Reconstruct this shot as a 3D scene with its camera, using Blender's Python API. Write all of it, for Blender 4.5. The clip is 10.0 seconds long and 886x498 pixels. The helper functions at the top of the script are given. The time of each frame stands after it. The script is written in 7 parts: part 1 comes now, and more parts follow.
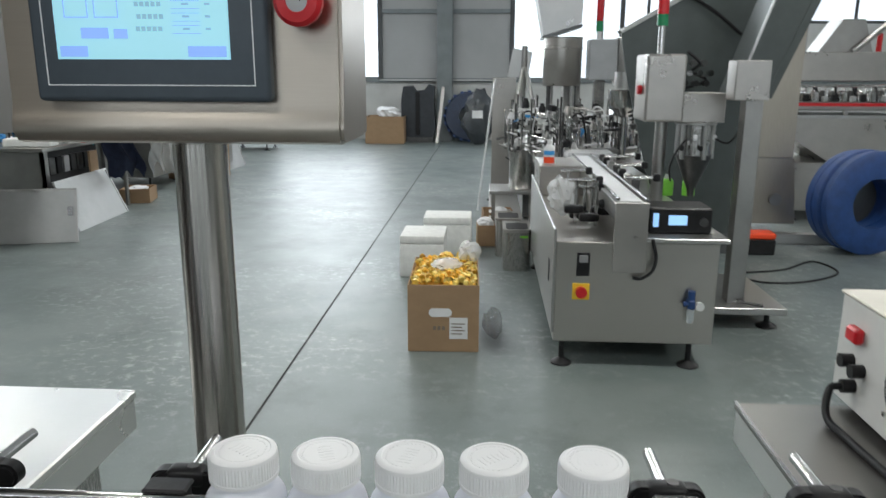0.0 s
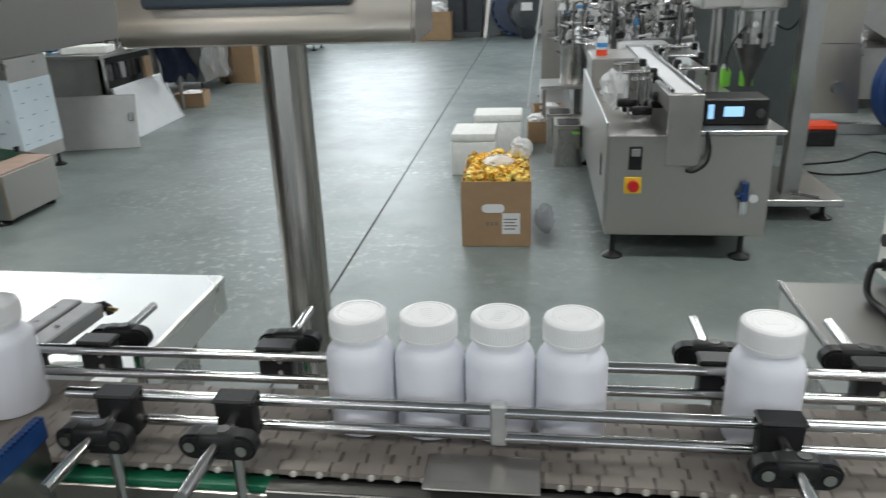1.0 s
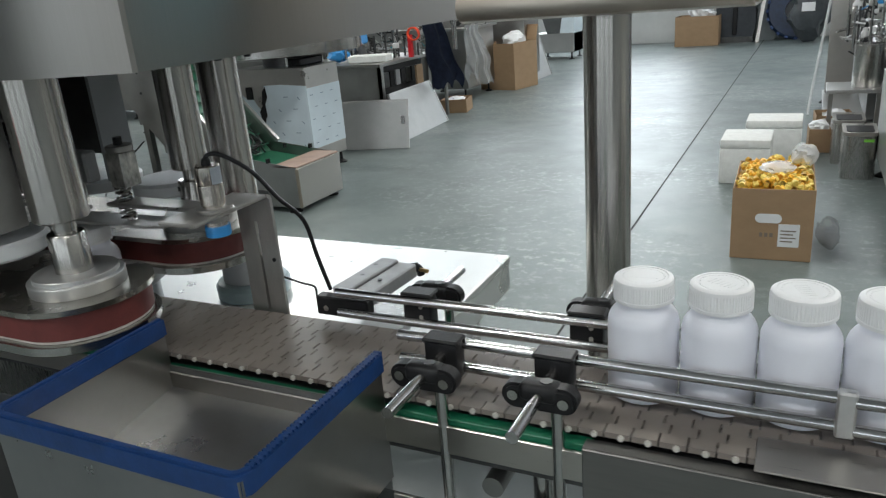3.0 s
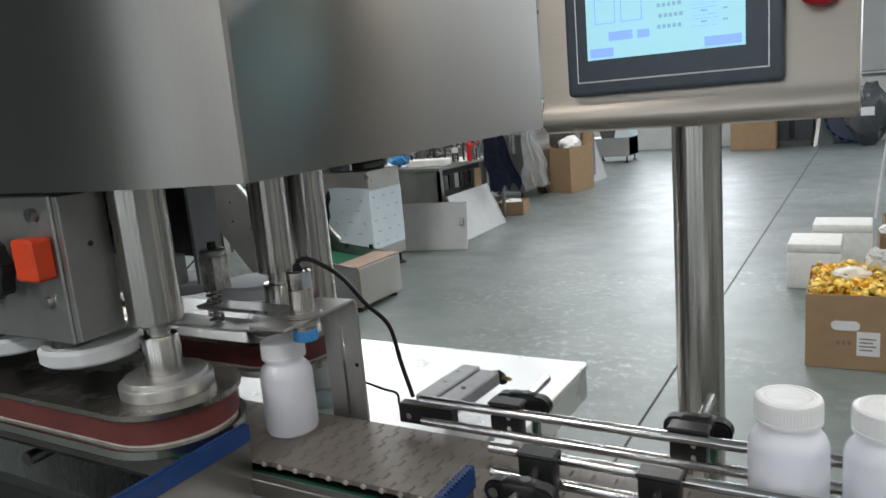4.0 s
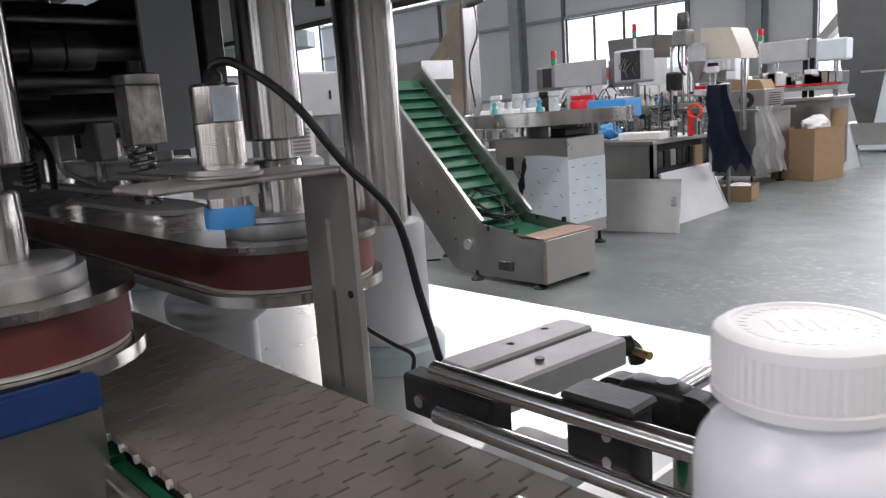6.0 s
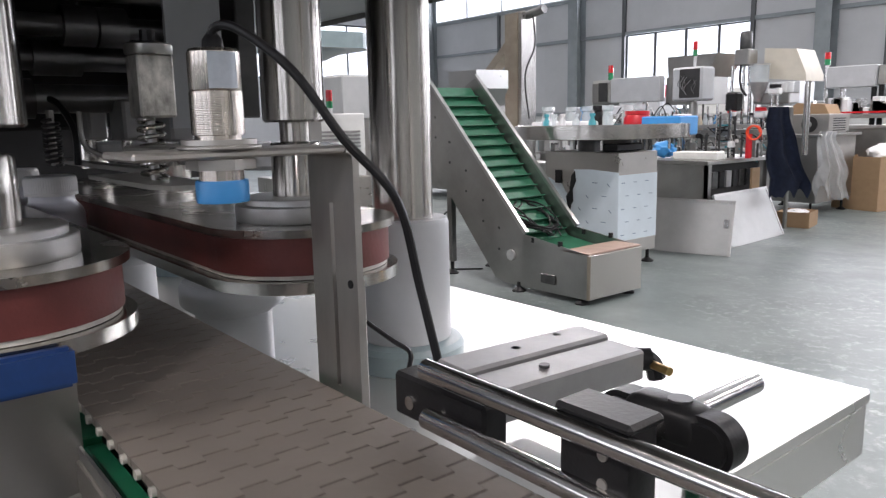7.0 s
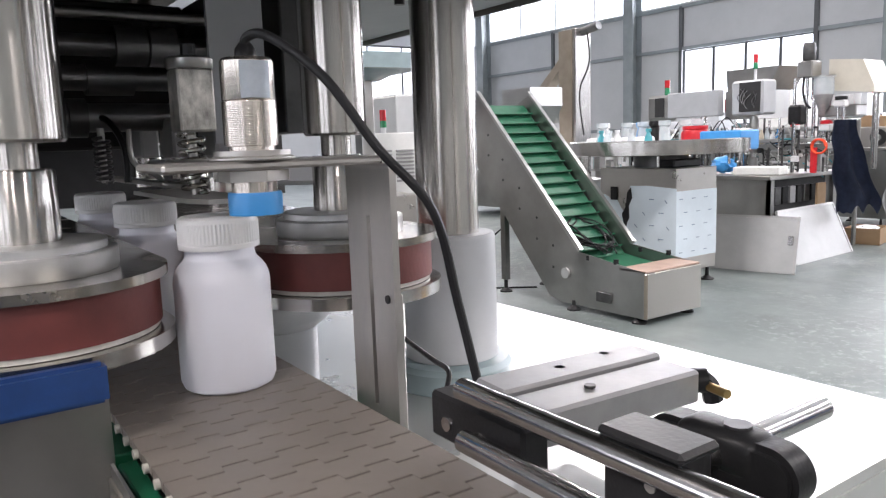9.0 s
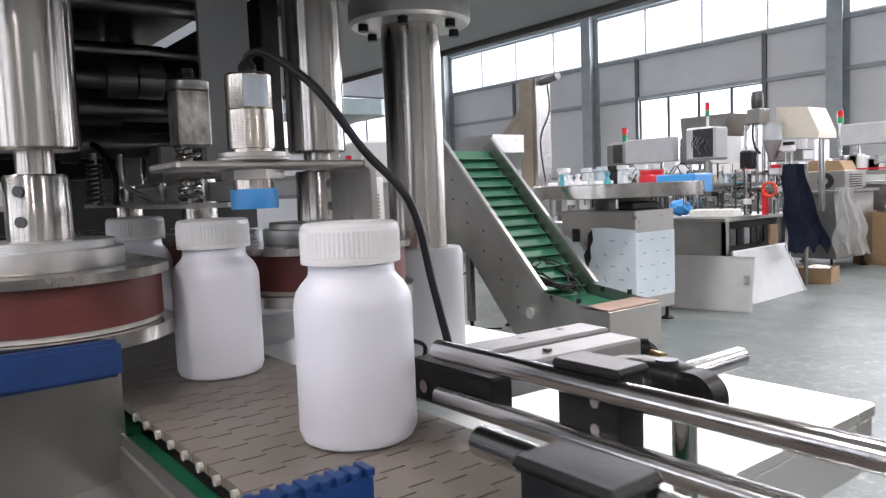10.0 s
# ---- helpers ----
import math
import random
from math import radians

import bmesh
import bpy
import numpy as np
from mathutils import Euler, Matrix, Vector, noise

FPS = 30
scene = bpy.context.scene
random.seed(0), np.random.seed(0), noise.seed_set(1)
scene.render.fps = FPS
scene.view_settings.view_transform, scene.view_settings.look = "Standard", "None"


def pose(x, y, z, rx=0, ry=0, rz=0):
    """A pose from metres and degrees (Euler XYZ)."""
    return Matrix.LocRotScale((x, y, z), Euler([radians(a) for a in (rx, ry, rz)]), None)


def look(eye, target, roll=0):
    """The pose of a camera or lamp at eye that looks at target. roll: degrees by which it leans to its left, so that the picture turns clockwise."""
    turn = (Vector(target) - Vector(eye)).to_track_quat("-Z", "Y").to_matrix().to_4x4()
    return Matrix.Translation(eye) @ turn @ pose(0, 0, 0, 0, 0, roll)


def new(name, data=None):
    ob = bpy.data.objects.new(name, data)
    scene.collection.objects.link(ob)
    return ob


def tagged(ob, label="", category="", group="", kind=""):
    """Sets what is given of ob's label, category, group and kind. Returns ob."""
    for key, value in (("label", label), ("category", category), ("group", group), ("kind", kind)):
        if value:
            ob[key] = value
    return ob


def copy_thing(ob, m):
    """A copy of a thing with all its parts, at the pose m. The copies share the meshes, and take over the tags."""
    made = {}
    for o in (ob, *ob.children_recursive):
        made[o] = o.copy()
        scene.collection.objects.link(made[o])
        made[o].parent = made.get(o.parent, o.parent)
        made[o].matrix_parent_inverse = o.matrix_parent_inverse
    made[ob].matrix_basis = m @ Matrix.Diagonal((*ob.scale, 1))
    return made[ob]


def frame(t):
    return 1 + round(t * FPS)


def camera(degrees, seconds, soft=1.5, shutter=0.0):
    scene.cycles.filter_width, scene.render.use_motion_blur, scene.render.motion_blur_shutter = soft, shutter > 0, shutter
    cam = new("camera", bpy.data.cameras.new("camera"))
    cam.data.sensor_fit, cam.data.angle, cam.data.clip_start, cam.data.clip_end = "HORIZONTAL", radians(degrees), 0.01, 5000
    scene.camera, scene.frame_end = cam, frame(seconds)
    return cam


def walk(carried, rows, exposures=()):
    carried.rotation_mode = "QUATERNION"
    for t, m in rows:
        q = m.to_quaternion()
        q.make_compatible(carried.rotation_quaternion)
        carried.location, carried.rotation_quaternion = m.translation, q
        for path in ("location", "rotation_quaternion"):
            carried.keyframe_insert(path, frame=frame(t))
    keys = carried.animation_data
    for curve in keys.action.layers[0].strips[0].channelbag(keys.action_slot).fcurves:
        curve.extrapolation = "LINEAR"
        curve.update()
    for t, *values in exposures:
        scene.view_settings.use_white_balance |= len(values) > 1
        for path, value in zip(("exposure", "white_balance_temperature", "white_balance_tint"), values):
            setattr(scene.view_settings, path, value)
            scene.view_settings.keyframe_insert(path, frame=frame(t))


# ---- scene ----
cam = camera(62.0, 10.0, 1.25, 0.25)
PATH = [
    (0, (0.0, -0.058, 1.348), (-0.116, 1.883, 0.883), 0.2),
    (0.5, (-0.011, -0.116, 1.356), (-0.018, 1.78, 0.721), -1.8),
    (1, (-0.013, -0.148, 1.357), (-0.257, 1.701, 0.636), -1.9),
    (1.5, (-0.032, -0.185, 1.365), (-0.636, 1.628, 0.772), -2.4),
    (2, (-0.052, -0.212, 1.366), (-0.868, 1.53, 0.818), -3.1),
    (2.2, (-0.055, -0.214, 1.365), (-0.884, 1.522, 0.779), -3.1),
    (3.3, (-0.110, -0.180, 1.306), (-0.981, 1.494, 0.646), -5.0),
    (3.5, (-0.118, -0.183, 1.308), (-1.009, 1.494, 0.681), -4.4),
    (4, (-0.137, -0.198, 1.326), (-1.136, 1.49, 0.938), -5.0),
    (4.5, (-0.149, -0.211, 1.328), (-1.218, 1.452, 1.024), -4.1),
    (5, (-0.205, -0.088, 1.249), (-1.301, 1.543, 0.877), -3.9),
    (5.5, (-0.281, 0.16, 1.143), (-1.632, 1.586, 0.769), -5.5),
    (5.7, (-0.296, 0.216, 1.127), (-1.697, 1.592, 0.751), -5.3),
    (6.8, (-0.318, 0.302, 1.093), (-1.839, 1.549, 0.728), -1.2),
    (7, (-0.318, 0.307, 1.092), (-1.851, 1.546, 0.749), -1.2),
    (7.5, (-0.327, 0.305, 1.081), (-1.979, 1.384, 0.753), 0.0),
    (8, (-0.326, 0.32, 1.083), (-1.948, 1.443, 0.756), -0.7),
    (8.5, (-0.324, 0.328, 1.08), (-1.944, 1.46, 0.771), -1.9),
    (9, (-0.328, 0.327, 1.085), (-1.955, 1.453, 0.796), -2.0),
    (9.5, (-0.32, 0.318, 1.083), (-1.94, 1.467, 0.851), -2.3),
    (10, (-0.275, 0.279, 1.054), (-1.855, 1.494, 0.891), -2.3),
]
EXPOSURES = [(0.0, -0.02, 6350, 8), (1.5, 0.08, 6320, 8), (2.0, 0.03, 6310, 8), (3.5, 0.05, 6300, 7), (4.0, 0.08, 6450, 10), (4.5, 0.03, 6400, 10), (5.0, 0.08, 6450, 17), (5.7, 0.15, 6500, 18), (6.8, 0.56, 6500, 19), (7.5, 0.66, 6500, 19), (8.0, 0.98, 6500, 19), (8.5, 1.02, 6500, 19), (9.5, 0.98, 6500, 19), (10.0, 0.75, 6500, 19)]
walk(cam, [(t, look(eye, target, roll)) for t, eye, target, roll in PATH], EXPOSURES)

# ---- world and light ----
world = bpy.data.worlds.new("sky")
scene.world = world
world.use_nodes = True
wn, wl = world.node_tree.nodes, world.node_tree.links
sky = wn.new("ShaderNodeTexSky")
sky.sky_type, sky.sun_disc = "NISHITA", False
sky.sun_elevation, sky.sun_rotation = radians(48), radians(20)
wn["Background"].inputs["Strength"].default_value = 0.15
wl.new(sky.outputs[0], wn["Background"].inputs["Color"])


def area_lamp(name, m, sx, sy, watts, colour=(1, 1, 1)):
    data = bpy.data.lights.new(name, "AREA")
    data.shape, data.size, data.size_y, data.energy, data.color = "RECTANGLE", sx, sy, watts, colour
    ob = new(name, data)
    ob.matrix_world = m
    return ob


BACK, FRONT, WEST, EAST, ROOF = 15.3, -14.0, -22.0, 14.0, 6.6
# one pendant is known; the grid is assumed, x = 7.5 added for brightness
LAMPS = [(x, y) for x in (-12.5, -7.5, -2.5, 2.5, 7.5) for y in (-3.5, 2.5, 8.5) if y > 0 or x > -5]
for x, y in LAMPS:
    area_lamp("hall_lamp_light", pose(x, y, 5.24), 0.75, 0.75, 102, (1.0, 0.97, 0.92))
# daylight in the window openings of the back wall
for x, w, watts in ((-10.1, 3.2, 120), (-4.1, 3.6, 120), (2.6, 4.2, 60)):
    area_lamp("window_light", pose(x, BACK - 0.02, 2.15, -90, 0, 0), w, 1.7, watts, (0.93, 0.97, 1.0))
for x, watts in ((-16.0, 170), (-10.0, 170), (-3.9, 170), (2.2, 110), (8.4, 90)):
    area_lamp("window_light", pose(x, BACK - 0.02, 4.6, -90, 0, 0), 5.6, 1.1, watts, (0.93, 0.97, 1.0))

# daylight from assumed windows of the unseen opposite wall, added to light front faces
for x, watts in ((-9.0, 40), (-3.0, 26), (3.0, 26), (9.0, 26)):
    area_lamp("window_light", pose(x, FRONT + 0.02, 2.15, 90, 0, 0), 4.2, 1.7, watts, (0.95, 0.98, 1.0))
    area_lamp("window_light", pose(x, FRONT + 0.02, 4.6, 90, 0, 0), 5.6, 1.1, watts, (0.95, 0.98, 1.0))

# ---- materials ----


def mat(name, colour, rough=0.5, metal=0.0, noise_scale=0.0, amount=0.1, bump=0.0, bump_scale=200.0, stretch=(1, 1, 1),
        rough_var=0.0, random_tint=0.0, coat=0.0, emit=0.0, spec=0.5, fine=0.0):
    m = bpy.data.materials.new(name)
    m.use_nodes = True
    n, l = m.node_tree.nodes, m.node_tree.links
    b = n["Principled BSDF"]
    b.inputs["Base Color"].default_value = (*colour, 1)
    b.inputs["Roughness"].default_value = rough
    b.inputs["Metallic"].default_value = metal
    b.inputs["Coat Weight"].default_value = coat
    b.inputs["Specular IOR Level"].default_value = spec
    if emit:
        b.inputs["Emission Color"].default_value = (*colour, 1)
        b.inputs["Emission Strength"].default_value = emit
    if noise_scale or bump or random_tint or rough_var:
        co = n.new("ShaderNodeTexCoord")
        mp = n.new("ShaderNodeMapping")
        mp.inputs["Scale"].default_value = stretch
        l.new(co.outputs["Object"], mp.inputs["Vector"])
    if noise_scale:
        t1 = n.new("ShaderNodeTexNoise")
        t1.inputs["Scale"].default_value, t1.inputs["Detail"].default_value = noise_scale, 6
        t1.inputs["Roughness"].default_value = 0.65
        l.new(mp.outputs[0], t1.inputs["Vector"])
        r = n.new("ShaderNodeMapRange")
        r.inputs["From Min"].default_value, r.inputs["From Max"].default_value = 0.3, 0.7
        r.inputs["To Min"].default_value, r.inputs["To Max"].default_value = 1 - amount, 1 + amount
        l.new(t1.outputs["Fac"], r.inputs["Value"])
        mul = n.new("ShaderNodeVectorMath")
        mul.operation = "SCALE"
        mul.inputs[0].default_value = colour
        l.new(r.outputs[0], mul.inputs["Scale"])
        last = mul.outputs[0]
        if random_tint:
            oi = n.new("ShaderNodeObjectInfo")
            rr = n.new("ShaderNodeMapRange")
            rr.inputs["To Min"].default_value, rr.inputs["To Max"].default_value = 1 - random_tint, 1 + random_tint
            l.new(oi.outputs["Random"], rr.inputs["Value"])
            m2 = n.new("ShaderNodeVectorMath")
            m2.operation = "SCALE"
            l.new(last, m2.inputs[0])
            l.new(rr.outputs[0], m2.inputs["Scale"])
            last = m2.outputs[0]
        l.new(last, b.inputs["Base Color"])
        if rough_var:
            r2 = n.new("ShaderNodeMapRange")
            r2.inputs["From Min"].default_value, r2.inputs["From Max"].default_value = 0.3, 0.7
            r2.inputs["To Min"].default_value, r2.inputs["To Max"].default_value = max(0.03, rough - rough_var), rough + rough_var
            l.new(t1.outputs["Fac"], r2.inputs["Value"])
            l.new(r2.outputs[0], b.inputs["Roughness"])
    if bump:
        t2 = n.new("ShaderNodeTexNoise")
        t2.inputs["Scale"].default_value, t2.inputs["Detail"].default_value = bump_scale, 4
        l.new(mp.outputs[0], t2.inputs["Vector"])
        bp = n.new("ShaderNodeBump")
        bp.inputs["Strength"].default_value, bp.inputs["Distance"].default_value = bump, 0.002
        l.new(t2.outputs["Fac"], bp.inputs["Height"])
        l.new(bp.outputs[0], b.inputs["Normal"])
    return m


def floor_material():
    """Grey-green epoxy paint, scuffed through to paler concrete in flaky patches, with dull and glossy areas."""
    m = mat("floor_paint", (0.24, 0.27, 0.265), 0.4)
    n, l = m.node_tree.nodes, m.node_tree.links
    b = n["Principled BSDF"]
    co = n.new("ShaderNodeTexCoord")

    def noisy(scale, detail, rough, lo, hi):
        t = n.new("ShaderNodeTexNoise")
        t.inputs["Scale"].default_value, t.inputs["Detail"].default_value, t.inputs["Roughness"].default_value = scale, detail, rough
        l.new(co.outputs["Object"], t.inputs["Vector"])
        r = n.new("ShaderNodeMapRange")
        r.inputs["From Min"].default_value, r.inputs["From Max"].default_value = lo, hi
        l.new(t.outputs["Fac"], r.inputs["Value"])
        return r.outputs[0]

    def mix(fac, a, c):
        x = n.new("ShaderNodeMix")
        x.data_type = "RGBA"
        l.new(fac, x.inputs["Factor"])
        for sock, v in ((x.inputs[6], a), (x.inputs[7], c)):
            if isinstance(v, tuple):
                sock.default_value = (*v, 1)
            else:
                l.new(v, sock)
        return x.outputs[2]

    def times(a, c):
        x = n.new("ShaderNodeMath")
        x.operation = "MULTIPLY"
        l.new(a, x.inputs[0])
        l.new(c, x.inputs[1])
        return x.outputs[0]
    large = noisy(0.55, 5, 0.6, 0.35, 0.68)
    base = mix(large, (0.115, 0.142, 0.139), (0.172, 0.198, 0.193))
    grime = noisy(2.3, 8, 0.7, 0.5, 0.8)
    base = mix(grime, base, (0.085, 0.102, 0.099))
    patch = times(noisy(0.8, 3, 0.5, 0.44, 0.62), noisy(17, 9, 0.74, 0.52, 0.62))
    base = mix(patch, base, (0.285, 0.312, 0.305))
    speck = noisy(160, 2, 0.5, 0.66, 0.72)
    base = mix(speck, base, (0.24, 0.265, 0.26))
    l.new(base, b.inputs["Base Color"])
    r = n.new("ShaderNodeMapRange")
    r.inputs["To Min"].default_value, r.inputs["To Max"].default_value = 0.33, 0.45
    l.new(noisy(3.1, 7, 0.65, 0.3, 0.7), r.inputs["Value"])
    l.new(r.outputs[0], b.inputs["Roughness"])
    bp = n.new("ShaderNodeBump")
    bp.inputs["Strength"].default_value, bp.inputs["Distance"].default_value = 0.12, 0.003
    l.new(patch, bp.inputs["Height"])
    l.new(bp.outputs[0], b.inputs["Normal"])
    return m


def brushed(name, colour, rough, stretch, amount=0.08, scale=60, var=0.08):
    return mat(name, colour, rough, 1.0, scale, amount, 0.012, scale * 3, stretch, var)


def ground(m, amount):
    """Steel ground round its girth: reflections smear along the upright direction."""
    n, l = m.node_tree.nodes, m.node_tree.links
    up = n.new("ShaderNodeCombineXYZ")
    up.inputs["X"].default_value, up.inputs["Y"].default_value, up.inputs["Z"].default_value = 0.04, 0.04, 1.0
    b = n["Principled BSDF"]
    b.inputs["Anisotropic"].default_value = amount
    l.new(up.outputs[0], b.inputs["Tangent"])
    return m


M_FLOOR = floor_material()
M_CRACK = mat("joint_filler", (0.03, 0.032, 0.03), 0.9, 0, 40, 0.4)
M_WALL = mat("white_wall_paint", (0.62, 0.63, 0.62), 0.75, 0, 1.3, 0.12, 0.1, 60)
M_PANEL = mat("grey_wall_sheet", (0.42, 0.432, 0.44), 0.55, 0, 0.8, 0.08, 0.05, 30)
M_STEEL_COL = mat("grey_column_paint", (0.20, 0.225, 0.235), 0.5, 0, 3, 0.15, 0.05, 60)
M_FRAME = mat("dark_window_frame", (0.07, 0.075, 0.08), 0.5, 0, 8, 0.2)
# the pane itself glows: the daylight behind it is put into the glass
M_GLASS = mat("window_pane_glow", (0.85, 0.92, 1.0), 0.4, 0, 1.1, 0.06, emit=1.25)
M_ROOF = mat("roof_sheet", (0.45, 0.46, 0.47), 0.6, 0, 1.0, 0.1)
M_LAMP = mat("lamp_glow", (1.0, 0.97, 0.92), 0.5, emit=6)
M_LAMP_BODY = mat("lamp_enamel", (0.55, 0.56, 0.56), 0.4, 0, 5, 0.1)
M_BRUSH_X = brushed("steel_brushed_across", (0.50, 0.475, 0.44), 0.30, (0.4, 14, 14), 0.025, 70, 0.03)
M_BRUSH_Z = brushed("steel_brushed_upright", (0.44, 0.43, 0.415), 0.27, (14, 14, 0.4), 0.025, 70, 0.03)
M_HOOD = ground(mat("steel_hood_sheet", (0.295, 0.283, 0.268), 0.35, 1.0, 40, 0.03, 0, 200, (10, 10, 0.3), 0.02), 0.85)
M_HMI = ground(mat("steel_panel_sheet", (0.41, 0.368, 0.315), 0.30, 1.0, 50, 0.025, 0, 200, (0.3, 10, 10), 0.025), 0.6)
M_TUBE = ground(mat("steel_tube", (0.47, 0.45, 0.42), 0.22, 1.0, 60, 0.03, 0, 200, (20, 20, 0.4), 0.01), 0.88)
M_CHROME = mat("polished_steel", (0.54, 0.53, 0.52), 0.17, 1, 30, 0.06, 0, 200, (1, 1, 1), 0.05)
M_STEEL = mat("machine_steel", (0.36, 0.355, 0.34), 0.36, 1, 6, 0.1, 0.03, 120, (1, 1, 1), 0.08)
M_RIM = mat("shiny_steel_rim", (0.48, 0.465, 0.44), 0.2, 1, 12, 0.12, 0.02, 120, (1, 1, 1), 0.07)
# paler than the other sheet: window glare is put into this colour
M_TABLE = mat("table_steel_glare", (0.72, 0.72, 0.70), 0.30, 0.9, 4, 0.05, 0.02, 150, (1, 1, 1), 0.06)
M_SHEET = mat("pale_steel_sheet", (0.46, 0.46, 0.45), 0.33, 0.9, 4, 0.07, 0.02, 150, (1, 1, 1), 0.06)
M_SMOKE = mat("dark_steel_sheet", (0.13, 0.135, 0.135), 0.38, 0.7, 4, 0.12, 0.02, 100, (1, 1, 1), 0.06)
M_ALU = mat("satin_aluminium", (0.60, 0.60, 0.59), 0.42, 0.85, 40, 0.08, 0.03, 300, (1, 1, 1), 0.06)
M_SENSOR = mat("grey_aluminium", (0.36, 0.36, 0.36), 0.45, 0.6, 30, 0.1, 0.03, 300)
M_GREYPAINT = mat("grey_enamel", (0.42, 0.44, 0.46), 0.4, 0.0, 8, 0.07, 0.03, 150)
M_BLACK = mat("black_plastic", (0.016, 0.016, 0.017), 0.36, 0, 30, 0.3, 0.08, 400, spec=0.22)
# near black: shade of recesses and vents put into colour, also arrow and screw
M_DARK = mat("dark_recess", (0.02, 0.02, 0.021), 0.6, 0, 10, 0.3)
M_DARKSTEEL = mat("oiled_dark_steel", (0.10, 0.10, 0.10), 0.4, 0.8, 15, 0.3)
M_RUBBER = mat("red_brown_rubber", (0.13, 0.028, 0.024), 0.55, 0, 14, 0.28, 0.15, 200)
M_BLUETRIM = mat("blue_rubber_trim", (0.009, 0.04, 0.145), 0.4, 0, 40, 0.2, 0.1, 200)
M_BELT = mat("brown_chain_plastic", (0.205, 0.178, 0.158), 0.42, 0, 22, 0.13, 0.05, 200, (1, 1, 1), 0.08, 0.07)
M_PINS = mat("pale_pin", (0.55, 0.53, 0.48), 0.5, 0, 50, 0.2)
M_GREEN = mat("green_wear_strip", (0.01, 0.13, 0.065), 0.4, 0, 20, 0.2)
M_HDPE = mat("white_hdpe", (0.79, 0.80, 0.86), 0.34, 0, 18, 0.015, 0.02, 90)
M_HDPE.node_tree.nodes["Principled BSDF"].inputs["Subsurface Weight"].default_value = 0.25
M_HDPE.node_tree.nodes["Principled BSDF"].inputs["Subsurface Radius"].default_value = (0.01, 0.01, 0.01)
M_CAP = mat("white_cap_plastic", (0.82, 0.82, 0.82), 0.38, 0, 30, 0.015, 0.02, 200)
M_NYLON = mat("white_nylon", (0.66, 0.67, 0.68), 0.45, 0, 12, 0.06, 0.03, 150)
M_BLUE = mat("sensor_blue", (0.04, 0.27, 0.62), 0.4, 0, 30, 0.08)
M_RED = mat("red_plastic", (0.55, 0.012, 0.02), 0.32, 0, 20, 0.1)
M_ORANGE = mat("orange_plastic", (0.75, 0.065, 0.015), 0.4, 0, 20, 0.1)
M_YELLOW = mat("yellow_plate", (0.8, 0.55, 0.03), 0.45, 0, 20, 0.1)
M_BEZEL = mat("slate_bezel", (0.065, 0.082, 0.10), 0.45, 0, 40, 0.08, 0.05, 500)
M_CARD = mat("brown_cardboard", (0.34, 0.225, 0.13), 0.8, 0, 7, 0.08, 0.08, 90, (1, 1, 1.6))
M_CARD_IN = mat("cardboard_inside", (0.28, 0.18, 0.10), 0.85, 0, 9, 0.12)
M_PAPER = mat("white_paper", (0.75, 0.76, 0.77), 0.7, 0, 12, 0.05)
M_INK = mat("grey_ink", (0.20, 0.165, 0.13), 0.7)
M_FOAM = mat("white_foam", (0.72, 0.73, 0.71), 0.8, 0, 25, 0.08, 0.3, 220)
M_CAPS = mat("orange_yellow_caps", (0.74, 0.42, 0.035), 0.4, 0, 30, 0.2, 0, 200, (1, 1, 1), 0, 0.4)
M_CAPS2 = mat("yellow_caps", (0.76, 0.58, 0.13), 0.4, 0, 30, 0.2, 0, 200, (1, 1, 1), 0, 0.3)
M_FILM = mat("pale_blue_film", (0.60, 0.685, 0.74), 0.35, 0, 5, 0.06, 0.35, 11)
M_FILMINK = mat("film_print", (0.22, 0.30, 0.38), 0.5)
M_PVC = mat("green_pvc_belt", (0.012, 0.105, 0.055), 0.45, 0, 12, 0.2, 0.05, 200)
M_BLUEHOSE = mat("blue_coil", (0.02, 0.06, 0.20), 0.45, 0, 14, 0.2, 0.1, 80)
M_COAT = mat("navy_cloth", (0.016, 0.024, 0.05), 0.9, 0, 20, 0.3, 0.4, 120)
M_WOOD = mat("copper_brown_plate", (0.42, 0.30, 0.24), 0.4, 0.2, 10, 0.12)
M_WHITE = mat("white_enamel", (0.72, 0.73, 0.72), 0.4, 0, 10, 0.06, 0.03, 200)
M_CREAM = mat("cream_enamel", (0.62, 0.62, 0.60), 0.4, 0, 10, 0.06, 0.03, 200)
M_BEIGE = mat("beige_lid", (0.52, 0.47, 0.36), 0.4, 0, 12, 0.08, 0.03, 120)
M_CLEAR = mat("clear_plastic_sheet", (0.75, 0.77, 0.78), 0.25, 0, 9, 0.1, 0.5, 18)
M_CLEAR.node_tree.nodes["Principled BSDF"].inputs["Alpha"].default_value = 0.45
M_SMOKEBAG = mat("smoky_plastic_film", (0.10, 0.105, 0.105), 0.25, 0, 30, 0.4, 0.6, 30)
M_SMOKEBAG.node_tree.nodes["Principled BSDF"].inputs["Alpha"].default_value = 0.3
M_BRASS = mat("brass_tip", (0.55, 0.38, 0.16), 0.3, 1.0, 20, 0.1)
M_SCREEN = mat("screen_glow", (0.42, 0.82, 0.95), 0.3, emit=0.36)
M_SCR_YEL = mat("screen_yellow", (0.95, 0.82, 0.15), 0.3, emit=0.3)
M_SCR_BLUE = mat("screen_blue", (0.22, 0.38, 0.80), 0.3, emit=0.7)
M_SCR_DARK = mat("screen_dark", (0.05, 0.12, 0.16), 0.3, emit=0.3)
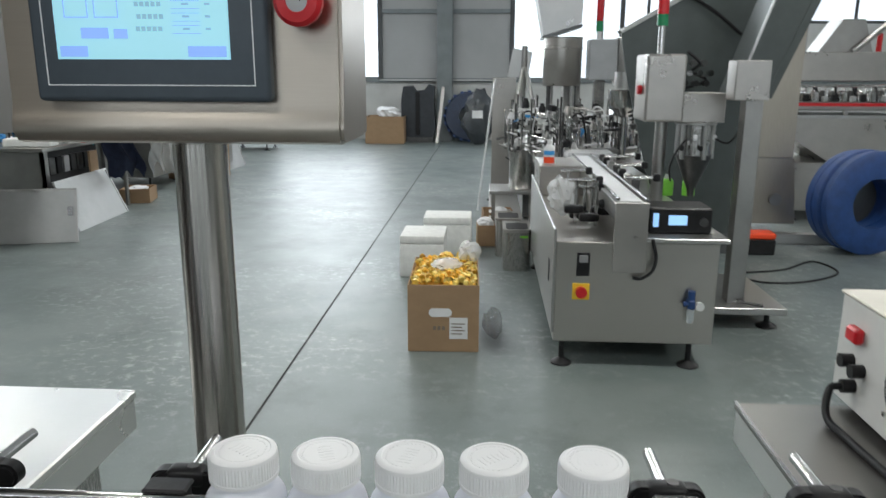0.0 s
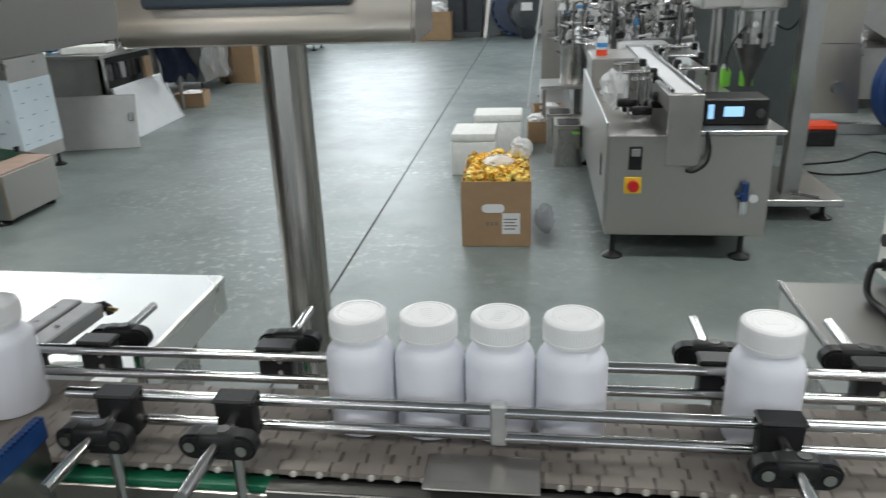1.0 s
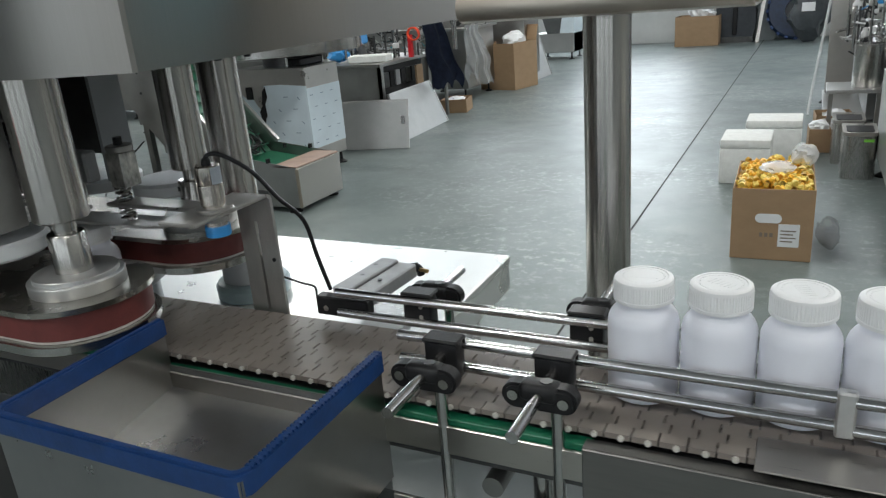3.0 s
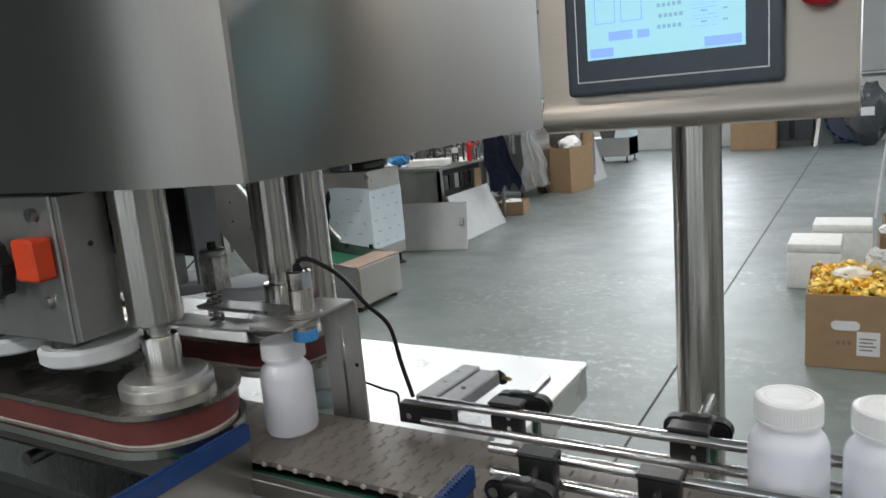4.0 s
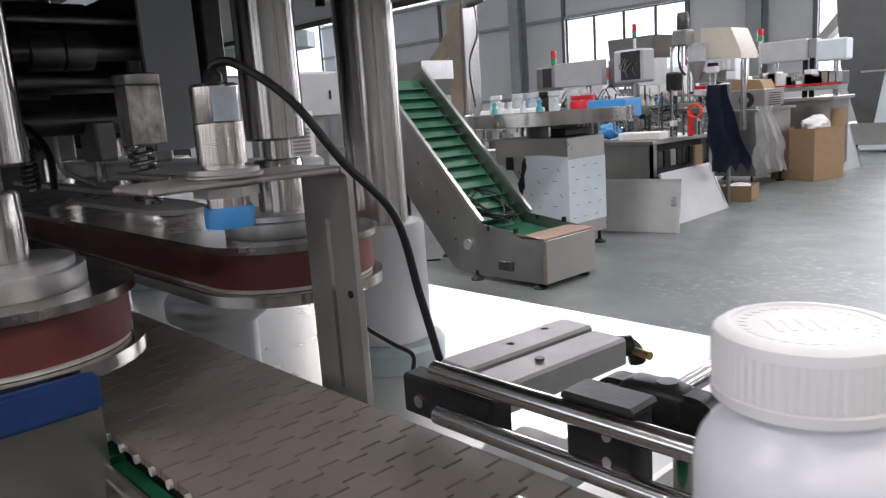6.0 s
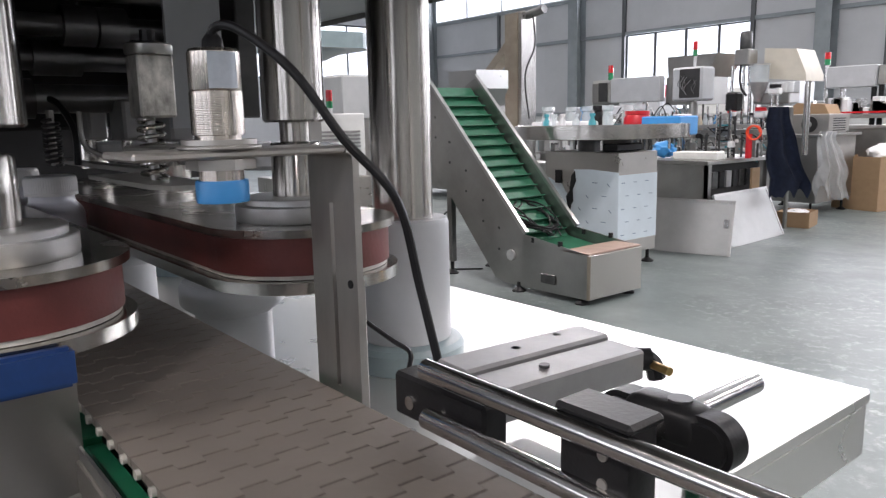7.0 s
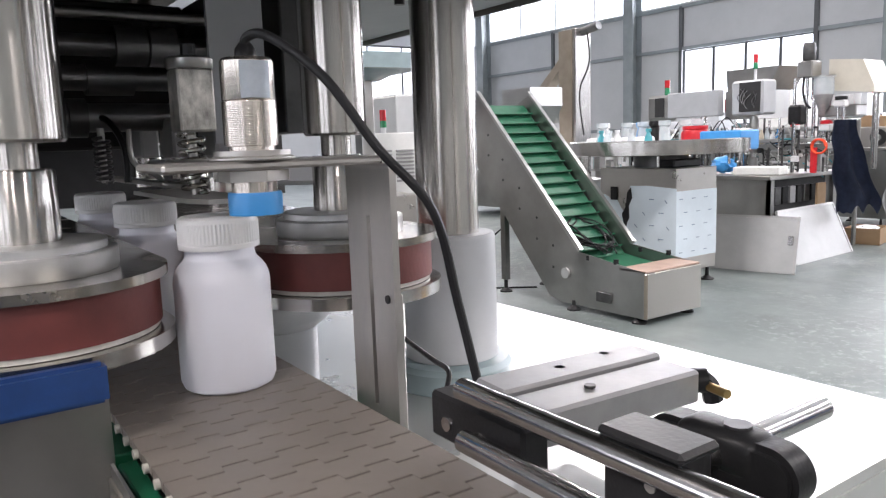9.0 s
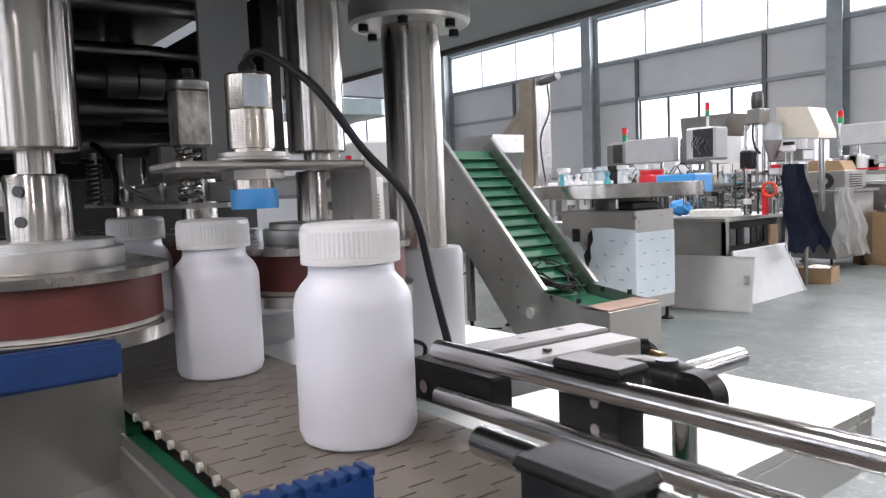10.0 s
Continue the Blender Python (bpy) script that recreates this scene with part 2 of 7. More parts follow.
M_SCR_TEXT = mat("screen_text", (0.22, 0.42, 0.50), 0.3, emit=0.6)
M_SCR_GREEN = mat("screen_green", (0.15, 0.5, 0.15), 0.3, emit=0.5)
M_SCR_RED = mat("screen_red", (0.6, 0.1, 0.12), 0.3, emit=0.5)
M_LIME = mat("lime_label", (0.22, 0.62, 0.06), 0.45)
M_TEAL = mat("teal_plastic", (0.05, 0.3, 0.35), 0.4, 0, 20, 0.1)
M_TAN = mat("tan_sheet", (0.36, 0.31, 0.25), 0.36, 0.7, 6, 0.12, 0.03, 60)
M_IVORY = mat("ivory_enamel", (0.60, 0.565, 0.48), 0.4, 0, 10, 0.06, 0.03, 120)
M_CHUTE = mat("dark_green_grey_paint", (0.07, 0.082, 0.08), 0.4, 0.3, 5, 0.15, 0.03, 60, (1, 1, 1), 0.06)
M_GLASSY = mat("clear_jar_plastic", (0.62, 0.68, 0.70), 0.15, 0, 9, 0.1)
M_GLASSY.node_tree.nodes["Principled BSDF"].inputs["Alpha"].default_value = 0.6
M_SATIN = mat("satin_steel_sheet", (0.42, 0.405, 0.38), 0.32, 0.8, 5, 0.08, 0.02, 90, (1, 1, 1), 0.07)
M_SMOKESTEEL = mat("dull_cover_steel", (0.21, 0.205, 0.195), 0.36, 0.85, 30, 0.06, 0.02, 120, (0.6, 6, 6), 0.06)
M_TRAYSTEEL = mat("tray_steel", (0.33, 0.332, 0.33), 0.32, 0.85, 5, 0.14, 0.02, 100, (1, 1, 1), 0.08)
M_BRACKET = mat("worn_bracket_steel", (0.43, 0.415, 0.39), 0.36, 0.75, 30, 0.14, 0.03, 200, (1, 1, 0.3), 0.1)
M_MOTTLE = mat("mottled_aluminium", (0.44, 0.43, 0.40), 0.40, 0.6, 55, 0.75, 0.06, 160, (1, 1, 0.6), 0.12)
M_COLLAR = mat("teal_grey_paint", (0.22, 0.285, 0.30), 0.32, 0, 12, 0.12, 0.03, 120)
M_BARREL = ground(mat("nickel_barrel", (0.60, 0.55, 0.50), 0.24, 1, 30, 0.06, 0, 200, (8, 8, 1), 0.05), 0.7)
M_LCD = mat("lcd_glow", (0.35, 0.62, 0.95), 0.3, emit=0.7)
M_DOORSHEET = mat("dull_pale_sheet", (0.43, 0.44, 0.44), 0.5, 0.35, 6, 0.08, 0.03, 60, (1, 1, 1), 0.06)
M_WARMSTEEL = mat("warm_brushed_steel", (0.40, 0.365, 0.31), 0.34, 0.8, 20, 0.08, 0.02, 120, (8, 8, 0.5), 0.06)
M_DARKFILM = mat("dark_plastic_film", (0.055, 0.062, 0.07), 0.28, 0, 7, 0.3, 0.6, 14)
M_DARKRING = mat("dark_blue_coil", (0.012, 0.03, 0.075), 0.45, 0, 14, 0.25, 0.1, 80)
M_CUTOUT = mat("slate_plastic", (0.03, 0.036, 0.044), 0.5, 0, 12, 0.25, 0.05, 100)
M_LABELFOIL = mat("pale_foil_label", (0.36, 0.40, 0.44), 0.5, 0.4, 60, 0.12)
M_PLATE = mat("oily_rail_steel", (0.37, 0.345, 0.31), 0.24, 1, 9, 0.3, 0.03, 90, (1, 1, 1), 0.1)
# aluminium toned down: the hood's shade is put into this colour
M_HEAD = mat("shaded_head_aluminium", (0.30, 0.295, 0.285), 0.42, 0.75, 25, 0.1, 0.03, 300, (1, 1, 1), 0.06)
M_SHAFTING = mat("oiled_shaft_steel", (0.20, 0.20, 0.20), 0.32, 0.9, 15, 0.25)
M_LAMPRED = mat("beacon_red", (0.5, 0.015, 0.02), 0.25, 0, 20, 0.05)
M_LAMPGREEN = mat("beacon_green", (0.02, 0.22, 0.09), 0.25, 0, 20, 0.05)

# ---- mesh helpers ----


def part(name, bm, material, parent=None, label="", smooth=True):
    me = bpy.data.meshes.new(name)
    bm.to_mesh(me)
    bm.free()
    me.materials.append(material)
    if smooth:
        me.polygons.foreach_set("use_smooth", [True] * len(me.polygons))
        me.set_sharp_from_angle(angle=radians(35))
    ob = new(name, me)
    if parent:
        ob.parent = parent
    return tagged(ob, label)


def thing(name, label, category, x=0.0, y=0.0, z=0.0, rz=0.0, group="", kind=""):
    ob = new(name)
    ob.empty_display_size = 0.05
    ob.matrix_world = pose(x, y, z, 0, 0, rz)
    return tagged(ob, label, category, group, kind)


def share(ob, m, parent):
    """A second part on the same mesh."""
    o = ob.copy()
    scene.collection.objects.link(o)
    o.parent = parent
    o.matrix_basis = m
    return o


def box(x0, x1, y0, y1, z0, z1, bevel=0.0, bm=None, m=None, seg=1):
    bm = bm or bmesh.new()
    r = bmesh.ops.create_cube(bm, size=1.0)
    vs = r["verts"]
    for v in vs:
        v.co = Vector((x0 + (v.co.x + 0.5) * (x1 - x0), y0 + (v.co.y + 0.5) * (y1 - y0), z0 + (v.co.z + 0.5) * (z1 - z0)))
    if bevel:
        es = list({e for v in vs for e in v.link_edges})
        out = bmesh.ops.bevel(bm, geom=es, offset=bevel, segments=seg, profile=0.5, affect="EDGES", clamp_overlap=True)
        vs = list({v for f in out["faces"] for v in f.verts} | {v for v in vs if v.is_valid})
    if m is not None:
        bmesh.ops.transform(bm, matrix=m, verts=vs)
    return bm


def rod(p, q, r, r2=None, seg=16, bm=None):
    bm = bm or bmesh.new()
    p, q = Vector(p), Vector(q)
    d = q - p
    m = Matrix.Translation((p + q) / 2) @ d.to_track_quat("Z", "Y").to_matrix().to_4x4()
    bmesh.ops.create_cone(bm, cap_ends=True, segments=seg, radius1=r, radius2=r if r2 is None else r2, depth=d.length, matrix=m)
    return bm


def lathe(profile, seg=32, bm=None, at=(0, 0, 0)):
    """Turns (radius, height) pairs round the z axis."""
    bm = bm or bmesh.new()
    rings = []
    for r, z in profile:
        if r < 1e-6:
            rings.append([bm.verts.new((at[0], at[1], at[2] + z))])
        else:
            rings.append([bm.verts.new((at[0] + r * math.cos(a), at[1] + r * math.sin(a), at[2] + z)) for a in (2 * math.pi * i / seg for i in range(seg))])
    for a, b in zip(rings, rings[1:]):
        for i in range(seg):
            j = (i + 1) % seg
            quad = [a[i % len(a)], a[j % len(a)], b[j % len(b)], b[i % len(b)]]
            quad = list(dict.fromkeys(quad))
            if len(quad) > 2:
                bm.faces.new(quad)
    return bm


def prism(poly, z0, z1, bm=None, m=None):
    """A flat outline (x, y) raised from z0 to z1."""
    bm = bm or bmesh.new()
    lo = [bm.verts.new((x, y, z0)) for x, y in poly]
    hi = [bm.verts.new((x, y, z1)) for x, y in poly]
    k = len(poly)
    bm.faces.new(lo[::-1])
    bm.faces.new(hi)
    for i in range(k):
        bm.faces.new((lo[i], lo[(i + 1) % k], hi[(i + 1) % k], hi[i]))
    if m is not None:
        bmesh.ops.transform(bm, matrix=m, verts=lo + hi)
    return bm


UPRIGHT = Matrix.Rotation(radians(90), 4, "X")      # lays an (x, y) outline into the x-z plane, thickness towards -y


def stadium(xa, xb, y, r, seg=22):
    pts = [(xb + r * math.cos(a), y + r * math.sin(a)) for a in (-math.pi / 2 + math.pi * i / seg for i in range(seg + 1))]
    pts += [(xa + r * math.cos(a), y + r * math.sin(a)) for a in (math.pi / 2 + math.pi * i / seg for i in range(seg + 1))]
    return pts


def smooth_path(points, steps=6):
    ps = [Vector(p) for p in points]
    ps = [ps[0]] + ps + [ps[-1]]
    out = []
    for i in range(1, len(ps) - 2):
        a, b, c, d = ps[i - 1:i + 3]
        for s in range(steps):
            t = s / steps
            out.append(0.5 * (2 * b + (c - a) * t + (2 * a - 5 * b + 4 * c - d) * t * t + (3 * b - a - 3 * c + d) * t ** 3))
    return out + [ps[-2]]


def tube(points, r, seg=8, bm=None, steps=6):
    bm = bm or bmesh.new()
    ps = smooth_path(points, steps)
    rings, n = [], None
    for i, p in enumerate(ps):
        d = (ps[min(i + 1, len(ps) - 1)] - ps[max(i - 1, 0)]).normalized()
        n = d.orthogonal().normalized() if n is None else (n - d * n.dot(d)).normalized()
        b = d.cross(n)
        rings.append([bm.verts.new(p + r * (n * math.cos(a) + b * math.sin(a))) for a in (2 * math.pi * k / seg for k in range(seg))])
    for a, b in zip(rings, rings[1:]):
        for k in range(seg):
            bm.faces.new((a[k], a[(k + 1) % seg], b[(k + 1) % seg], b[k]))
    bm.faces.new(rings[0][::-1])
    bm.faces.new(rings[-1])
    return bm


def structure(name, bm, material, label=""):
    return tagged(part(name, bm, material, None, label, smooth=False), kind="structure")


def bolt(parent, x, y, z, axis, r=0.004, h=0.004, material=None, name="bolt"):
    d = Vector(axis)
    return part(name, rod(Vector((x, y, z)), Vector((x, y, z)) + d * h, r, seg=10), material or M_CHROME, parent)

# ---- hall ----
structure("floor", box(WEST, EAST, FRONT, BACK, -0.2, 0.0), M_FLOOR, "grey-green epoxy-painted concrete floor, scuffed and worn")
structure("floor_joint", prism([(-0.922, -2.0), (-0.914, -2.0), (-0.908, 6.0), (-0.904, BACK), (-0.912, BACK), (-0.917, 6.0)], 0.0, 0.0025), M_CRACK, "dark straight joint line across the painted floor")
structure("floor_joint_cross", prism([(-9, 2.02), (6, 2.06), (6, 2.066), (-9, 2.026)], 0.0, 0.0015), M_CRACK)
structure("ceiling", box(WEST, EAST, FRONT, BACK + 0.25, ROOF, ROOF + 0.2), M_ROOF, "pale metal roof sheeting")
for name, z0, z1, m in (("base", 0, 1.2, M_WALL), ("band", 3.05, 4.02, M_PANEL), ("top", 5.25, ROOF, M_PANEL)):
    structure(f"wall_south_{name}", box(WEST, EAST, FRONT - 0.2, FRONT, z0, z1), m)
# unseen windows, assumed because the steel tubes mirror brightness from this side
SOUTH = [-9.0, -3.0, 3.0, 9.0]
for i, (a, b) in enumerate(zip([WEST] + [x + 2.2 for x in SOUTH], [x - 2.2 for x in SOUTH] + [EAST])):
    structure(f"wall_south_sheet_{i + 1}", box(a, b, FRONT - 0.195, FRONT - 0.005, 1.2, 3.05), M_PANEL)
for i, (a, b) in enumerate(zip([WEST] + [x + 2.9 for x in SOUTH], [x - 2.9 for x in SOUTH] + [EAST])):
    structure(f"wall_south_pier_{i + 1}", box(a, b, FRONT - 0.195, FRONT - 0.005, 4.02, 5.25), M_STEEL_COL)
structure("wall_west", box(WEST - 0.2, WEST, FRONT - 0.2, BACK + 0.2, 0, 2.5), M_PANEL)
structure("wall_west_top", box(WEST - 0.2, WEST, FRONT - 0.2, BACK + 0.2, 4.3, ROOF), M_PANEL)
structure("wall_west_mid", box(WEST - 0.2, WEST, FRONT - 0.2, 6.0, 2.5, 4.3), M_PANEL)
structure("wall_east", box(EAST, EAST + 0.2, FRONT - 0.2, BACK + 0.2, 0, ROOF), M_WALL)
COLS = [-19.1, -13.1, -6.95, -0.88, 5.2]
structure("wall_north_base", box(WEST, EAST, BACK, BACK + 0.2, 0, 1.2), M_WALL, "low white-painted wall along the hall's far side")
structure("wall_north_top", box(WEST, EAST, BACK, BACK + 0.2, 5.25, ROOF), M_PANEL)
structure("wall_north_band", box(WEST, EAST, BACK, BACK + 0.2, 3.05, 4.02), M_PANEL, "grey sheet-metal wall band between two rows of windows")
edges = [WEST] + COLS + [EAST]
for i, (a, b) in enumerate(zip([WEST, -13.1, -11.75, -8.5, -6.95, -5.9, -2.2, -0.88, 0.45, 4.9, 6.2, 9.8], [-13.1, -11.75, -8.5, -6.95, -5.9, -2.2, -0.88, 0.45, 4.9, 6.2, 9.8, EAST])):
    if i == 10:
        structure("wall_north_sill", box(a, b, BACK + 0.005, BACK + 0.195, 1.2, 2.3), M_WALL)
    elif i not in (2, 5, 8):
        structure(f"wall_north_sheet_{i}", box(a, b, BACK + 0.005, BACK + 0.195, 1.2, 3.05), M_PANEL)
for i, x in enumerate(COLS):
    bm = box(x - 0.15, x + 0.15, BACK - 0.34, BACK - 0.325, 0, ROOF)
    box(x - 0.15, x + 0.15, BACK - 0.02, BACK - 0.003, 0, ROOF, bm=bm)
    box(x - 0.006, x + 0.006, BACK - 0.325, BACK - 0.02, 0, ROOF, bm=bm)
    structure(f"column_{i + 1}", bm, M_STEEL_COL, "grey-painted steel H-section column against the wall")
# rails of the wall framing
for z in (1.2, 3.05, 4.02, 5.25):
    structure(f"trim_rail_{int(z * 100)}", box(WEST, EAST, BACK - 0.055, BACK - 0.003, z - 0.04, z + 0.04), M_STEEL_COL)
for i, (a, b) in enumerate(((-2.2, -1.04), (-0.72, 0.45))):
    structure(f"trim_rung_{i + 1}", box(a, b, BACK - 0.05, BACK - 0.003, 2.5, 2.58), M_STEEL_COL)
    structure(f"trim_sill_{i + 1}", box(a, b, BACK - 0.12, BACK - 0.057, 1.19, 1.215), M_WALL)
for i, x in enumerate((-16.1, -11.75, -8.5, -5.9, -2.2, 0.45, 2.6, 4.9)):
    structure(f"trim_post_{i + 1}", box(x - 0.045, x + 0.045, BACK - 0.06, BACK - 0.003, 1.2, 4.02), M_FRAME)


def window(i, x0, x1, z0, z1, panes, material=None, bar=0.03, y=BACK + 0.1):
    w = thing(f"window_{i}", "white daylit window in a dark metal frame", "window", (x0 + x1) / 2, y, z0, kind="structure")
    hw, h = (x1 - x0) / 2, z1 - z0
    bm = box(-hw, hw, -0.03, 0.03, 0, 0.06)
    box(-hw, hw, -0.03, 0.03, h - 0.06, h, bm=bm)
    for k in range(panes + 1):
        px = -hw + 2 * hw * k / panes
        box(max(px - bar, -hw), min(px + bar, hw), -0.032, 0.032, 0.06, h - 0.06, bm=bm)
    part("window_frame", bm, material or M_FRAME, w, smooth=False)
    for k in range(panes):
        a, b = -hw + 2 * hw * k / panes + 0.03, -hw + 2 * hw * (k + 1) / panes - 0.03
        pane = part("pane", box(a, b, -0.004, 0.004, 0.06, h - 0.06), M_GLASS, w, smooth=False)


window(1, -11.75, -8.5, 1.2, 3.05, 4)
window(2, -5.9, -2.2, 1.2, 3.05, 4)
window(3, 0.45, 4.9, 1.2, 3.05, 5)
window(11, 6.2, 9.8, 2.3, 3.05, 4)
for i, (a, b) in enumerate(zip(edges, edges[1:])):
    window(4 + i, a, b, 4.06, 5.21, 4, M_LAMP_BODY, 0.018)
for i, x in enumerate(SOUTH):
    window(13 + 2 * i, x - 2.2, x + 2.2, 1.2, 3.05, 4, y=FRONT - 0.1)
    window(14 + 2 * i, x - 2.9, x + 2.9, 4.06, 5.21, 4, M_LAMP_BODY, 0.018, y=FRONT - 0.1)
ww = thing("window_12", "white daylit window band in the end wall", "window", WEST - 0.1, 10.65, 2.5, kind="structure")
bm = box(-0.03, 0.03, -4.65, 4.65, 0, 0.06)
box(-0.03, 0.03, -4.65, 4.65, 1.74, 1.8, bm=bm)
for k in range(8):
    box(-0.032, 0.032, -4.65 + 1.32 * k, -4.59 + 1.32 * k, 0.06, 1.74, bm=bm)
part("window_frame", bm, M_FRAME, ww, smooth=False)
for k in range(7):
    part("pane", box(-0.004, 0.004, -4.59 + 1.32 * k, -3.33 + 1.32 * k, 0.06, 1.74), M_GLASS, ww, smooth=False)

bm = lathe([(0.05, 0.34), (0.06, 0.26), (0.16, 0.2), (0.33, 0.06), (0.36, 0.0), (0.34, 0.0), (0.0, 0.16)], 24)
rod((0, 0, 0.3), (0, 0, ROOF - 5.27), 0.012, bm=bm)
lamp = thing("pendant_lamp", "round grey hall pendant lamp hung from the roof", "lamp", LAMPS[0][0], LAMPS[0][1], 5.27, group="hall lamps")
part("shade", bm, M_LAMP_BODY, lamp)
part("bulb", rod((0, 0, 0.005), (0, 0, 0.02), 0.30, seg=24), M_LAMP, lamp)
# assumed copies; those at x = 7.5 only brighten the bottles' right side
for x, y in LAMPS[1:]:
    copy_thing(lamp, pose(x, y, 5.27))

# ---- bottle conveyor ----
BELT, CY, BR = 0.908, 0.50, 0.0355
NEAR, FAR = 0.413, 0.556          # edges of the chain
conv = thing("conveyor", "stainless bottle conveyor with brown chain and guide rails", "conveyor", 0, 0, 0)
X0, X1 = -5.42, 3.86
for y0, y1 in ((NEAR - 0.016, NEAR - 0.012), (FAR + 0.012, FAR + 0.016)):
    part("side_plate", box(X0, X1, y0, y1, BELT - 0.052, BELT - 0.018, 0.001), M_BRUSH_X, conv)
    part("lower_beam", box(X0, X1, y0 + 0.001, y1 - 0.001, BELT - 0.16, BELT - 0.118, 0.001), M_SMOKE, conv)
part("cover_plate", box(-0.262, -0.047, NEAR - 0.0195, NEAR - 0.0165, BELT - 0.2, BELT - 0.0105, 0.001), M_SMOKESTEEL, conv, "dull steel side cover")
part("cover_plate", box(-0.045, X1, NEAR - 0.0195, NEAR - 0.0165, BELT - 0.2, BELT - 0.0105, 0.001), M_SMOKESTEEL, conv, "dull steel side cover")
part("cover_flange", box(-0.262, X1, NEAR - 0.0164, NEAR - 0.0005, BELT - 0.0135, BELT - 0.0105), M_SMOKESTEEL, conv)
for x in (-0.16, -0.075, 0.03, 0.2):
    bolt(conv, x, NEAR - 0.0195, BELT - 0.045, (0, -1, 0), 0.006, 0.005, name="cover_screw")
part("inner_panel", box(-0.80, -0.265, FAR + 0.004, FAR + 0.008, BELT - 0.34, BELT - 0.062, 0.001), M_WHITE, conv, "white inner panel")
part("rail_lip", box(-0.478, -0.2635, NEAR - 0.0205, NEAR - 0.0164, BELT - 0.124, BELT - 0.116, 0.001), M_BRUSH_X, conv)
part("spacer_post", rod((-0.315, NEAR + 0.02, BELT - 0.3), (-0.315, NEAR + 0.02, BELT - 0.052), 0.011, seg=20), M_CHROME, conv)
for x in (-2.2, -1.3, -0.36, 0.5):
    part("cross_bar", rod((x, NEAR - 0.012, BELT - 0.085), (x, FAR + 0.012, BELT - 0.085), 0.012), M_STEEL, conv)
part("wear_strip", box(X0, -0.81, NEAR - 0.0115, NEAR + 0.004, BELT - 0.022, BELT - 0.0115, 0.001), M_GREEN, conv, "green plastic wear strip")
part("wear_strip", box(-0.809, -0.471, NEAR - 0.0075, NEAR + 0.004, BELT - 0.030, BELT - 0.0165, 0.001), M_GREEN, conv)
part("wear_strip", box(-0.47, -0.255, NEAR - 0.0115, NEAR + 0.004, BELT - 0.022, BELT - 0.0115, 0.001), M_GREEN, conv, "green plastic wear strip")
part("wear_strip", box(X0, X1, FAR - 0.004, FAR + 0.0115, BELT - 0.022, BELT - 0.0115, 0.001), M_GREEN, conv)
part("bed", box(X0, X1, NEAR - 0.011, FAR + 0.011, BELT - 0.06, BELT - 0.023), M_DARKSTEEL, conv)
part("transfer_plate", box(-0.112, -0.004, NEAR - 0.0195, NEAR + 0.034, BELT + 0.0006, BELT + 0.0024, 0.0008), M_BRUSH_X, conv, "bright steel transfer plate")
for x in (-5.2, -2.6, -0.45, 1.2, 3.6):
    for y in (NEAR - 0.03, FAR + 0.03):
        part("leg", box(x - 0.02, x + 0.02, y - 0.02, y + 0.02, 0.02, BELT - 0.12, 0.003), M_STEEL, conv)
        part("foot", lathe([(0.0, 0.0), (0.045, 0.0), (0.045, 0.012), (0.02, 0.03), (0.0, 0.03)], 18, at=(x, y, 0)), M_BLACK, conv)


def rail(y, x0, x1, z):
    part("guide_rod", rod((x0, y, z), (x1, y, z), 0.006), M_CHROME, conv)


NY, FY, ZT, ZB = CY - BR - 0.008, CY + BR + 0.008, 0.957, 0.9285
for z in (ZT, ZB):
    rail(NY, -0.487, -0.046, z)
    rail(NY - 0.003, -0.043, X1, z - 0.001)
    rail(FY, -0.628, X1, z)
part("rod_joint", box(-0.052, -0.036, NY - 0.009, NY + 0.003, ZB - 0.008, ZT + 0.009, 0.002), M_ALU, conv)


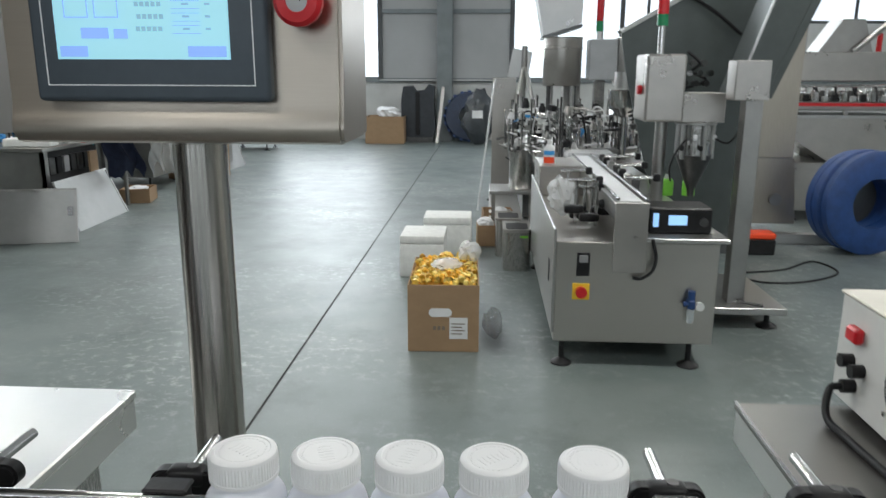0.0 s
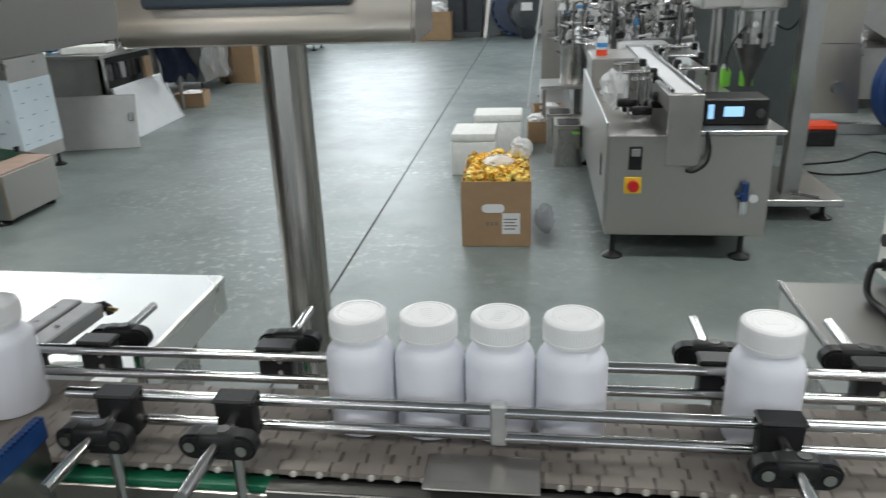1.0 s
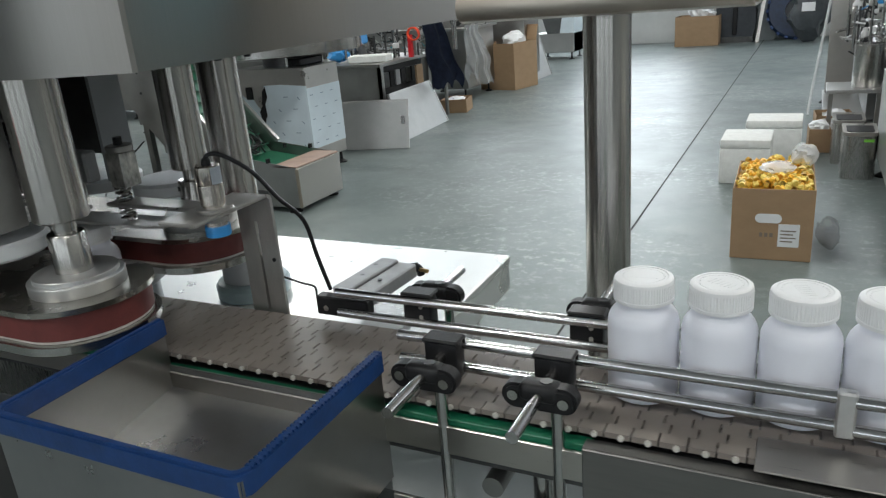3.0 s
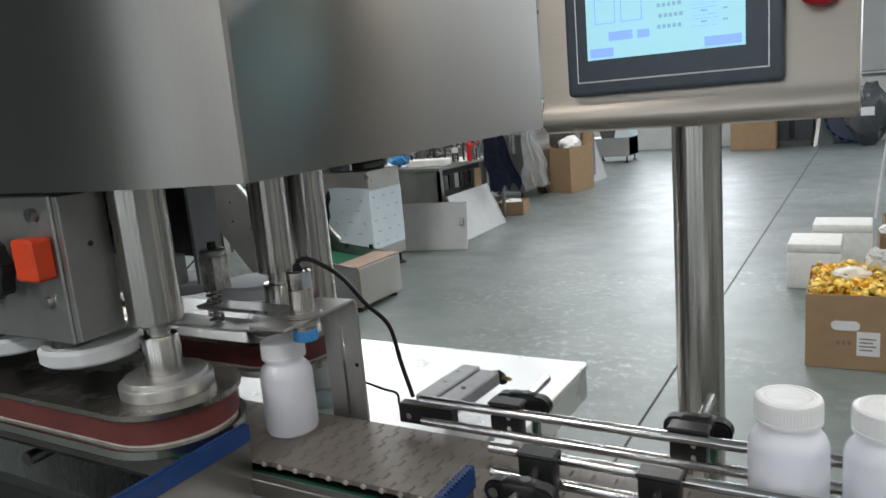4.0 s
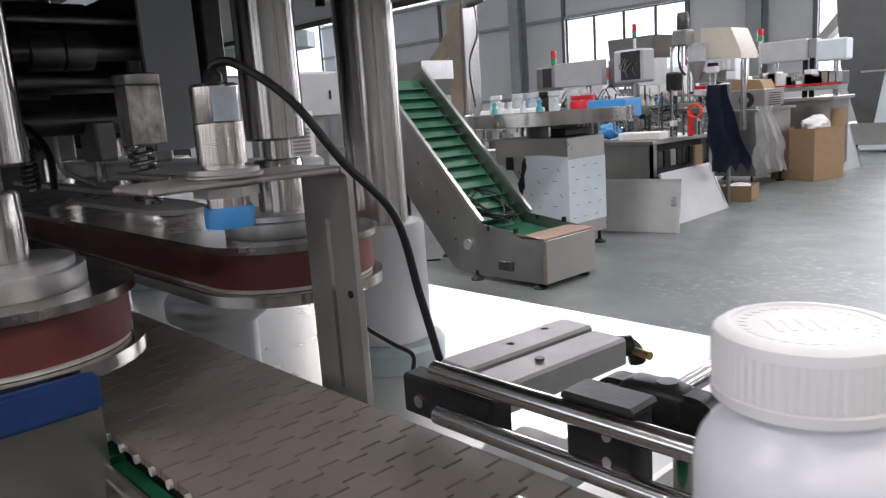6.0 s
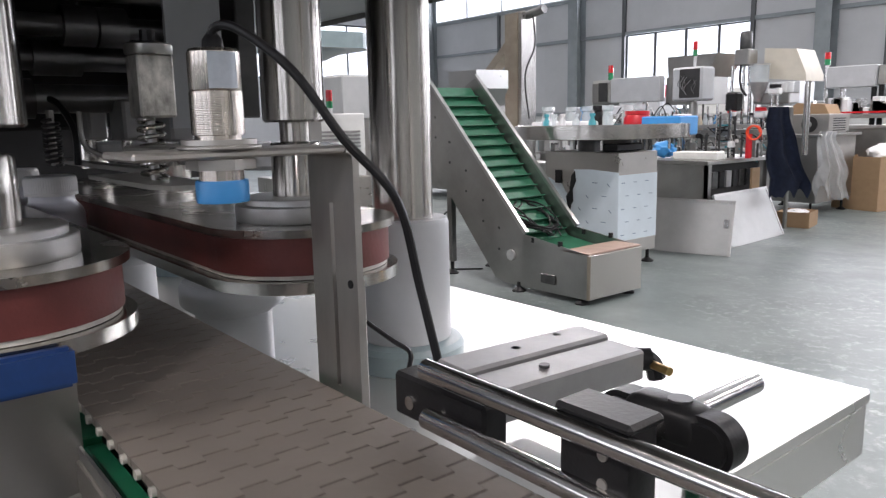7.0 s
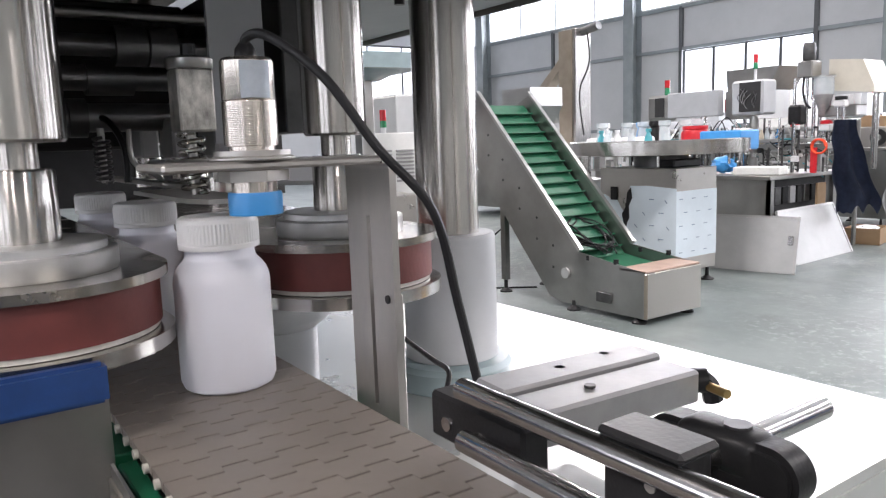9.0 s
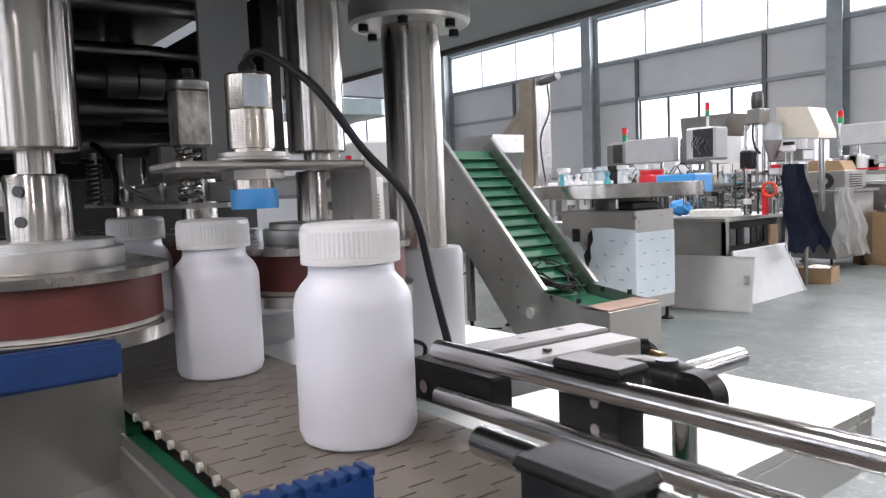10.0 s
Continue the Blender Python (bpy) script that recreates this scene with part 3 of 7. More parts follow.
def clamp(x, y, side):
    """A black rod clamp on the guide rods, its cross rod with knob, and the stand below. side -1: towards the viewer."""
    c = thing("rail_clamp", "black plastic rail clamp with steel cross rod", "clamp", x, y, (ZT + ZB) / 2, group="rail clamps")
    b = part("clamp_block", box(-0.0195, 0.0195, min(side * -0.002, side * 0.019), max(side * -0.002, side * 0.019), -0.023, 0.022, 0.003, seg=2), M_BLACK, c)
    part("clamp_cap", box(-0.0215, 0.0215, min(side * -0.004, side * 0.021), max(side * -0.004, side * 0.021), 0.0195, 0.0245, 0.002), M_BLACK, c)
    for z in (-0.0147, 0.0147):
        bolt(c, 0.006, side * -0.002, z * 0.45, (0, -side, 0), 0.0027, 0.0008, M_BRACKET, "screw")
    part("cross_rod", rod((0, side * 0.018, 0.004), (0, side * 0.135, 0.004), 0.0062), M_CHROME, c)
    ky = side * 0.055
    bm = prism(stadium(-0.024, 0.024, 0.0, 0.0135), -0.0095, 0.0095, m=pose(0, ky, 0.001, 90, 0, 0))
    bmesh.ops.bevel(bm, geom=[e for e in bm.edges if abs(e.verts[0].co.y - e.verts[1].co.y) < 1e-6], offset=0.003, segments=2, affect="EDGES")
    box(-0.021, 0.021, ky - 0.0115, ky + 0.0115, -0.004, 0.0165, 0.0075, bm, seg=4)
    part("knob", bm, M_BLACK, c)
    bolt(c, 0.006, ky, 0.0165, (0, 0, 1), 0.006, 0.0012, M_DARKSTEEL, name="cover_disc")
    bolt(c, -0.025, ky + side * 0.0093, 0.003, (0, side, 0), 0.0055, 0.0025, M_RIM, name="screw")
    bolt(c, 0.025, ky + side * 0.0093, 0.001, (0, side, 0), 0.0055, 0.0025, M_RIM, name="screw")
    part("stand_rod", rod((0.016, ky, -0.012), (0.016, ky, -0.16), 0.0065), M_CHROME, c)
    return c


for x in (-0.427, -0.303, 0.211, 0.72):
    clamp(x, NY, -1)
for x in (-0.512, -0.298, 0.18, 0.335, 0.86):
    clamp(x, FY + 0.003, 1)

# photo sensor on the far rail
sen = thing("photo_sensor", "pair of grey box sensors on a black mounting block", "sensor", -0.63, 0.563, BELT - 0.013)
part("mount_block", box(-0.04, 0.041, -0.012, 0.006, 0.022, 0.049, 0.002), M_BLACK, sen)
for x in (-0.0235, 0.0065):
    bolt(sen, x, -0.0121, 0.033, (0, -1, 0), 0.0042, 0.0012, name="screw")
part("sensor_box", box(-0.026, 0.004, 0.007, 0.128, 0.035, 0.055, 0.002, m=pose(0, 0, 0, 0, 0, -4)), M_SENSOR, sen)
part("sensor_box", box(0.007, 0.037, 0.007, 0.124, 0.033, 0.053, 0.002, m=pose(0, 0, 0, 0, 0, -4)), M_SENSOR, sen)
part("plug", tube([(0.026, 0.118, 0.043), (0.034, 0.13, 0.044), (0.041, 0.135, 0.040), (0.043, 0.137, 0.030)], 0.006), M_BLACK, sen)
part("brass_tip", rod((0.040, 0.131, 0.041), (0.060, 0.126, 0.041), 0.0028), M_BRASS, sen)
part("plug_collar", rod((0.033, 0.124, 0.043), (0.041, 0.133, 0.043), 0.0075, seg=12), M_BLACK, sen)
for x, y in ((-0.008, 0.06), (0.026, 0.05), (-0.01, 0.1)):
    bolt(sen, x, y, 0.0535, (0, 0, 1), 0.0032, 0.0015, M_DARKSTEEL, "screw")
part("label_pad", box(0.01, 0.075, -0.001, 0.05, -0.006, 0.004), M_WHITE, sen)

# reject tray beside the chain
tray = thing("reject_tray", "steel reject tray with blue rubber edging", "tray", -0.6385, 0.292, 0.806)
TX, TY0, TY1 = 0.1555, -0.111, 0.110
part("floor_plate", box(-TX, TX, TY0, TY1 + 0.002, 0.0, 0.003, m=pose(0, 0, 0.045, 8)), M_TRAYSTEEL, tray)
part("side_wall", box(-TX - 0.002, -TX, TY0, TY1, 0.0, 0.15), M_STEEL, tray, smooth=False)
part("side_wall", box(TX, TX + 0.002, TY0, TY1, 0.0, 0.15), M_STEEL, tray, smooth=False)
part("front_wall", box(-TX, TX, TY0 - 0.002, TY0, -0.2, 0.15), M_TRAYSTEEL, tray, smooth=False)
part("back_wall", box(-TX, TX, TY1 - 0.003, TY1 - 0.001, -0.05, 0.0925), M_TRAYSTEEL, tray, smooth=False)
def u_shape(o):
    x, y0 = TX + o, TY0 - o
    r = 0.012 + o
    c = [(-x + r - r * math.cos(a), y0 + r - r * math.sin(a)) for a in (math.pi / 2 * k / 5 for k in range(6))]
    return [(-x, TY1)] + c + [(-px, py) for px, py in c[::-1]] + [(x, TY1)]


bm = prism(u_shape(0.0055) + u_shape(-0.0045)[::-1], 0.132, 0.157)
bmesh.ops.recalc_face_normals(bm, faces=bm.faces)
bmesh.ops.bevel(bm, geom=[e for e in bm.edges if abs(e.verts[0].co.z - e.verts[1].co.z) < 1e-5], offset=0.0025, segments=2, affect="EDGES")
edge = part("edging", bm, M_BLUETRIM, tray, "blue rubber edging")
bm = bmesh.new()
for k in range(38):
    y = TY0 + 0.012 + k * 0.0056
    box(TX - 0.0040, TX + 0.0050, y, y + 0.0028, 0.1548, 0.1573, bm=bm)
tagged(part("edging_ribs", bm, M_BLUETRIM, edge), kind="stuff")

# ---- capping machine ----
cap = thing("capping_machine", "stainless in-line bottle capping machine with gripper belts", "machine", 0, 0, 0)
HX, HY0, HY1, HZ0, HZ1 = -0.638, 0.303, 1.035, 1.268, 1.503
HW = -1.95
# the front sheet is flat, then swings back in a wide bend towards its end
BEND = HX - 0.232
arc = [(HW, HY0 - 0.0312), (-1.4, HY0 - 0.0312)] + [(BEND + d, HY0 - 0.0312 + 0.579 * d * d) for d in (0.0, 0.025, 0.05, 0.075, 0.1, 0.125, 0.15, 0.175, 0.2, 0.229)]
path = arc + [(HX, HY0 + 0.003), (HX, HY1 - 0.004), (HX - 0.004, HY1), (HW, HY1)]
inner = [(x, y + 0.002) for x, y in arc[:-1]] + [(HX - 0.004, HY0 + 0.002), (HX - 0.002, HY0 + 0.004), (HX - 0.002, HY1 - 0.005), (HX - 0.005, HY1 - 0.002), (HW, HY1 - 0.002)]
bm = prism(path + inner[::-1], HZ0, HZ1)
bmesh.ops.recalc_face_normals(bm, faces=bm.faces)
part("hood", bm, M_HOOD, cap, "brushed stainless hood")
part("hood_top", prism([(x, y + 0.0025) for x, y in arc] + [(HX - 0.006, HY1 - 0.004), (HW, HY1 - 0.004)], HZ1 - 0.006, HZ1 - 0.002), M_HOOD, cap)
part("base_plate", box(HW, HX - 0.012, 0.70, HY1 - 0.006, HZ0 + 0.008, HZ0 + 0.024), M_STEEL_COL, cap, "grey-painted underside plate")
# added dark plate: the shaded inside of the hood is put into its colour
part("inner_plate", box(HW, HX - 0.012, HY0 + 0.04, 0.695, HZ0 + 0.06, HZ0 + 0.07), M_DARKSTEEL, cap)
part("table_top", box(-2.2, -0.601, 0.62, 1.094, 0.797, 0.813, 0.003), M_TABLE, cap, "bright stainless table top")
part("table_apron", box(-2.19, -0.606, 1.086, 1.092, 0.745, 0.797), M_TABLE, cap)
part("table_apron", box(-0.607, -0.602, 0.63, 1.086, 0.745, 0.797), M_TABLE, cap)
part("cabinet", box(-2.15, -0.655, 0.64, 1.05, 0.10, 0.796, 0.004), M_BRUSH_Z, cap)
# darker than the rear cabinet: the hood's shadow is put into its colour
part("cabinet_front", box(-2.15, -0.86, 0.12, 0.40, 0.10, 0.77, 0.004), M_SMOKE, cap)
for x in (-2.0, -0.8):
    for y in (0.2, 0.98):
        part("foot", lathe([(0.0, 0.0), (0.05, 0.0), (0.05, 0.012), (0.015, 0.03), (0.015, 0.1), (0.0, 0.1)], 18, at=(x, y, 0)), M_BLACK, cap)

# lifting columns
for x in (-1.0, -1.75):
    part("column_tube", rod((x, 0.80, 0.98), (x, 0.80, 1.25), 0.0345, seg=40), M_TUBE, cap)
    part("column_sleeve", lathe([(0.0, 0.845), (0.0525, 0.845), (0.0525, 0.978), (0.050, 0.984), (0.0, 0.984)], 40, at=(x, 0.80, 0)), M_GREYPAINT, cap, "grey-painted column sleeve")
    part("sleeve_collar", lathe([(0.0, 0.8135), (0.067, 0.8135), (0.068, 0.836), (0.064, 0.842), (0.056, 0.8445), (0.0, 0.8445)], 40, at=(x, 0.80, 0)), M_COLLAR, cap, "teal-grey painted collar")
    f = part("flange", lathe([(0.0, 1.246), (0.068, 1.246), (0.072, 1.25), (0.072, 1.272), (0.0, 1.272)], 36, at=(x, 0.80, 0)), M_ALU, cap)
    for k in range(6):
        a = math.pi / 3 * k + 0.3
        bolt(f, x + 0.058 * math.cos(a), 0.8 + 0.058 * math.sin(a), 1.2458, (0, 0, -1), 0.006, 0.008, M_BLACK)
part("post_low", lathe([(0.0, 0.812), (0.044, 0.812), (0.044, 0.878), (0.058, 0.888), (0.060, 0.892), (0.060, 0.910), (0.056, 0.916), (0.0, 0.916)], 32, at=(-1.13, 0.645, 0)), M_GREYPAINT, cap)
part("post_low", lathe([(0.0, 0.812), (0.044, 0.812), (0.044, 0.878), (0.058, 0.888), (0.060, 0.892), (0.060, 0.910), (0.056, 0.916), (0.0, 0.916)], 32, at=(-1.55, 0.645, 0)), M_GREYPAINT, cap)

# gripper belts: rails with pulleys on both sides of the chain


def round_plate(poly, z0, z1):
    bm = prism(poly, z0, z1)
    bmesh.ops.bevel(bm, geom=[e for e in bm.edges if abs(e.verts[0].co.z - e.verts[1].co.z) < 1e-6], offset=(z1 - z0) * 0.4, segments=3, affect="EDGES")
    return bm


def gripper(x, y, xl, pr, side):
    part("upper_rail", round_plate(stadium(xl, x, y, pr), 0.9998, 1.0065), M_PLATE, cap)
    part("rubber_belt", prism(stadium(xl, x, y, pr - 0.006), 0.9675, 0.9995), M_RUBBER, cap, "red-brown rubber gripper belt")
    part("belt_edge", prism(stadium(xl, x, y, pr - 0.008), 0.9635, 0.967), M_PINS, cap)
    part("lower_rail", round_plate(stadium(xl, x, y, pr + 0.002), 0.953, 0.963), M_RIM, cap)
    part("hub", lathe([(0.0, 1.0066), (0.056, 1.0066), (0.057, 1.009), (0.057, 1.0205), (0.0562, 1.0215), (0.0505, 1.0217), (0.0505, 1.0265), (0.0497, 1.0275), (0.020, 1.0275), (0.0, 1.0275)], 40, at=(x, y, 0)), M_ALU, cap)
    part("nut", rod((x, y, 0.937), (x, y, 0.954), 0.014, seg=6), M_STEEL, cap)


PR = 0.088
gripper(-0.894, 0.377, -1.62, PR, -1)
gripper(-0.93, 0.631, -1.62, PR, 1)
SHAFTS = []
for (x, y, r) in ((-0.894, 0.377, 0.0325), (-0.93, 0.631, 0.028), (-1.62, 0.377, 0.0325), (-1.62, 0.631, 0.028)):
    part("shaft_tube", lathe([(0.0, 1.0935), (r - 0.002, 1.0935), (r, 1.0955), (r, 1.33), (0.0, 1.33)], 40, at=(x, y, 0)), M_TUBE, cap)
    bm = lathe([(0.0, 1.0276), (0.0225, 1.0276), (0.0225, 1.074), (0.021, 1.0762), (0.0135, 1.0765), (0.0135, 1.094), (0.0, 1.094)], 32, at=(0, 0, 0))
    sh = part("drive_shaft", bm, M_TUBE, cap)
    sh.matrix_basis = pose(x, y, 0)
    for z in (1.042, 1.064):
        bolt(sh, 0.0222, 0, z, (1, 0, 0), 0.0042, 0.002, M_DARKSTEEL, "screw")
    SHAFTS.append(sh)

# guide bracket with cap sensor
br = thing("sensor_bracket", "slotted steel bracket carrying a cap sensor", "bracket", 0, 0, 0)
bm = bmesh.new()
px0, px1, py = -0.797, -0.737, 0.570
box(px0, px0 + 0.0275, py, py + 0.005, BELT - 0.03, 1.068, bm=bm)
box(px1 - 0.0275, px1, py, py + 0.005, BELT - 0.03, 1.068, bm=bm)
box(px0 + 0.0275, px1 - 0.0275, py, py + 0.005, 1.037, 1.068, bm=bm)
box(px0 + 0.0275, px1 - 0.0275, py, py + 0.005, BELT - 0.03, BELT - 0.005, bm=bm)
part("upright", bm, M_BRACKET, br, smooth=False)
part("foot_strip", box(px0 + 0.004, px1 - 0.004, py + 0.0055, py + 0.0095, BELT - 0.03, 0.985, 0.001), M_BRACKET, br)
part("set_screw", rod((px1 - 0.008, py - 0.001, 0.982), (px1 - 0.008, py, 0.982), 0.003, seg=10), M_BLACK, br)
bm = box(px0, px1, 0.43, py - 0.0045, 1.0725, 1.0775, 0.0015)
box(-0.952, px0, 0.487, 0.523, 1.0720, 1.0775, 0.0015, bm)
part("cross_arm", bm, M_BRACKET, br)
turn = [(math.cos(math.pi / 16 * k), math.sin(math.pi / 16 * k)) for k in range(9)]
part("bend", prism([(py - 0.0045 + 0.0095 * c, 1.068 + 0.0095 * d) for c, d in turn] + [(py - 0.0045 + 0.0045 * c, 1.068 + 0.0045 * d) for c, d in turn[::-1]], 0, px1 - px0, m=pose(px0, 0, 0, 90, 0, 90)), M_BRACKET, br)
part("cap_guide", prism([(-1.05, 0.482), (-0.88, 0.482), (-0.855, 0.49), (-0.85, 0.505), (-0.855, 0.52), (-0.88, 0.528), (-1.05, 0.528)], 1.046, 1.0495), M_BRACKET, br)
SX, SY = -0.757, 0.488
sb = part("sensor_body", lathe([(0.0, 1.0466), (0.0135, 1.0466), (0.0135, 1.086), (0.0155, 1.0865), (0.0158, 1.1115), (0.0148, 1.1125), (0.0155, 1.1135), (0.0155, 1.135), (0.014, 1.137), (0.0, 1.137)], 32, at=(SX, SY, 0)), M_BARREL, br)
bm = bmesh.new()
for k in range(24):
    z = 1.0875 + k * 0.00102
    lathe([(0.01575, z), (0.01586, z + 0.0005), (0.01575, z + 0.001)], 32, bm, (SX, SY, 0))
part("thread", bm, M_BARREL, sb)
arcs = [(math.cos(a), math.sin(a)) for a in (-0.62 + 0.05 * k for k in range(24))]
part("label_band", prism([(SX + 0.0159 * c, SY + 0.0159 * s) for c, s in arcs] + [(SX + 0.0152 * c, SY + 0.0152 * s) for c, s in arcs[::-1]], 1.1135, 1.1345), M_LABELFOIL, sb, "pale foil label")
part("nut", lathe([(0.0, 1.0776), (0.024, 1.0776), (0.025, 1.0785), (0.025, 1.0795), (0.0225, 1.0805), (0.0225, 1.0835), (0.0, 1.0835)], 28, at=(SX, SY, 0)), M_BRACKET, br)
part("nut", lathe([(0.0, 1.0655), (0.021, 1.0655), (0.021, 1.0718), (0.0, 1.0718)], 6, at=(SX, SY, 0)), M_BRACKET, br)
part("sensor_face", lathe([(0.0, 1.0455), (0.0158, 1.0455), (0.0160, 1.047), (0.0160, 1.0575), (0.0155, 1.059), (0.0137, 1.059)], 32, at=(SX, SY, 0)), M_BLUE, br, "blue sensor face")
part("cable_boot", lathe([(0, 1.137), (0.0065, 1.137), (0.006, 1.1425), (0.0035, 1.146), (0, 1.146)], 16, at=(SX, SY, 0)), M_BLACK, br)
part("sensor_cable", tube([(SX, SY, 1.14), (SX + 0.004, SY, 1.1485), (SX + 0.018, SY + 0.008, 1.1475), (SX + 0.044, SY + 0.028, 1.123), (SX + 0.06, SY + 0.052, 1.082), (SX + 0.075, SY + 0.078, 1.045), (SX + 0.08, SY + 0.09, 0.99), (SX + 0.09, SY + 0.096, 0.94)], 0.0029, 10), M_BLACK, br, "black sensor cable")
part("sensor_cable", tube([(px1 - 0.02, py + 0.012, 0.955), (px1 + 0.02, py + 0.014, 0.945), (px1 + 0.048, py + 0.008, 0.944), (px1 + 0.058, py - 0.002, 0.932), (px1 + 0.075, py - 0.008, 0.92)], 0.0017, 8), M_BLACK, br)
# spring-loaded press block
spb = part("press_block", box(-0.936, -0.908, 0.490, 0.518, 1.099, 1.147, 0.0015), M_MOTTLE, br)
part("cap_nut", lathe([(0, 1.1471), (0.017, 1.1471), (0.018, 1.149), (0.018, 1.1545), (0.016, 1.156), (0, 1.156)], 24, at=(-0.922, 0.504, 0)), M_STEEL, br)
part("set_screw", rod((-0.922, 0.504, 1.156), (-0.922, 0.504, 1.166), 0.006, seg=10), M_BLACK, br)
pts = [(-0.932 + 0.0092 * math.cos(a), 0.504 + 0.0092 * math.sin(a), 1.05 + 0.049 * a / (2 * math.pi * 7)) for a in (i * math.pi / 4 for i in range(57))]
part("spring", tube(pts, 0.0021, 8, steps=2), M_RIM, br)
part("spring_pin", rod((-0.932, 0.504, 1.048), (-0.932, 0.504, 1.099), 0.004, seg=10), M_STEEL, br)
part("hanger_plate", box(-1.012, -1.006, 0.548, 0.60, 1.09, 1.33), M_GREYPAINT, br)

# capping wheel heads with clamps
head = part("capping_head", box(-1.60, -0.939, 0.295, 0.360, 1.085, 1.262, 0.002), M_HEAD, cap, "aluminium capping head with nylon wheels and orange clamps")
part("end_plate", box(-0.9385, -0.928, 0.298, 0.358, 1.088, 1.26, 0.001), M_HEAD, head)
part("head_neck", box(-1.58, -0.96, 0.332, 0.358, 1.2625, 1.33), M_ALU, head)
bolt(head, -0.928, 0.33, 1.20, (1, 0, 0), 0.0035, 0.001, M_DARK, "screw")
for k in range(4):
    wx = -0.992 - 0.157 * k
    w = part("cap_wheel", lathe([(0, 1.05), (0.056, 1.05), (0.061, 1.054), (0.062, 1.068), (0.057, 1.0725), (0.03, 1.0735), (0.0, 1.0735)], 40, at=(wx, 0.350, 0)), M_NYLON, head, "white nylon wheel")
    part("spindle", rod((wx, 0.325, 1.0736), (wx, 0.325, 1.0845), 0.024, seg=24), M_DARKSTEEL, head)
    part("cap_wheel", lathe([(0, 1.05), (0.056, 1.05), (0.061, 1.054), (0.062, 1.068), (0.057, 1.0725), (0.03, 1.0735), (0.0, 1.0735)], 40, at=(wx, 0.65, 0)), M_NYLON, head)
for kx in (-0.99, -1.165):
    part("clamp_jaw", box(kx + 0.006, kx + 0.046, 0.268, 0.2945, 1.166, 1.215, 0.003), M_ORANGE, head, "orange plastic clamp jaw")
    bm = bmesh.new()
    outline = [((0.037 if k % 4 < 2 else 0.033) * math.cos(math.pi * k / 14), (0.037 if k % 4 < 2 else 0.033) * math.sin(math.pi * k / 14)) for k in range(28)]
    prism(outline, 0.0, 0.016, bm)
    lathe([(0, 0.016), (0.026, 0.016), (0.02, 0.021), (0, 0.022)], 20, bm)
    bmesh.ops.transform(bm, matrix=pose(kx - 0.044, 0.278, 1.178, 90), verts=bm.verts)
    part("hand_knob", bm, M_BLACK, head, "black star knob")
    part("knob_stem", rod((kx - 0.044, 0.279, 1.178), (kx - 0.044, 0.2945, 1.178), 0.009), M_CHROME, head)
    for bx in (0.02, -0.085):
        for bz in (1.135, 1.24):
            bolt(head, kx + bx, 0.2945, bz, (0, -1, 0), 0.008, 0.007)
part("rear_block", box(-1.9, -1.14, 0.675, 0.70, 1.10, 1.30, 0.002), M_DARKSTEEL, head)
# added near-black block that paints the darkness behind the shafts
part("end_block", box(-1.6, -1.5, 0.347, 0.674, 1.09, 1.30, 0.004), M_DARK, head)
part("cross_shaft", rod((-1.3, 0.347, 1.127), (-1.3, 0.674, 1.127), 0.017, seg=24), M_SHAFTING, head)
part("cross_shaft", rod((-1.3, 0.347, 1.212), (-1.3, 0.674, 1.212), 0.013, seg=20), M_SHAFTING, head)
part("cross_shaft", rod((-1.3, 0.347, 1.249), (-1.3, 0.674, 1.249), 0.007, seg=14), M_STEEL, head)
part("cross_shaft", rod((-1.34, 0.347, 1.178), (-1.34, 0.674, 1.178), 0.016, seg=20), M_SHAFTING, head)
for ya, yb in ((0.528, 0.564), (0.567, 0.600)):
    cl = part("coupling", rod((-1.3, ya, 1.212), (-1.3, yb, 1.212), 0.024, seg=28), M_SHAFTING, head)
    for s in (0.008, 0.02):
        bolt(cl, -1.3, ya + s, 1.2355, (0, 0, 1), 0.004, 0.004, M_BLACK, "screw")
part("guide_spring", tube([(-1.22 + 0.008 * math.cos(a), 0.49 + 0.008 * math.sin(a), 1.052 + 0.05 * a / (2 * math.pi * 9)) for a in (k * math.pi / 4 for k in range(73))], 0.002, 6, steps=1), M_DARKSTEEL, head)
part("spring_pin", rod((-1.22, 0.49, 1.052), (-1.22, 0.49, 1.112), 0.004, seg=10), M_STEEL, head)
part("bent_rod", tube([(-1.2, 0.515, 1.11), (-1.2, 0.517, 1.075), (-1.19, 0.535, 1.06), (-1.19, 0.545, 1.052)], 0.003, 8), M_STEEL, head)
# added near-black sheet; it paints the hood's far inside dark
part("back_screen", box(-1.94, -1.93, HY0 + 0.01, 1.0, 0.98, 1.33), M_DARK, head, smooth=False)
part("cross_shaft", rod((-1.26, 0.347, 1.30), (-1.26, 0.674, 1.30), 0.012, seg=18), M_SHAFTING, head)
cl = part("coupling", rod((-1.34, 0.50, 1.178), (-1.34, 0.555, 1.178), 0.022, seg=24), M_SHAFTING, head)
part("clamp_ring", rod((-1.3, 0.47, 1.127), (-1.3, 0.49, 1.127), 0.023, seg=20), M_DARKSTEEL, head)
for kx in (-1.12, -1.28, -1.44):
    part("wheel_carrier", box(kx - 0.03, kx + 0.03, 0.575, 0.60, 1.076, 1.125, 0.003), M_SENSOR, head)
    part("carrier_pin", rod((kx, 0.585, 1.05), (kx, 0.585, 1.076), 0.006, seg=10), M_RIM, head)
part("guide_rail", box(-1.5, -1.06, 0.535, 0.549, 1.046, 1.052, 0.001), M_BRACKET, head)
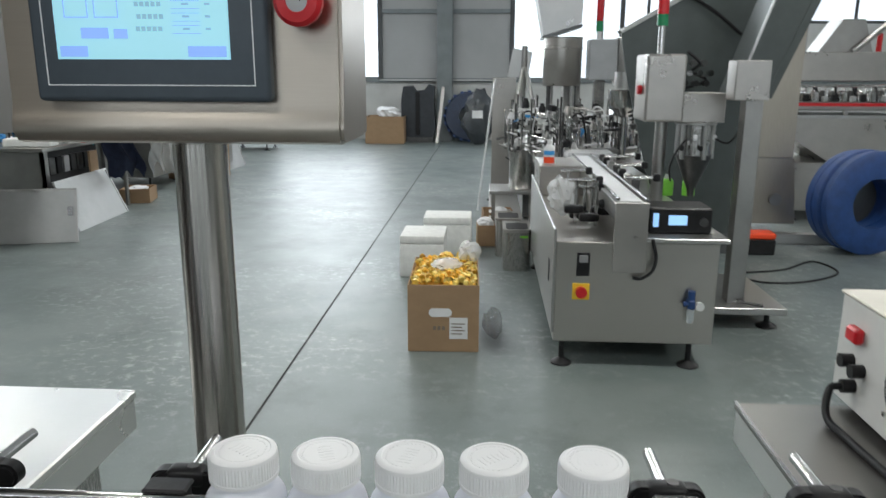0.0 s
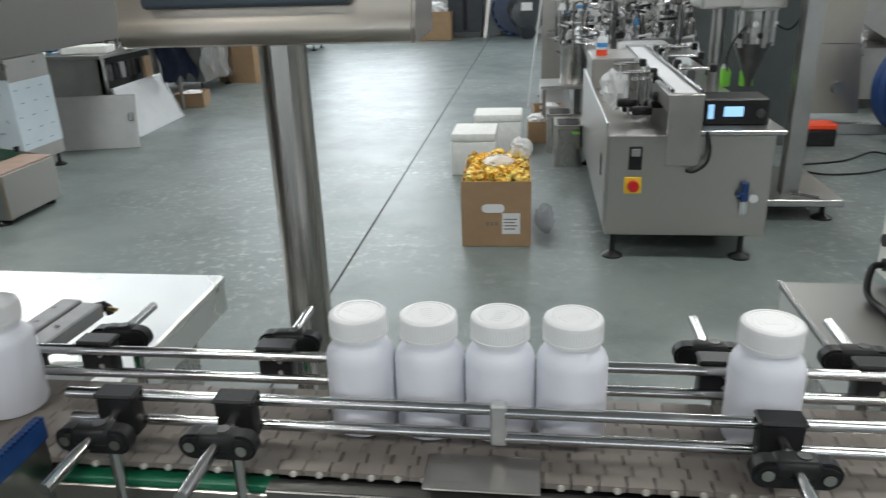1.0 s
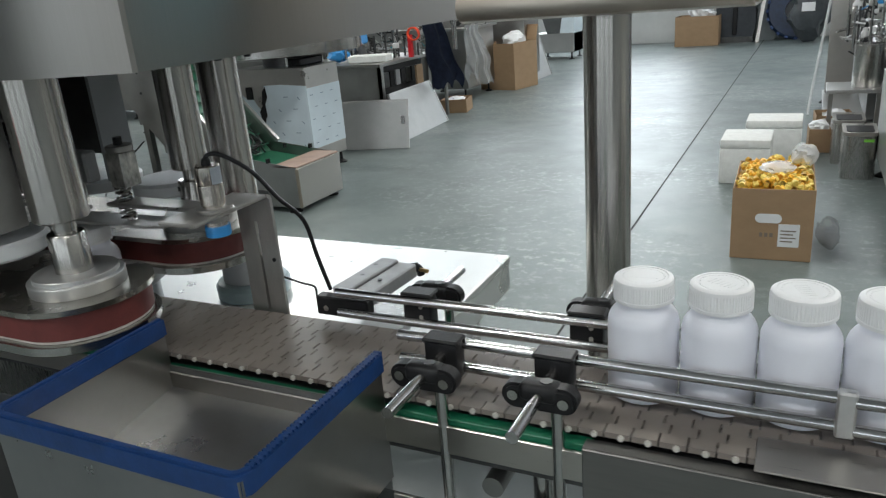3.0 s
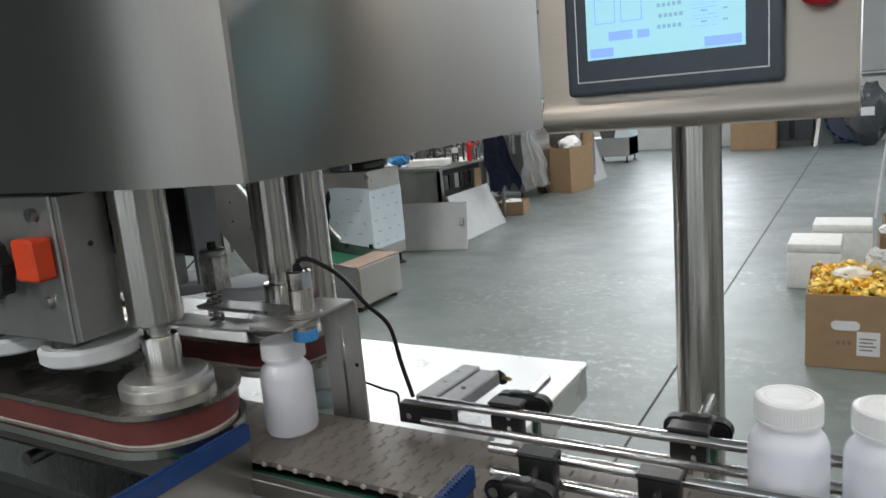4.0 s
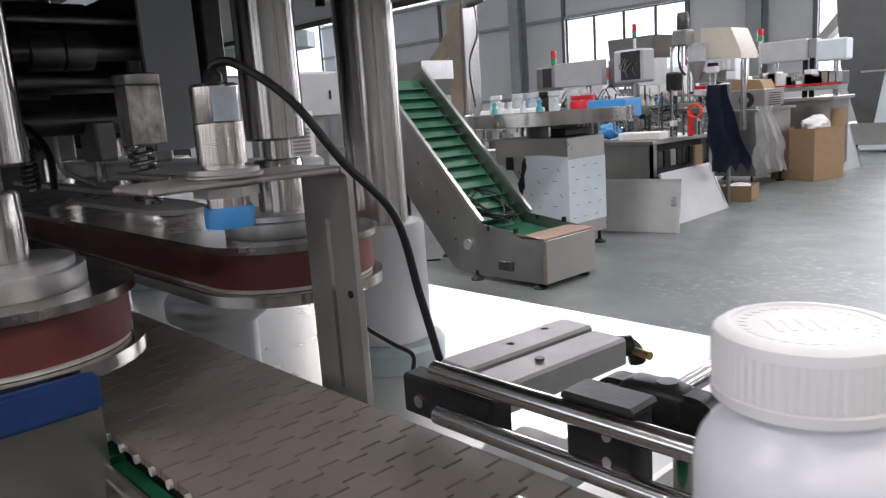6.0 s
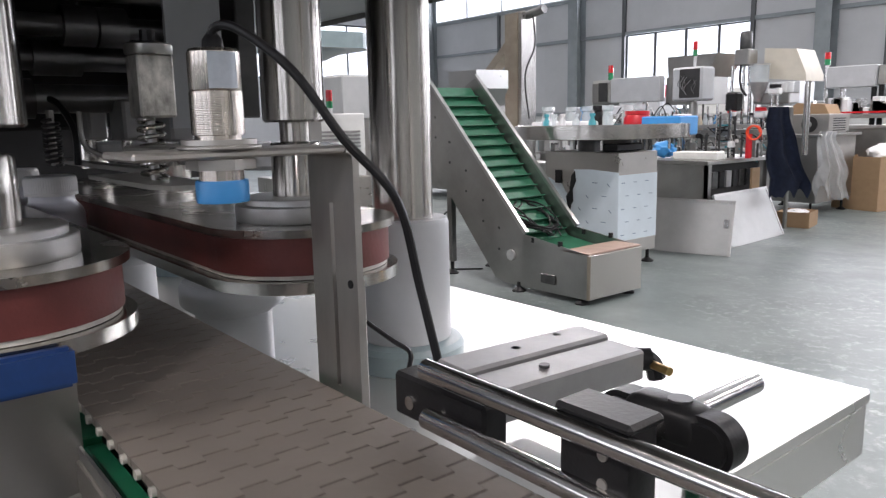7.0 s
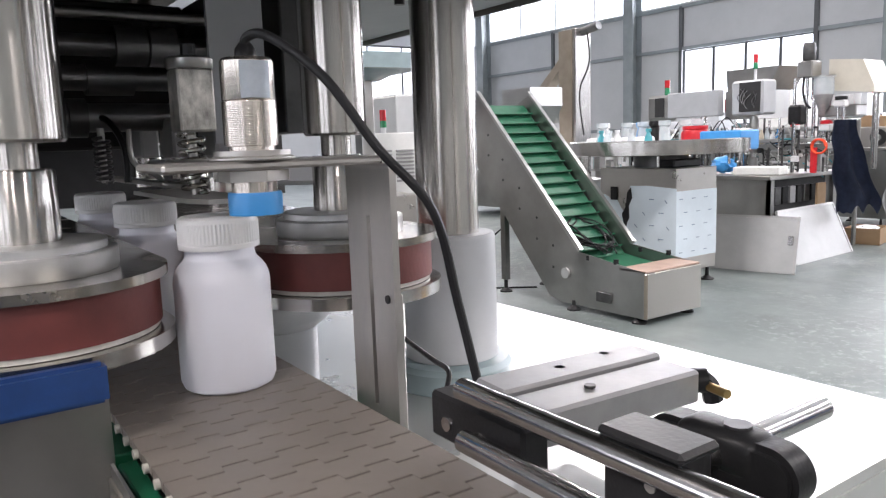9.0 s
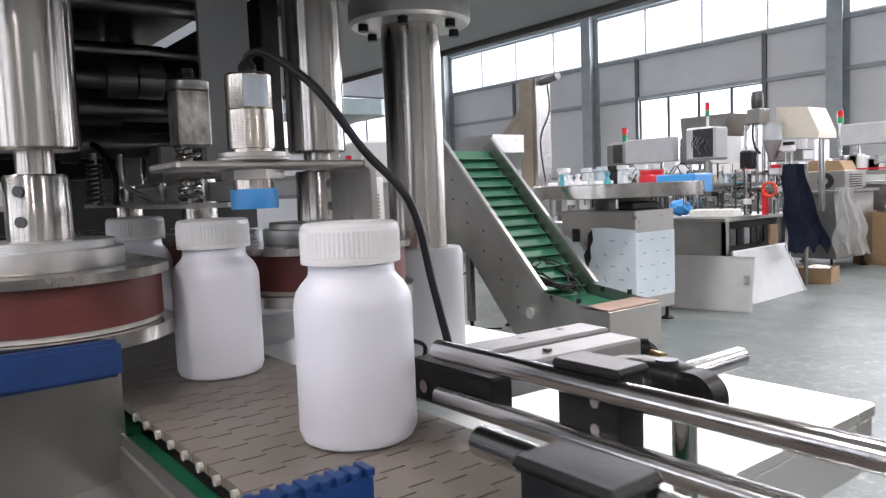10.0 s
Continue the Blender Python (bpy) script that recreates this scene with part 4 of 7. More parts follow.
part("link_arm", tube([(-1.3, 0.5, 1.13), (-1.27, 0.51, 1.12), (-1.25, 0.52, 1.09), (-1.25, 0.52, 1.05)], 0.004), M_BLACK, head)

# ---- operator panel ----
hmi = thing("operator_panel", "stainless operator touch panel on a round steel pole", "control panel", -0.327, 0.70, 0)
poly = [(0.007, 1.2765), (0.018, 1.2735), (0.15, 1.273), (0.156, 1.28), (0.156, 1.60), (0.15, 1.606), (0.018, 1.606), (0.012, 1.60), (0.0075, 1.315), (0.0045, 1.303), (0.002, 1.294), (0.002, 1.285)]
bm = bmesh.new()
L = [bm.verts.new((-0.178, y, z)) for y, z in poly]
R = [bm.verts.new((0.178, y, z)) for y, z in poly]
bm.faces.new(L[::-1])
bm.faces.new(R)
for i in range(len(poly)):
    bm.faces.new((L[i], L[(i + 1) % len(poly)], R[(i + 1) % len(poly)], R[i]))
bmesh.ops.recalc_face_normals(bm, faces=bm.faces)
bmesh.ops.bevel(bm, geom=[e for e in bm.edges if abs(e.verts[0].co.x - e.verts[1].co.x) < 0.01], offset=0.004, segments=2, affect="EDGES")
part("housing", bm, M_HMI, hmi, "brushed stainless housing")
part("pole", rod((0, 0.068, 0.02), (0, 0.068, 1.274), 0.030, seg=40), M_TUBE, hmi)
part("pole_flange", lathe([(0, 0), (0.09, 0), (0.09, 0.012), (0.035, 0.02), (0, 0.02)], 32, at=(0, 0.068, 0)), M_STEEL, hmi)
touch = part("bezel", box(-0.137, 0.107, -0.010, 0.013, 1.318, 1.532, 0.006, seg=3), M_BEZEL, hmi, "slate touch screen bezel")
bm = bmesh.new()
for a in ((-0.123, 0.093, 1.334, 1.3352), (-0.123, 0.093, 1.5148, 1.516), (-0.123, -0.1218, 1.3352, 1.5148), (0.0918, 0.093, 1.3352, 1.5148)):
    box(a[0], a[1], -0.0106, -0.0098, a[2], a[3], bm=bm)
part("bezel_line", bm, M_PAPER, touch)
part("screen", box(-0.109, 0.069, -0.0112, -0.0098, 1.36, 1.478), M_SCREEN, touch, "lit cyan touch screen")


def scr(x0, x1, z0, z1, m, name="screen_field"):
    part(name, box(-0.109 + x0 * 0.178, -0.109 + x1 * 0.178, -0.0118, -0.0113, 1.478 - z1 * 0.118, 1.478 - z0 * 0.118), m, touch, smooth=False)


scr(0.06, 0.20, 0.06, 0.36, M_SCR_YEL)
scr(0.235, 0.375, 0.06, 0.36, M_SCR_YEL)
for a in (0.06, 0.235):
    scr(a, a + 0.006, 0.36, 0.66, M_SCR_BLUE)
    scr(a + 0.134, a + 0.14, 0.36, 0.66, M_SCR_BLUE)
    scr(a, a + 0.14, 0.65, 0.66, M_SCR_BLUE)
for a in (0.105, 0.28):
    for k in range(4):
        scr(a + 0.014 * k, a + 0.014 * k + 0.010, 0.185, 0.22, M_SCR_DARK, "screen_text_bar")
        scr(a - 0.02 + 0.024 * k, a + 0.024 * k - 0.003, 0.40, 0.425, M_SCR_TEXT, "screen_text_bar")
scr(0.15, 0.31, 0.74, 0.83, M_SCR_BLUE)
scr(0.34, 0.42, 0.75, 0.83, M_SCR_BLUE)
scr(0.02, 0.18, 0.89, 0.98, M_SCR_BLUE)
scr(0.76, 0.98, 0.89, 0.98, M_SCR_BLUE)
for a, m in ((0.56, M_SCR_GREEN), (0.76, M_SCR_RED)):
    scr(a, a + 0.12, 0.05, 0.25, M_SCR_DARK)
    part("button_ring", rod((-0.109 + (a + 0.06) * 0.178, -0.0118, 1.478 - 0.15 * 0.118), (-0.109 + (a + 0.06) * 0.178, -0.0120, 1.478 - 0.15 * 0.118), 0.0103, seg=24), M_PAPER, touch)
    part("screen_button", rod((-0.109 + (a + 0.06) * 0.178, -0.0118, 1.478 - 0.15 * 0.118), (-0.109 + (a + 0.06) * 0.178, -0.0123, 1.478 - 0.15 * 0.118), 0.009, seg=20), m, touch)
for k in range(5):
    z = 0.33 + 0.1 * k
    for j in range(5):
        scr(0.47 + 0.032 * j + 0.01 * (k % 2), 0.494 + 0.032 * j + 0.01 * (k % 2), z, z + 0.04, M_SCR_TEXT, "screen_text_bar")
    scr(0.68, 0.84, z - 0.01, z - 0.004, M_SCR_BLUE)
    scr(0.68, 0.84, z + 0.055, z + 0.061, M_SCR_BLUE)
    scr(0.74, 0.78, z + 0.01, z + 0.03, M_SCR_TEXT, "screen_text_bar")
    scr(0.87, 0.90, z + 0.01, z + 0.03, M_SCR_TEXT, "screen_text_bar")
es = lathe([(0, 0), (0.014, 0), (0.014, 0.012), (0.022, 0.014), (0.024, 0.02), (0.024, 0.028), (0.02, 0.033), (0.011, 0.034), (0.010, 0.0315), (0, 0.0315)], 32)
bmesh.ops.transform(es, matrix=pose(0.141, 0.009, 1.415, 90), verts=es.verts)
part("emergency_stop", es, M_RED, hmi, "red mushroom emergency stop button")
part("stop_insert", rod((0.141, -0.0226, 1.415), (0.141, -0.0236, 1.415), 0.0112, seg=20), M_SENSOR, hmi)
bm = prism([(-0.008, -0.001), (0.003, -0.001), (0.003, -0.004), (0.008, 0.001), (0.003, 0.004), (0.003, 0.0015), (-0.008, 0.0015)], 0.0, 0.0006, m=pose(0.141, -0.0237, 1.418, 90, 0, 0))
part("stop_arrow", bm, M_DARK, hmi, smooth=False)

# ---- sealer table with power box ----
seal = thing("sealer_table", "stainless sealer table beside the bottle conveyor", "table", 0.42, 0.74, 0)
# dark top: the reflection of a dark machine is put into its colour
part("table_top", box(0, 0.9, 0, 0.372, 0.80, 0.813, 0.003), M_SMOKESTEEL, seal)
part("edge_strip", box(-0.0015, 0.004, 0.0, 0.372, 0.8132, 0.8150), M_CHROME, seal)
part("apron", box(0.003, 0.007, 0.004, 0.368, 0.745, 0.80), M_TABLE, seal)
part("apron", box(0.007, 0.9, 0.363, 0.367, 0.745, 0.80), M_TABLE, seal)
part("cabinet", box(0.05, 0.88, 0.05, 0.34, 0.1, 0.80, 0.004), M_BRUSH_Z, seal)
for x in (0.1, 0.83):
    for y in (0.09, 0.3):
        part("foot", lathe([(0, 0), (0.04, 0), (0.04, 0.012), (0.012, 0.03), (0.012, 0.1), (0, 0.1)], 16, at=(x, y, 0)), M_BLACK, seal)
psu = thing("power_box", "white induction power box with two round fan grilles", "machine", 0.588, 0.70, 0.813)
part("case", box(0, 0.34, 0, 0.44, 0.012, 0.187, 0.003), M_CREAM, psu)
part("lid", box(-0.003, 0.343, -0.003, 0.443, 0.186, 0.192, 0.002), M_IVORY, psu, "ivory enamelled lid")
for fy in (0.225, 0.105):
    fg = part("fan_well", rod((-0.0006, fy, 0.1), (-0.0016, fy, 0.1), 0.052, seg=32), M_DARK, psu)
    bm = bmesh.new()
    for rr in (0.012, 0.02, 0.028, 0.036, 0.044, 0.051):
        ring = [(-0.005, fy + rr * math.cos(a), 0.1 + rr * math.sin(a)) for a in (2 * math.pi * k / 28 for k in range(29))]
        tube(ring, 0.0012, 5, bm, 1)
    for k in range(4):
        a = math.pi / 4 * k
        rod((-0.0055, fy - 0.052 * math.cos(a), 0.1 - 0.052 * math.sin(a)), (-0.0055, fy + 0.052 * math.cos(a), 0.1 + 0.052 * math.sin(a)), 0.0014, seg=6, bm=bm)
    part("fan_grille", bm, M_CHROME, psu)
    for dy in (-0.05, 0.05):
        for dz in (-0.05, 0.05):
            bolt(psu, 0, fy + dy, 0.1 + dz, (-1, 0, 0), 0.004, 0.003)
part("rocker_switch", box(-0.016, 0, 0.355, 0.39, 0.125, 0.15, 0.004), M_RED, psu, "red power switch")
for z, yy in ((0.09, 0.385), (0.085, 0.35), (0.052, 0.37)):
    part("connector", rod((0, yy, z), (-0.02, yy, z), 0.011, seg=18), M_BLACK, psu)
part("lead", tube([(-0.02, 0.37, 0.052), (-0.038, 0.368, 0.046), (-0.05, 0.34, 0.012), (-0.045, 0.28, 0.006), (-0.03, 0.1, 0.006), (0.0, -0.05, 0.006)], 0.006, 10), M_BLACK, psu, "thick black power lead")
for x in (0.03, 0.31):
    for y in (0.04, 0.4):
        part("foot", rod((x, y, 0.0), (x, y, 0.0125), 0.012, seg=14), M_BLACK, psu)

# ---- bottles ----


def ribs(r0, r1, z0, z1, count):
    bm = bmesh.new()
    lo, hi = [], []
    for k in range(count * 2):
        a = math.pi * k / count
        r = r1 if k % 2 else r0
        lo.append(bm.verts.new((r * math.cos(a), r * math.sin(a), z0)))
        hi.append(bm.verts.new((r * math.cos(a), r * math.sin(a), z1)))
    for k in range(count * 2):
        j = (k + 1) % (count * 2)
        bm.faces.new((lo[k], lo[j], hi[j], hi[k]))
    return bm


def squat(profile):
    return [(r, z * 0.935) for r, z in profile]


def bottle():
    b = thing("bottle", "white plastic medicine bottle with a ribbed screw cap", "bottle", group="bottles on the conveyor")
    r = BR - 0.0005
    part("bottle_body", lathe(squat([(0, 0.002), (r - 0.010, 0.002), (r - 0.006, 0.0), (r - 0.002, 0.0025), (r, 0.008), (r, 0.0865), (r - 0.0006, 0.0905), (r - 0.0022, 0.0955), (r - 0.005, 0.1), (r - 0.0082, 0.1035), (r - 0.0096, 0.1062), (r - 0.0098, 0.112), (0, 0.112)]), 48), M_HDPE, b)
    c = part("screw_cap", lathe(squat([(0.0, 0.1125), (0.0275, 0.1125), (0.0292, 0.1128), (0.0294, 0.1165), (0.0289, 0.117), (0.0289, 0.1335), (0.0283, 0.1362), (0.0262, 0.1378), (0.0235, 0.138), (0.0228, 0.1373), (0.0, 0.1373)]), 48), M_CAP, b)
    part("cap_ribs", ribs(0.0288, 0.02932, 0.1098, 0.1242, 66), M_CAP, c)
    bm = bmesh.new()
    for k in range(6):
        box(-0.013 + 0.0045 * k, -0.0115 + 0.0045 * k, -0.006, 0.006, 0.1282, 0.12862, bm=bm)
    for k in range(30):
        a0, a1 = 2 * math.pi * k / 30, 2 * math.pi * (k + 0.6) / 30
        prism([(0.0185 * math.cos(a0), 0.0185 * math.sin(a0)), (0.0205 * math.cos(a0), 0.0205 * math.sin(a0)), (0.0205 * math.cos(a1), 0.0205 * math.sin(a1)), (0.0185 * math.cos(a1), 0.0185 * math.sin(a1))], 0.1282, 0.12862, bm)
    part("cap_emboss", bm, M_CAP, c)
    return b


first = bottle()
BOTTLES = [first] + [copy_thing(first, pose(0, 0, 0)) for _ in range(9)]

# ---- loose goods in the aisle ----
def carton(name, label, w, d, h, x, y, rz, flaps=True):
    c = thing(name, label, "box", x, y, 0, rz)
    t = 0.006
    for a in ((-w / 2, w / 2, -d / 2, -d / 2 + t), (-w / 2, w / 2, d / 2 - t, d / 2), (-w / 2, -w / 2 + t, -d / 2 + t, d / 2 - t), (w / 2 - t, w / 2, -d / 2 + t, d / 2 - t)):
        part("side", box(*a, 0.002, h, 0.0012), M_CARD, c)
    part("bottom", box(-w / 2 + t, w / 2 - t, -d / 2 + t, d / 2 - t, 0.002, 0.006), M_CARD_IN, c)
    return c


CW, CD, CH = 0.35, 0.56, 0.345
cb = carton("cap_carton", "open brown cardboard carton full of orange-yellow caps", CW, CD, CH, -0.21, 3.655, 1.5)
lab = part("handle_patch", prism(stadium(-0.035, 0.035, 0.0, 0.022), 0, 0.0015, m=pose(-0.015, -CD / 2, 0.205, 90)), M_PAPER, cb, "white oval patch")
part("paper_label", box(0.03, 0.12, -CD / 2 - 0.0015, -CD / 2, 0.07, 0.18, m=pose(0, 0, 0, 0, 0, 0)), M_PAPER, cb, "white paper label")
bm = bmesh.new()
for k in range(4):
    box(0.04, 0.105 - 0.012 * (k % 2), -CD / 2 - 0.0022, -CD / 2 - 0.0016, 0.145 - 0.017 * k, 0.151 - 0.017 * k, bm=bm)
part("print_bar", bm, M_INK, cb)
bm = bmesh.new()
for x0 in (-0.05, -0.028, -0.006):
    box(x0, x0 + 0.014, -CD / 2 - 0.001, -CD / 2, 0.115, 0.135, bm=bm)
part("print_mark", bm, M_INK, cb)
CAPM = bmesh.new()
lathe([(0.0, 0.011), (0.013, 0.011), (0.0155, 0.009), (0.016, -0.009), (0.0135, -0.009), (0.0135, 0.006), (0, 0.006)], 9, CAPM)
capme = bpy.data.meshes.new("plastic_cap")
CAPM.to_mesh(capme)
CAPM.free()
capme.materials.append(M_CAPS)
capme2 = capme.copy()
capme2.materials[0] = M_CAPS2
rnd = random.Random(4)
for k in range(300):
    x, y = rnd.uniform(-CW / 2 + 0.02, CW / 2 - 0.02), rnd.uniform(-CD / 2 + 0.02, CD / 2 - 0.02)
    z = CH - 0.02 + 0.03 * (1 - (2 * x / CW) ** 2) + rnd.uniform(-0.015, 0.018)
    o = new("plastic_cap", capme2 if rnd.random() < 0.5 else capme)
    o.parent = cb
    o.matrix_basis = pose(x, y, z, rnd.uniform(0, 360), rnd.uniform(0, 360), 0)
part("cap_bed", box(-CW / 2 + 0.007, CW / 2 - 0.007, -CD / 2 + 0.007, CD / 2 - 0.007, 0.007, CH - 0.03), M_CAPS, cb)


def crumpled(w, d, h, seed, seg=14):
    """A crumpled sheet or bag as a lumpy shell."""
    bm = bmesh.new()
    bmesh.ops.create_icosphere(bm, subdivisions=3, radius=1)
    for v in bm.verts:
        k = 1 + 0.35 * noise.noise(v.co * 2.3 + Vector((seed, 0, 0))) + 0.18 * noise.noise(v.co * 6.1 + Vector((0, seed, 0)))
        v.co = Vector((v.co.x * w / 2 * k, v.co.y * d / 2 * k, v.co.z * h / 2 * k + h / 2))
    lo = min(v.co.z for v in bm.verts)
    for v in bm.verts:
        v.co.z -= lo
    return bm


tagged(part("plastic_bag", crumpled(0.15, 0.2, 0.05, 3), M_CLEAR), "crumpled clear plastic bag among the caps", "bag").matrix_world = pose(-0.2, 3.63, CH + 0.01)
tagged(part("plastic_bag", crumpled(0.12, 0.14, 0.12, 7), M_CLEAR), "crumpled clear plastic bag on the carton's rim", "bag").matrix_world = pose(-0.09, 3.85, CH - 0.01)
tagged(part("plastic_bag", crumpled(0.10, 0.40, 0.09, 11), M_SMOKEBAG), "crumpled smoky plastic bag lying on the floor", "bag").matrix_world = pose(0.045, 3.70, 0)


def foam_box(w, d, h, x, y, rz, label):
    f = thing("foam_box", label, "box", x, y, 0, rz, group="foam boxes in the aisle")
    part("body", box(-w / 2, w / 2, -d / 2, d / 2, 0, h * 0.8, 0.008, seg=2), M_FOAM, f)
    part("lid", box(-w / 2, w / 2, -d / 2, d / 2, h * 0.802, h, 0.01, seg=2), M_FOAM, f)


foam_box(0.30, 0.36, 0.285, -0.428, 4.915, 0, "white foam box standing on the floor")
foam_box(0.36, 0.3, 0.29, -0.295, 5.52, 0, "white foam box with a torn label")

# steel waste bins with rounded fronts, and a waste box


def waste_bin(x, y, h):
    b = thing("steel_bin", "stainless waste bin with rounded front and open black mouth", "bin", x, y, 0, group="steel bins")
    r = 0.045
    front = [(-0.095 + r - r * math.cos(a), -0.16 + r - r * math.sin(a)) for a in (math.pi / 2 * k / 6 for k in range(7))]
    rim = front + [(-px, py) for px, py in front[::-1]] + [(0.095, 0.16), (-0.095, 0.16)]
    part("body", prism(rim, 0.0, h, bm=None), M_BRUSH_Z, b)
    part("lid", prism([(px * 1.03, py * 1.02) for px, py in rim], h + 0.001, h + 0.022), M_SATIN, b, "steel lid with a wide mouth")
    # raised black plate paints the dark inside of the opening
    part("mouth", prism([(px * 0.8, py * 0.62 - 0.03) for px, py in rim], h + 0.0225, h + 0.025), M_BLACK, b, "flat black plate for the open mouth")
    part("sticker", box(0.02, 0.075, -0.1612, -0.1602, h - 0.035, h - 0.018), M_LIME, b, smooth=False)


waste_bin(0.215, 5.10, 0.272)
waste_bin(0.165, 5.50, 0.272)
paper_box = carton("scrap_carton", "small brown cardboard carton full of white scraps", 0.14, 0.2, 0.17, -0.005, 5.78, 4)
tagged(part("paper_scrap", crumpled(0.13, 0.18, 0.1, 15), M_PAPER), "white paper scraps heaped in the small carton", "paper").matrix_world = pose(-0.005, 5.78, 0.12)
wb = carton("waste_box", "low open brown cardboard box with scraps", 0.27, 0.3, 0.13, 0.10, 6.6, 4)
tagged(part("paper_scrap", crumpled(0.16, 0.14, 0.1, 5), M_PAPER), "crumpled white paper scrap in the box", "paper").matrix_world = pose(0.12, 6.58, 0.06)

# ---- machine with touch display in the aisle ----


def foot(parent, x, y, top=0.12, r=0.05):
    part("foot", lathe([(0, 0), (r, 0), (r, 0.008), (0.014, 0.03), (0.012, top), (0, top)], 18, at=(x, y, 0)), M_BLACK, parent)


fm = thing("labelling_machine", "stainless labelling machine with side table and rotary switch", "machine", 0.322, 3.25, 0)
part("cabinet", box(0, 0.735, 0, 1.85, 0.118, 0.60, 0.004), M_BRUSH_X, fm)
part("table_top", box(0.40, 0.775, -0.012, 1.86, 0.601, 0.622, 0.003), M_SHEET, fm)
part("side_panel", box(-0.012, 0.0, 0.0, 1.85, 0.16, 0.66, 0.003), M_SHEET, fm)
part("conveyor_nose", box(0.255, 0.405, -0.014, 0.0, 0.46, 0.785, 0.003), M_SATIN, fm)
part("conveyor_bed", box(0.255, 0.405, 0.0, 1.9, 0.70, 0.782, 0.003), M_STEEL, fm)
part("conveyor_belt", box(0.28, 0.38, 0.02, 1.9, 0.783, 0.788), M_NYLON, fm)
part("rail", rod((0.268, 0.0, 0.80), (0.268, 1.85, 0.80), 0.008), M_CHROME, fm)
part("rail", rod((0.395, 0.0, 0.80), (0.395, 1.85, 0.80), 0.008), M_CHROME, fm)
part("switch_plate", box(0.08, 0.16, -0.004, 0, 0.325, 0.405, 0.002), M_YELLOW, fm, "yellow switch plate")
part("rotary_switch", rod((0.12, -0.004, 0.365), (0.12, -0.03, 0.365), 0.026, seg=20), M_RED, fm, "red rotary main switch")
sp = part("socket_plate", box(0.095, 0.155, -0.006, 0, 0.44, 0.55, 0.002), M_BLACK, fm)
part("rocker", box(0.105, 0.145, -0.012, -0.0061, 0.505, 0.54, 0.002), M_SENSOR, sp)
part("latch", box(-0.016, -0.0125, 0.18, 0.22, 0.36, 0.47, 0.002), M_BLACK, fm)
bm = box(0.602, 0.634, -0.045, 0, 0.30, 0.345, 0.006)
rod((0.618, -0.027, 0.345), (0.618, -0.027, 0.385), 0.017, bm=bm)
rod((0.60, -0.027, 0.322), (0.585, -0.027, 0.322), 0.012, bm=bm)
part("air_regulator", bm, M_BLUETRIM, fm, "blue air regulator")
part("regulator_bowl", lathe([(0, 0.235), (0.013, 0.235), (0.017, 0.25), (0.017, 0.2995), (0, 0.2995)], 14, at=(0.618, -0.027, 0)), M_GLASSY, fm)
part("gauge", rod((0.655, -0.045, 0.315), (0.655, -0.028, 0.315), 0.02, seg=16), M_WHITE, fm)
lc = part("label_printer", box(0.43, 0.72, 0.1, 0.3, 0.622, 0.745, 0.008), M_BLACK, fm, "black coder with lit displays")
part("display", box(0.52, 0.605, 0.096, 0.1, 0.665, 0.71), M_LCD, lc)
part("display", box(0.45, 0.475, 0.096, 0.1, 0.655, 0.72), M_LCD, lc)
part("dial", rod((0.68, 0.1, 0.68), (0.68, 0.085, 0.68), 0.02, seg=16), M_DARKSTEEL, lc)
part("cable", tube([(0.43, -0.01, 0.62), (0.445, -0.03, 0.54), (0.43, -0.04, 0.48), (0.385, -0.03, 0.44), (0.35, -0.015, 0.44)], 0.008), M_BLACK, fm)
for x, y, z in ((0.12, 0.42, 0.655), (0.19, 0.36, 0.625), (0.26, 0.46, 0.64), (0.16, 0.52, 0.61), (0.28, 0.33, 0.70)):
    part("guide_clamp", box(x - 0.05, x + 0.05, y - 0.025, y + 0.025, z, z + 0.042, 0.012, seg=2), M_BLACK, fm)
for x, y in ((0.13, 0.42), (0.18, 0.46), (0.225, 0.37), (0.24, 0.6), (0.12, 0.75)):
    part("guide_post", rod((x, y, 0.6), (x, y, 0.83), 0.009), M_CHROME, fm)
for x0, x1, y, z in ((0.09, 0.26, 0.42, 0.825), (0.13, 0.28, 0.46, 0.785), (0.08, 0.25, 0.75, 0.83), (0.40, 0.58, 0.9, 0.845), (0.38, 0.56, 0.5, 0.83), (0.40, 0.62, 1.3, 0.85)):
    part("guide_bar", rod((x0, y, z), (x1, y, z), 0.009), M_CHROME, fm)
    part("bar_knob", box(x1 - 0.035, x1, y - 0.016, y + 0.016, z - 0.02, z + 0.02, 0.006), M_BLACK, fm)
part("hopper_bin", box(0.004, 0.30, 1.3, 1.8, 0.601, 0.787, 0.006), M_SATIN, fm)
part("side_cover", box(0.41, 0.66, 1.2, 1.8, 0.623, 0.74, 0.01), M_SHEET, fm)
for k in range(7):
    part("guide_block", box(0.41, 0.45, 0.45 + 0.19 * k, 0.5 + 0.19 * k, 0.70, 0.83, 0.006), (M_DARKSTEEL, M_STEEL, M_BLACK)[k % 3], fm)
for x in (0.045, 0.64):
    foot(fm, x, 0.03)
    foot(fm, x, 1.8)
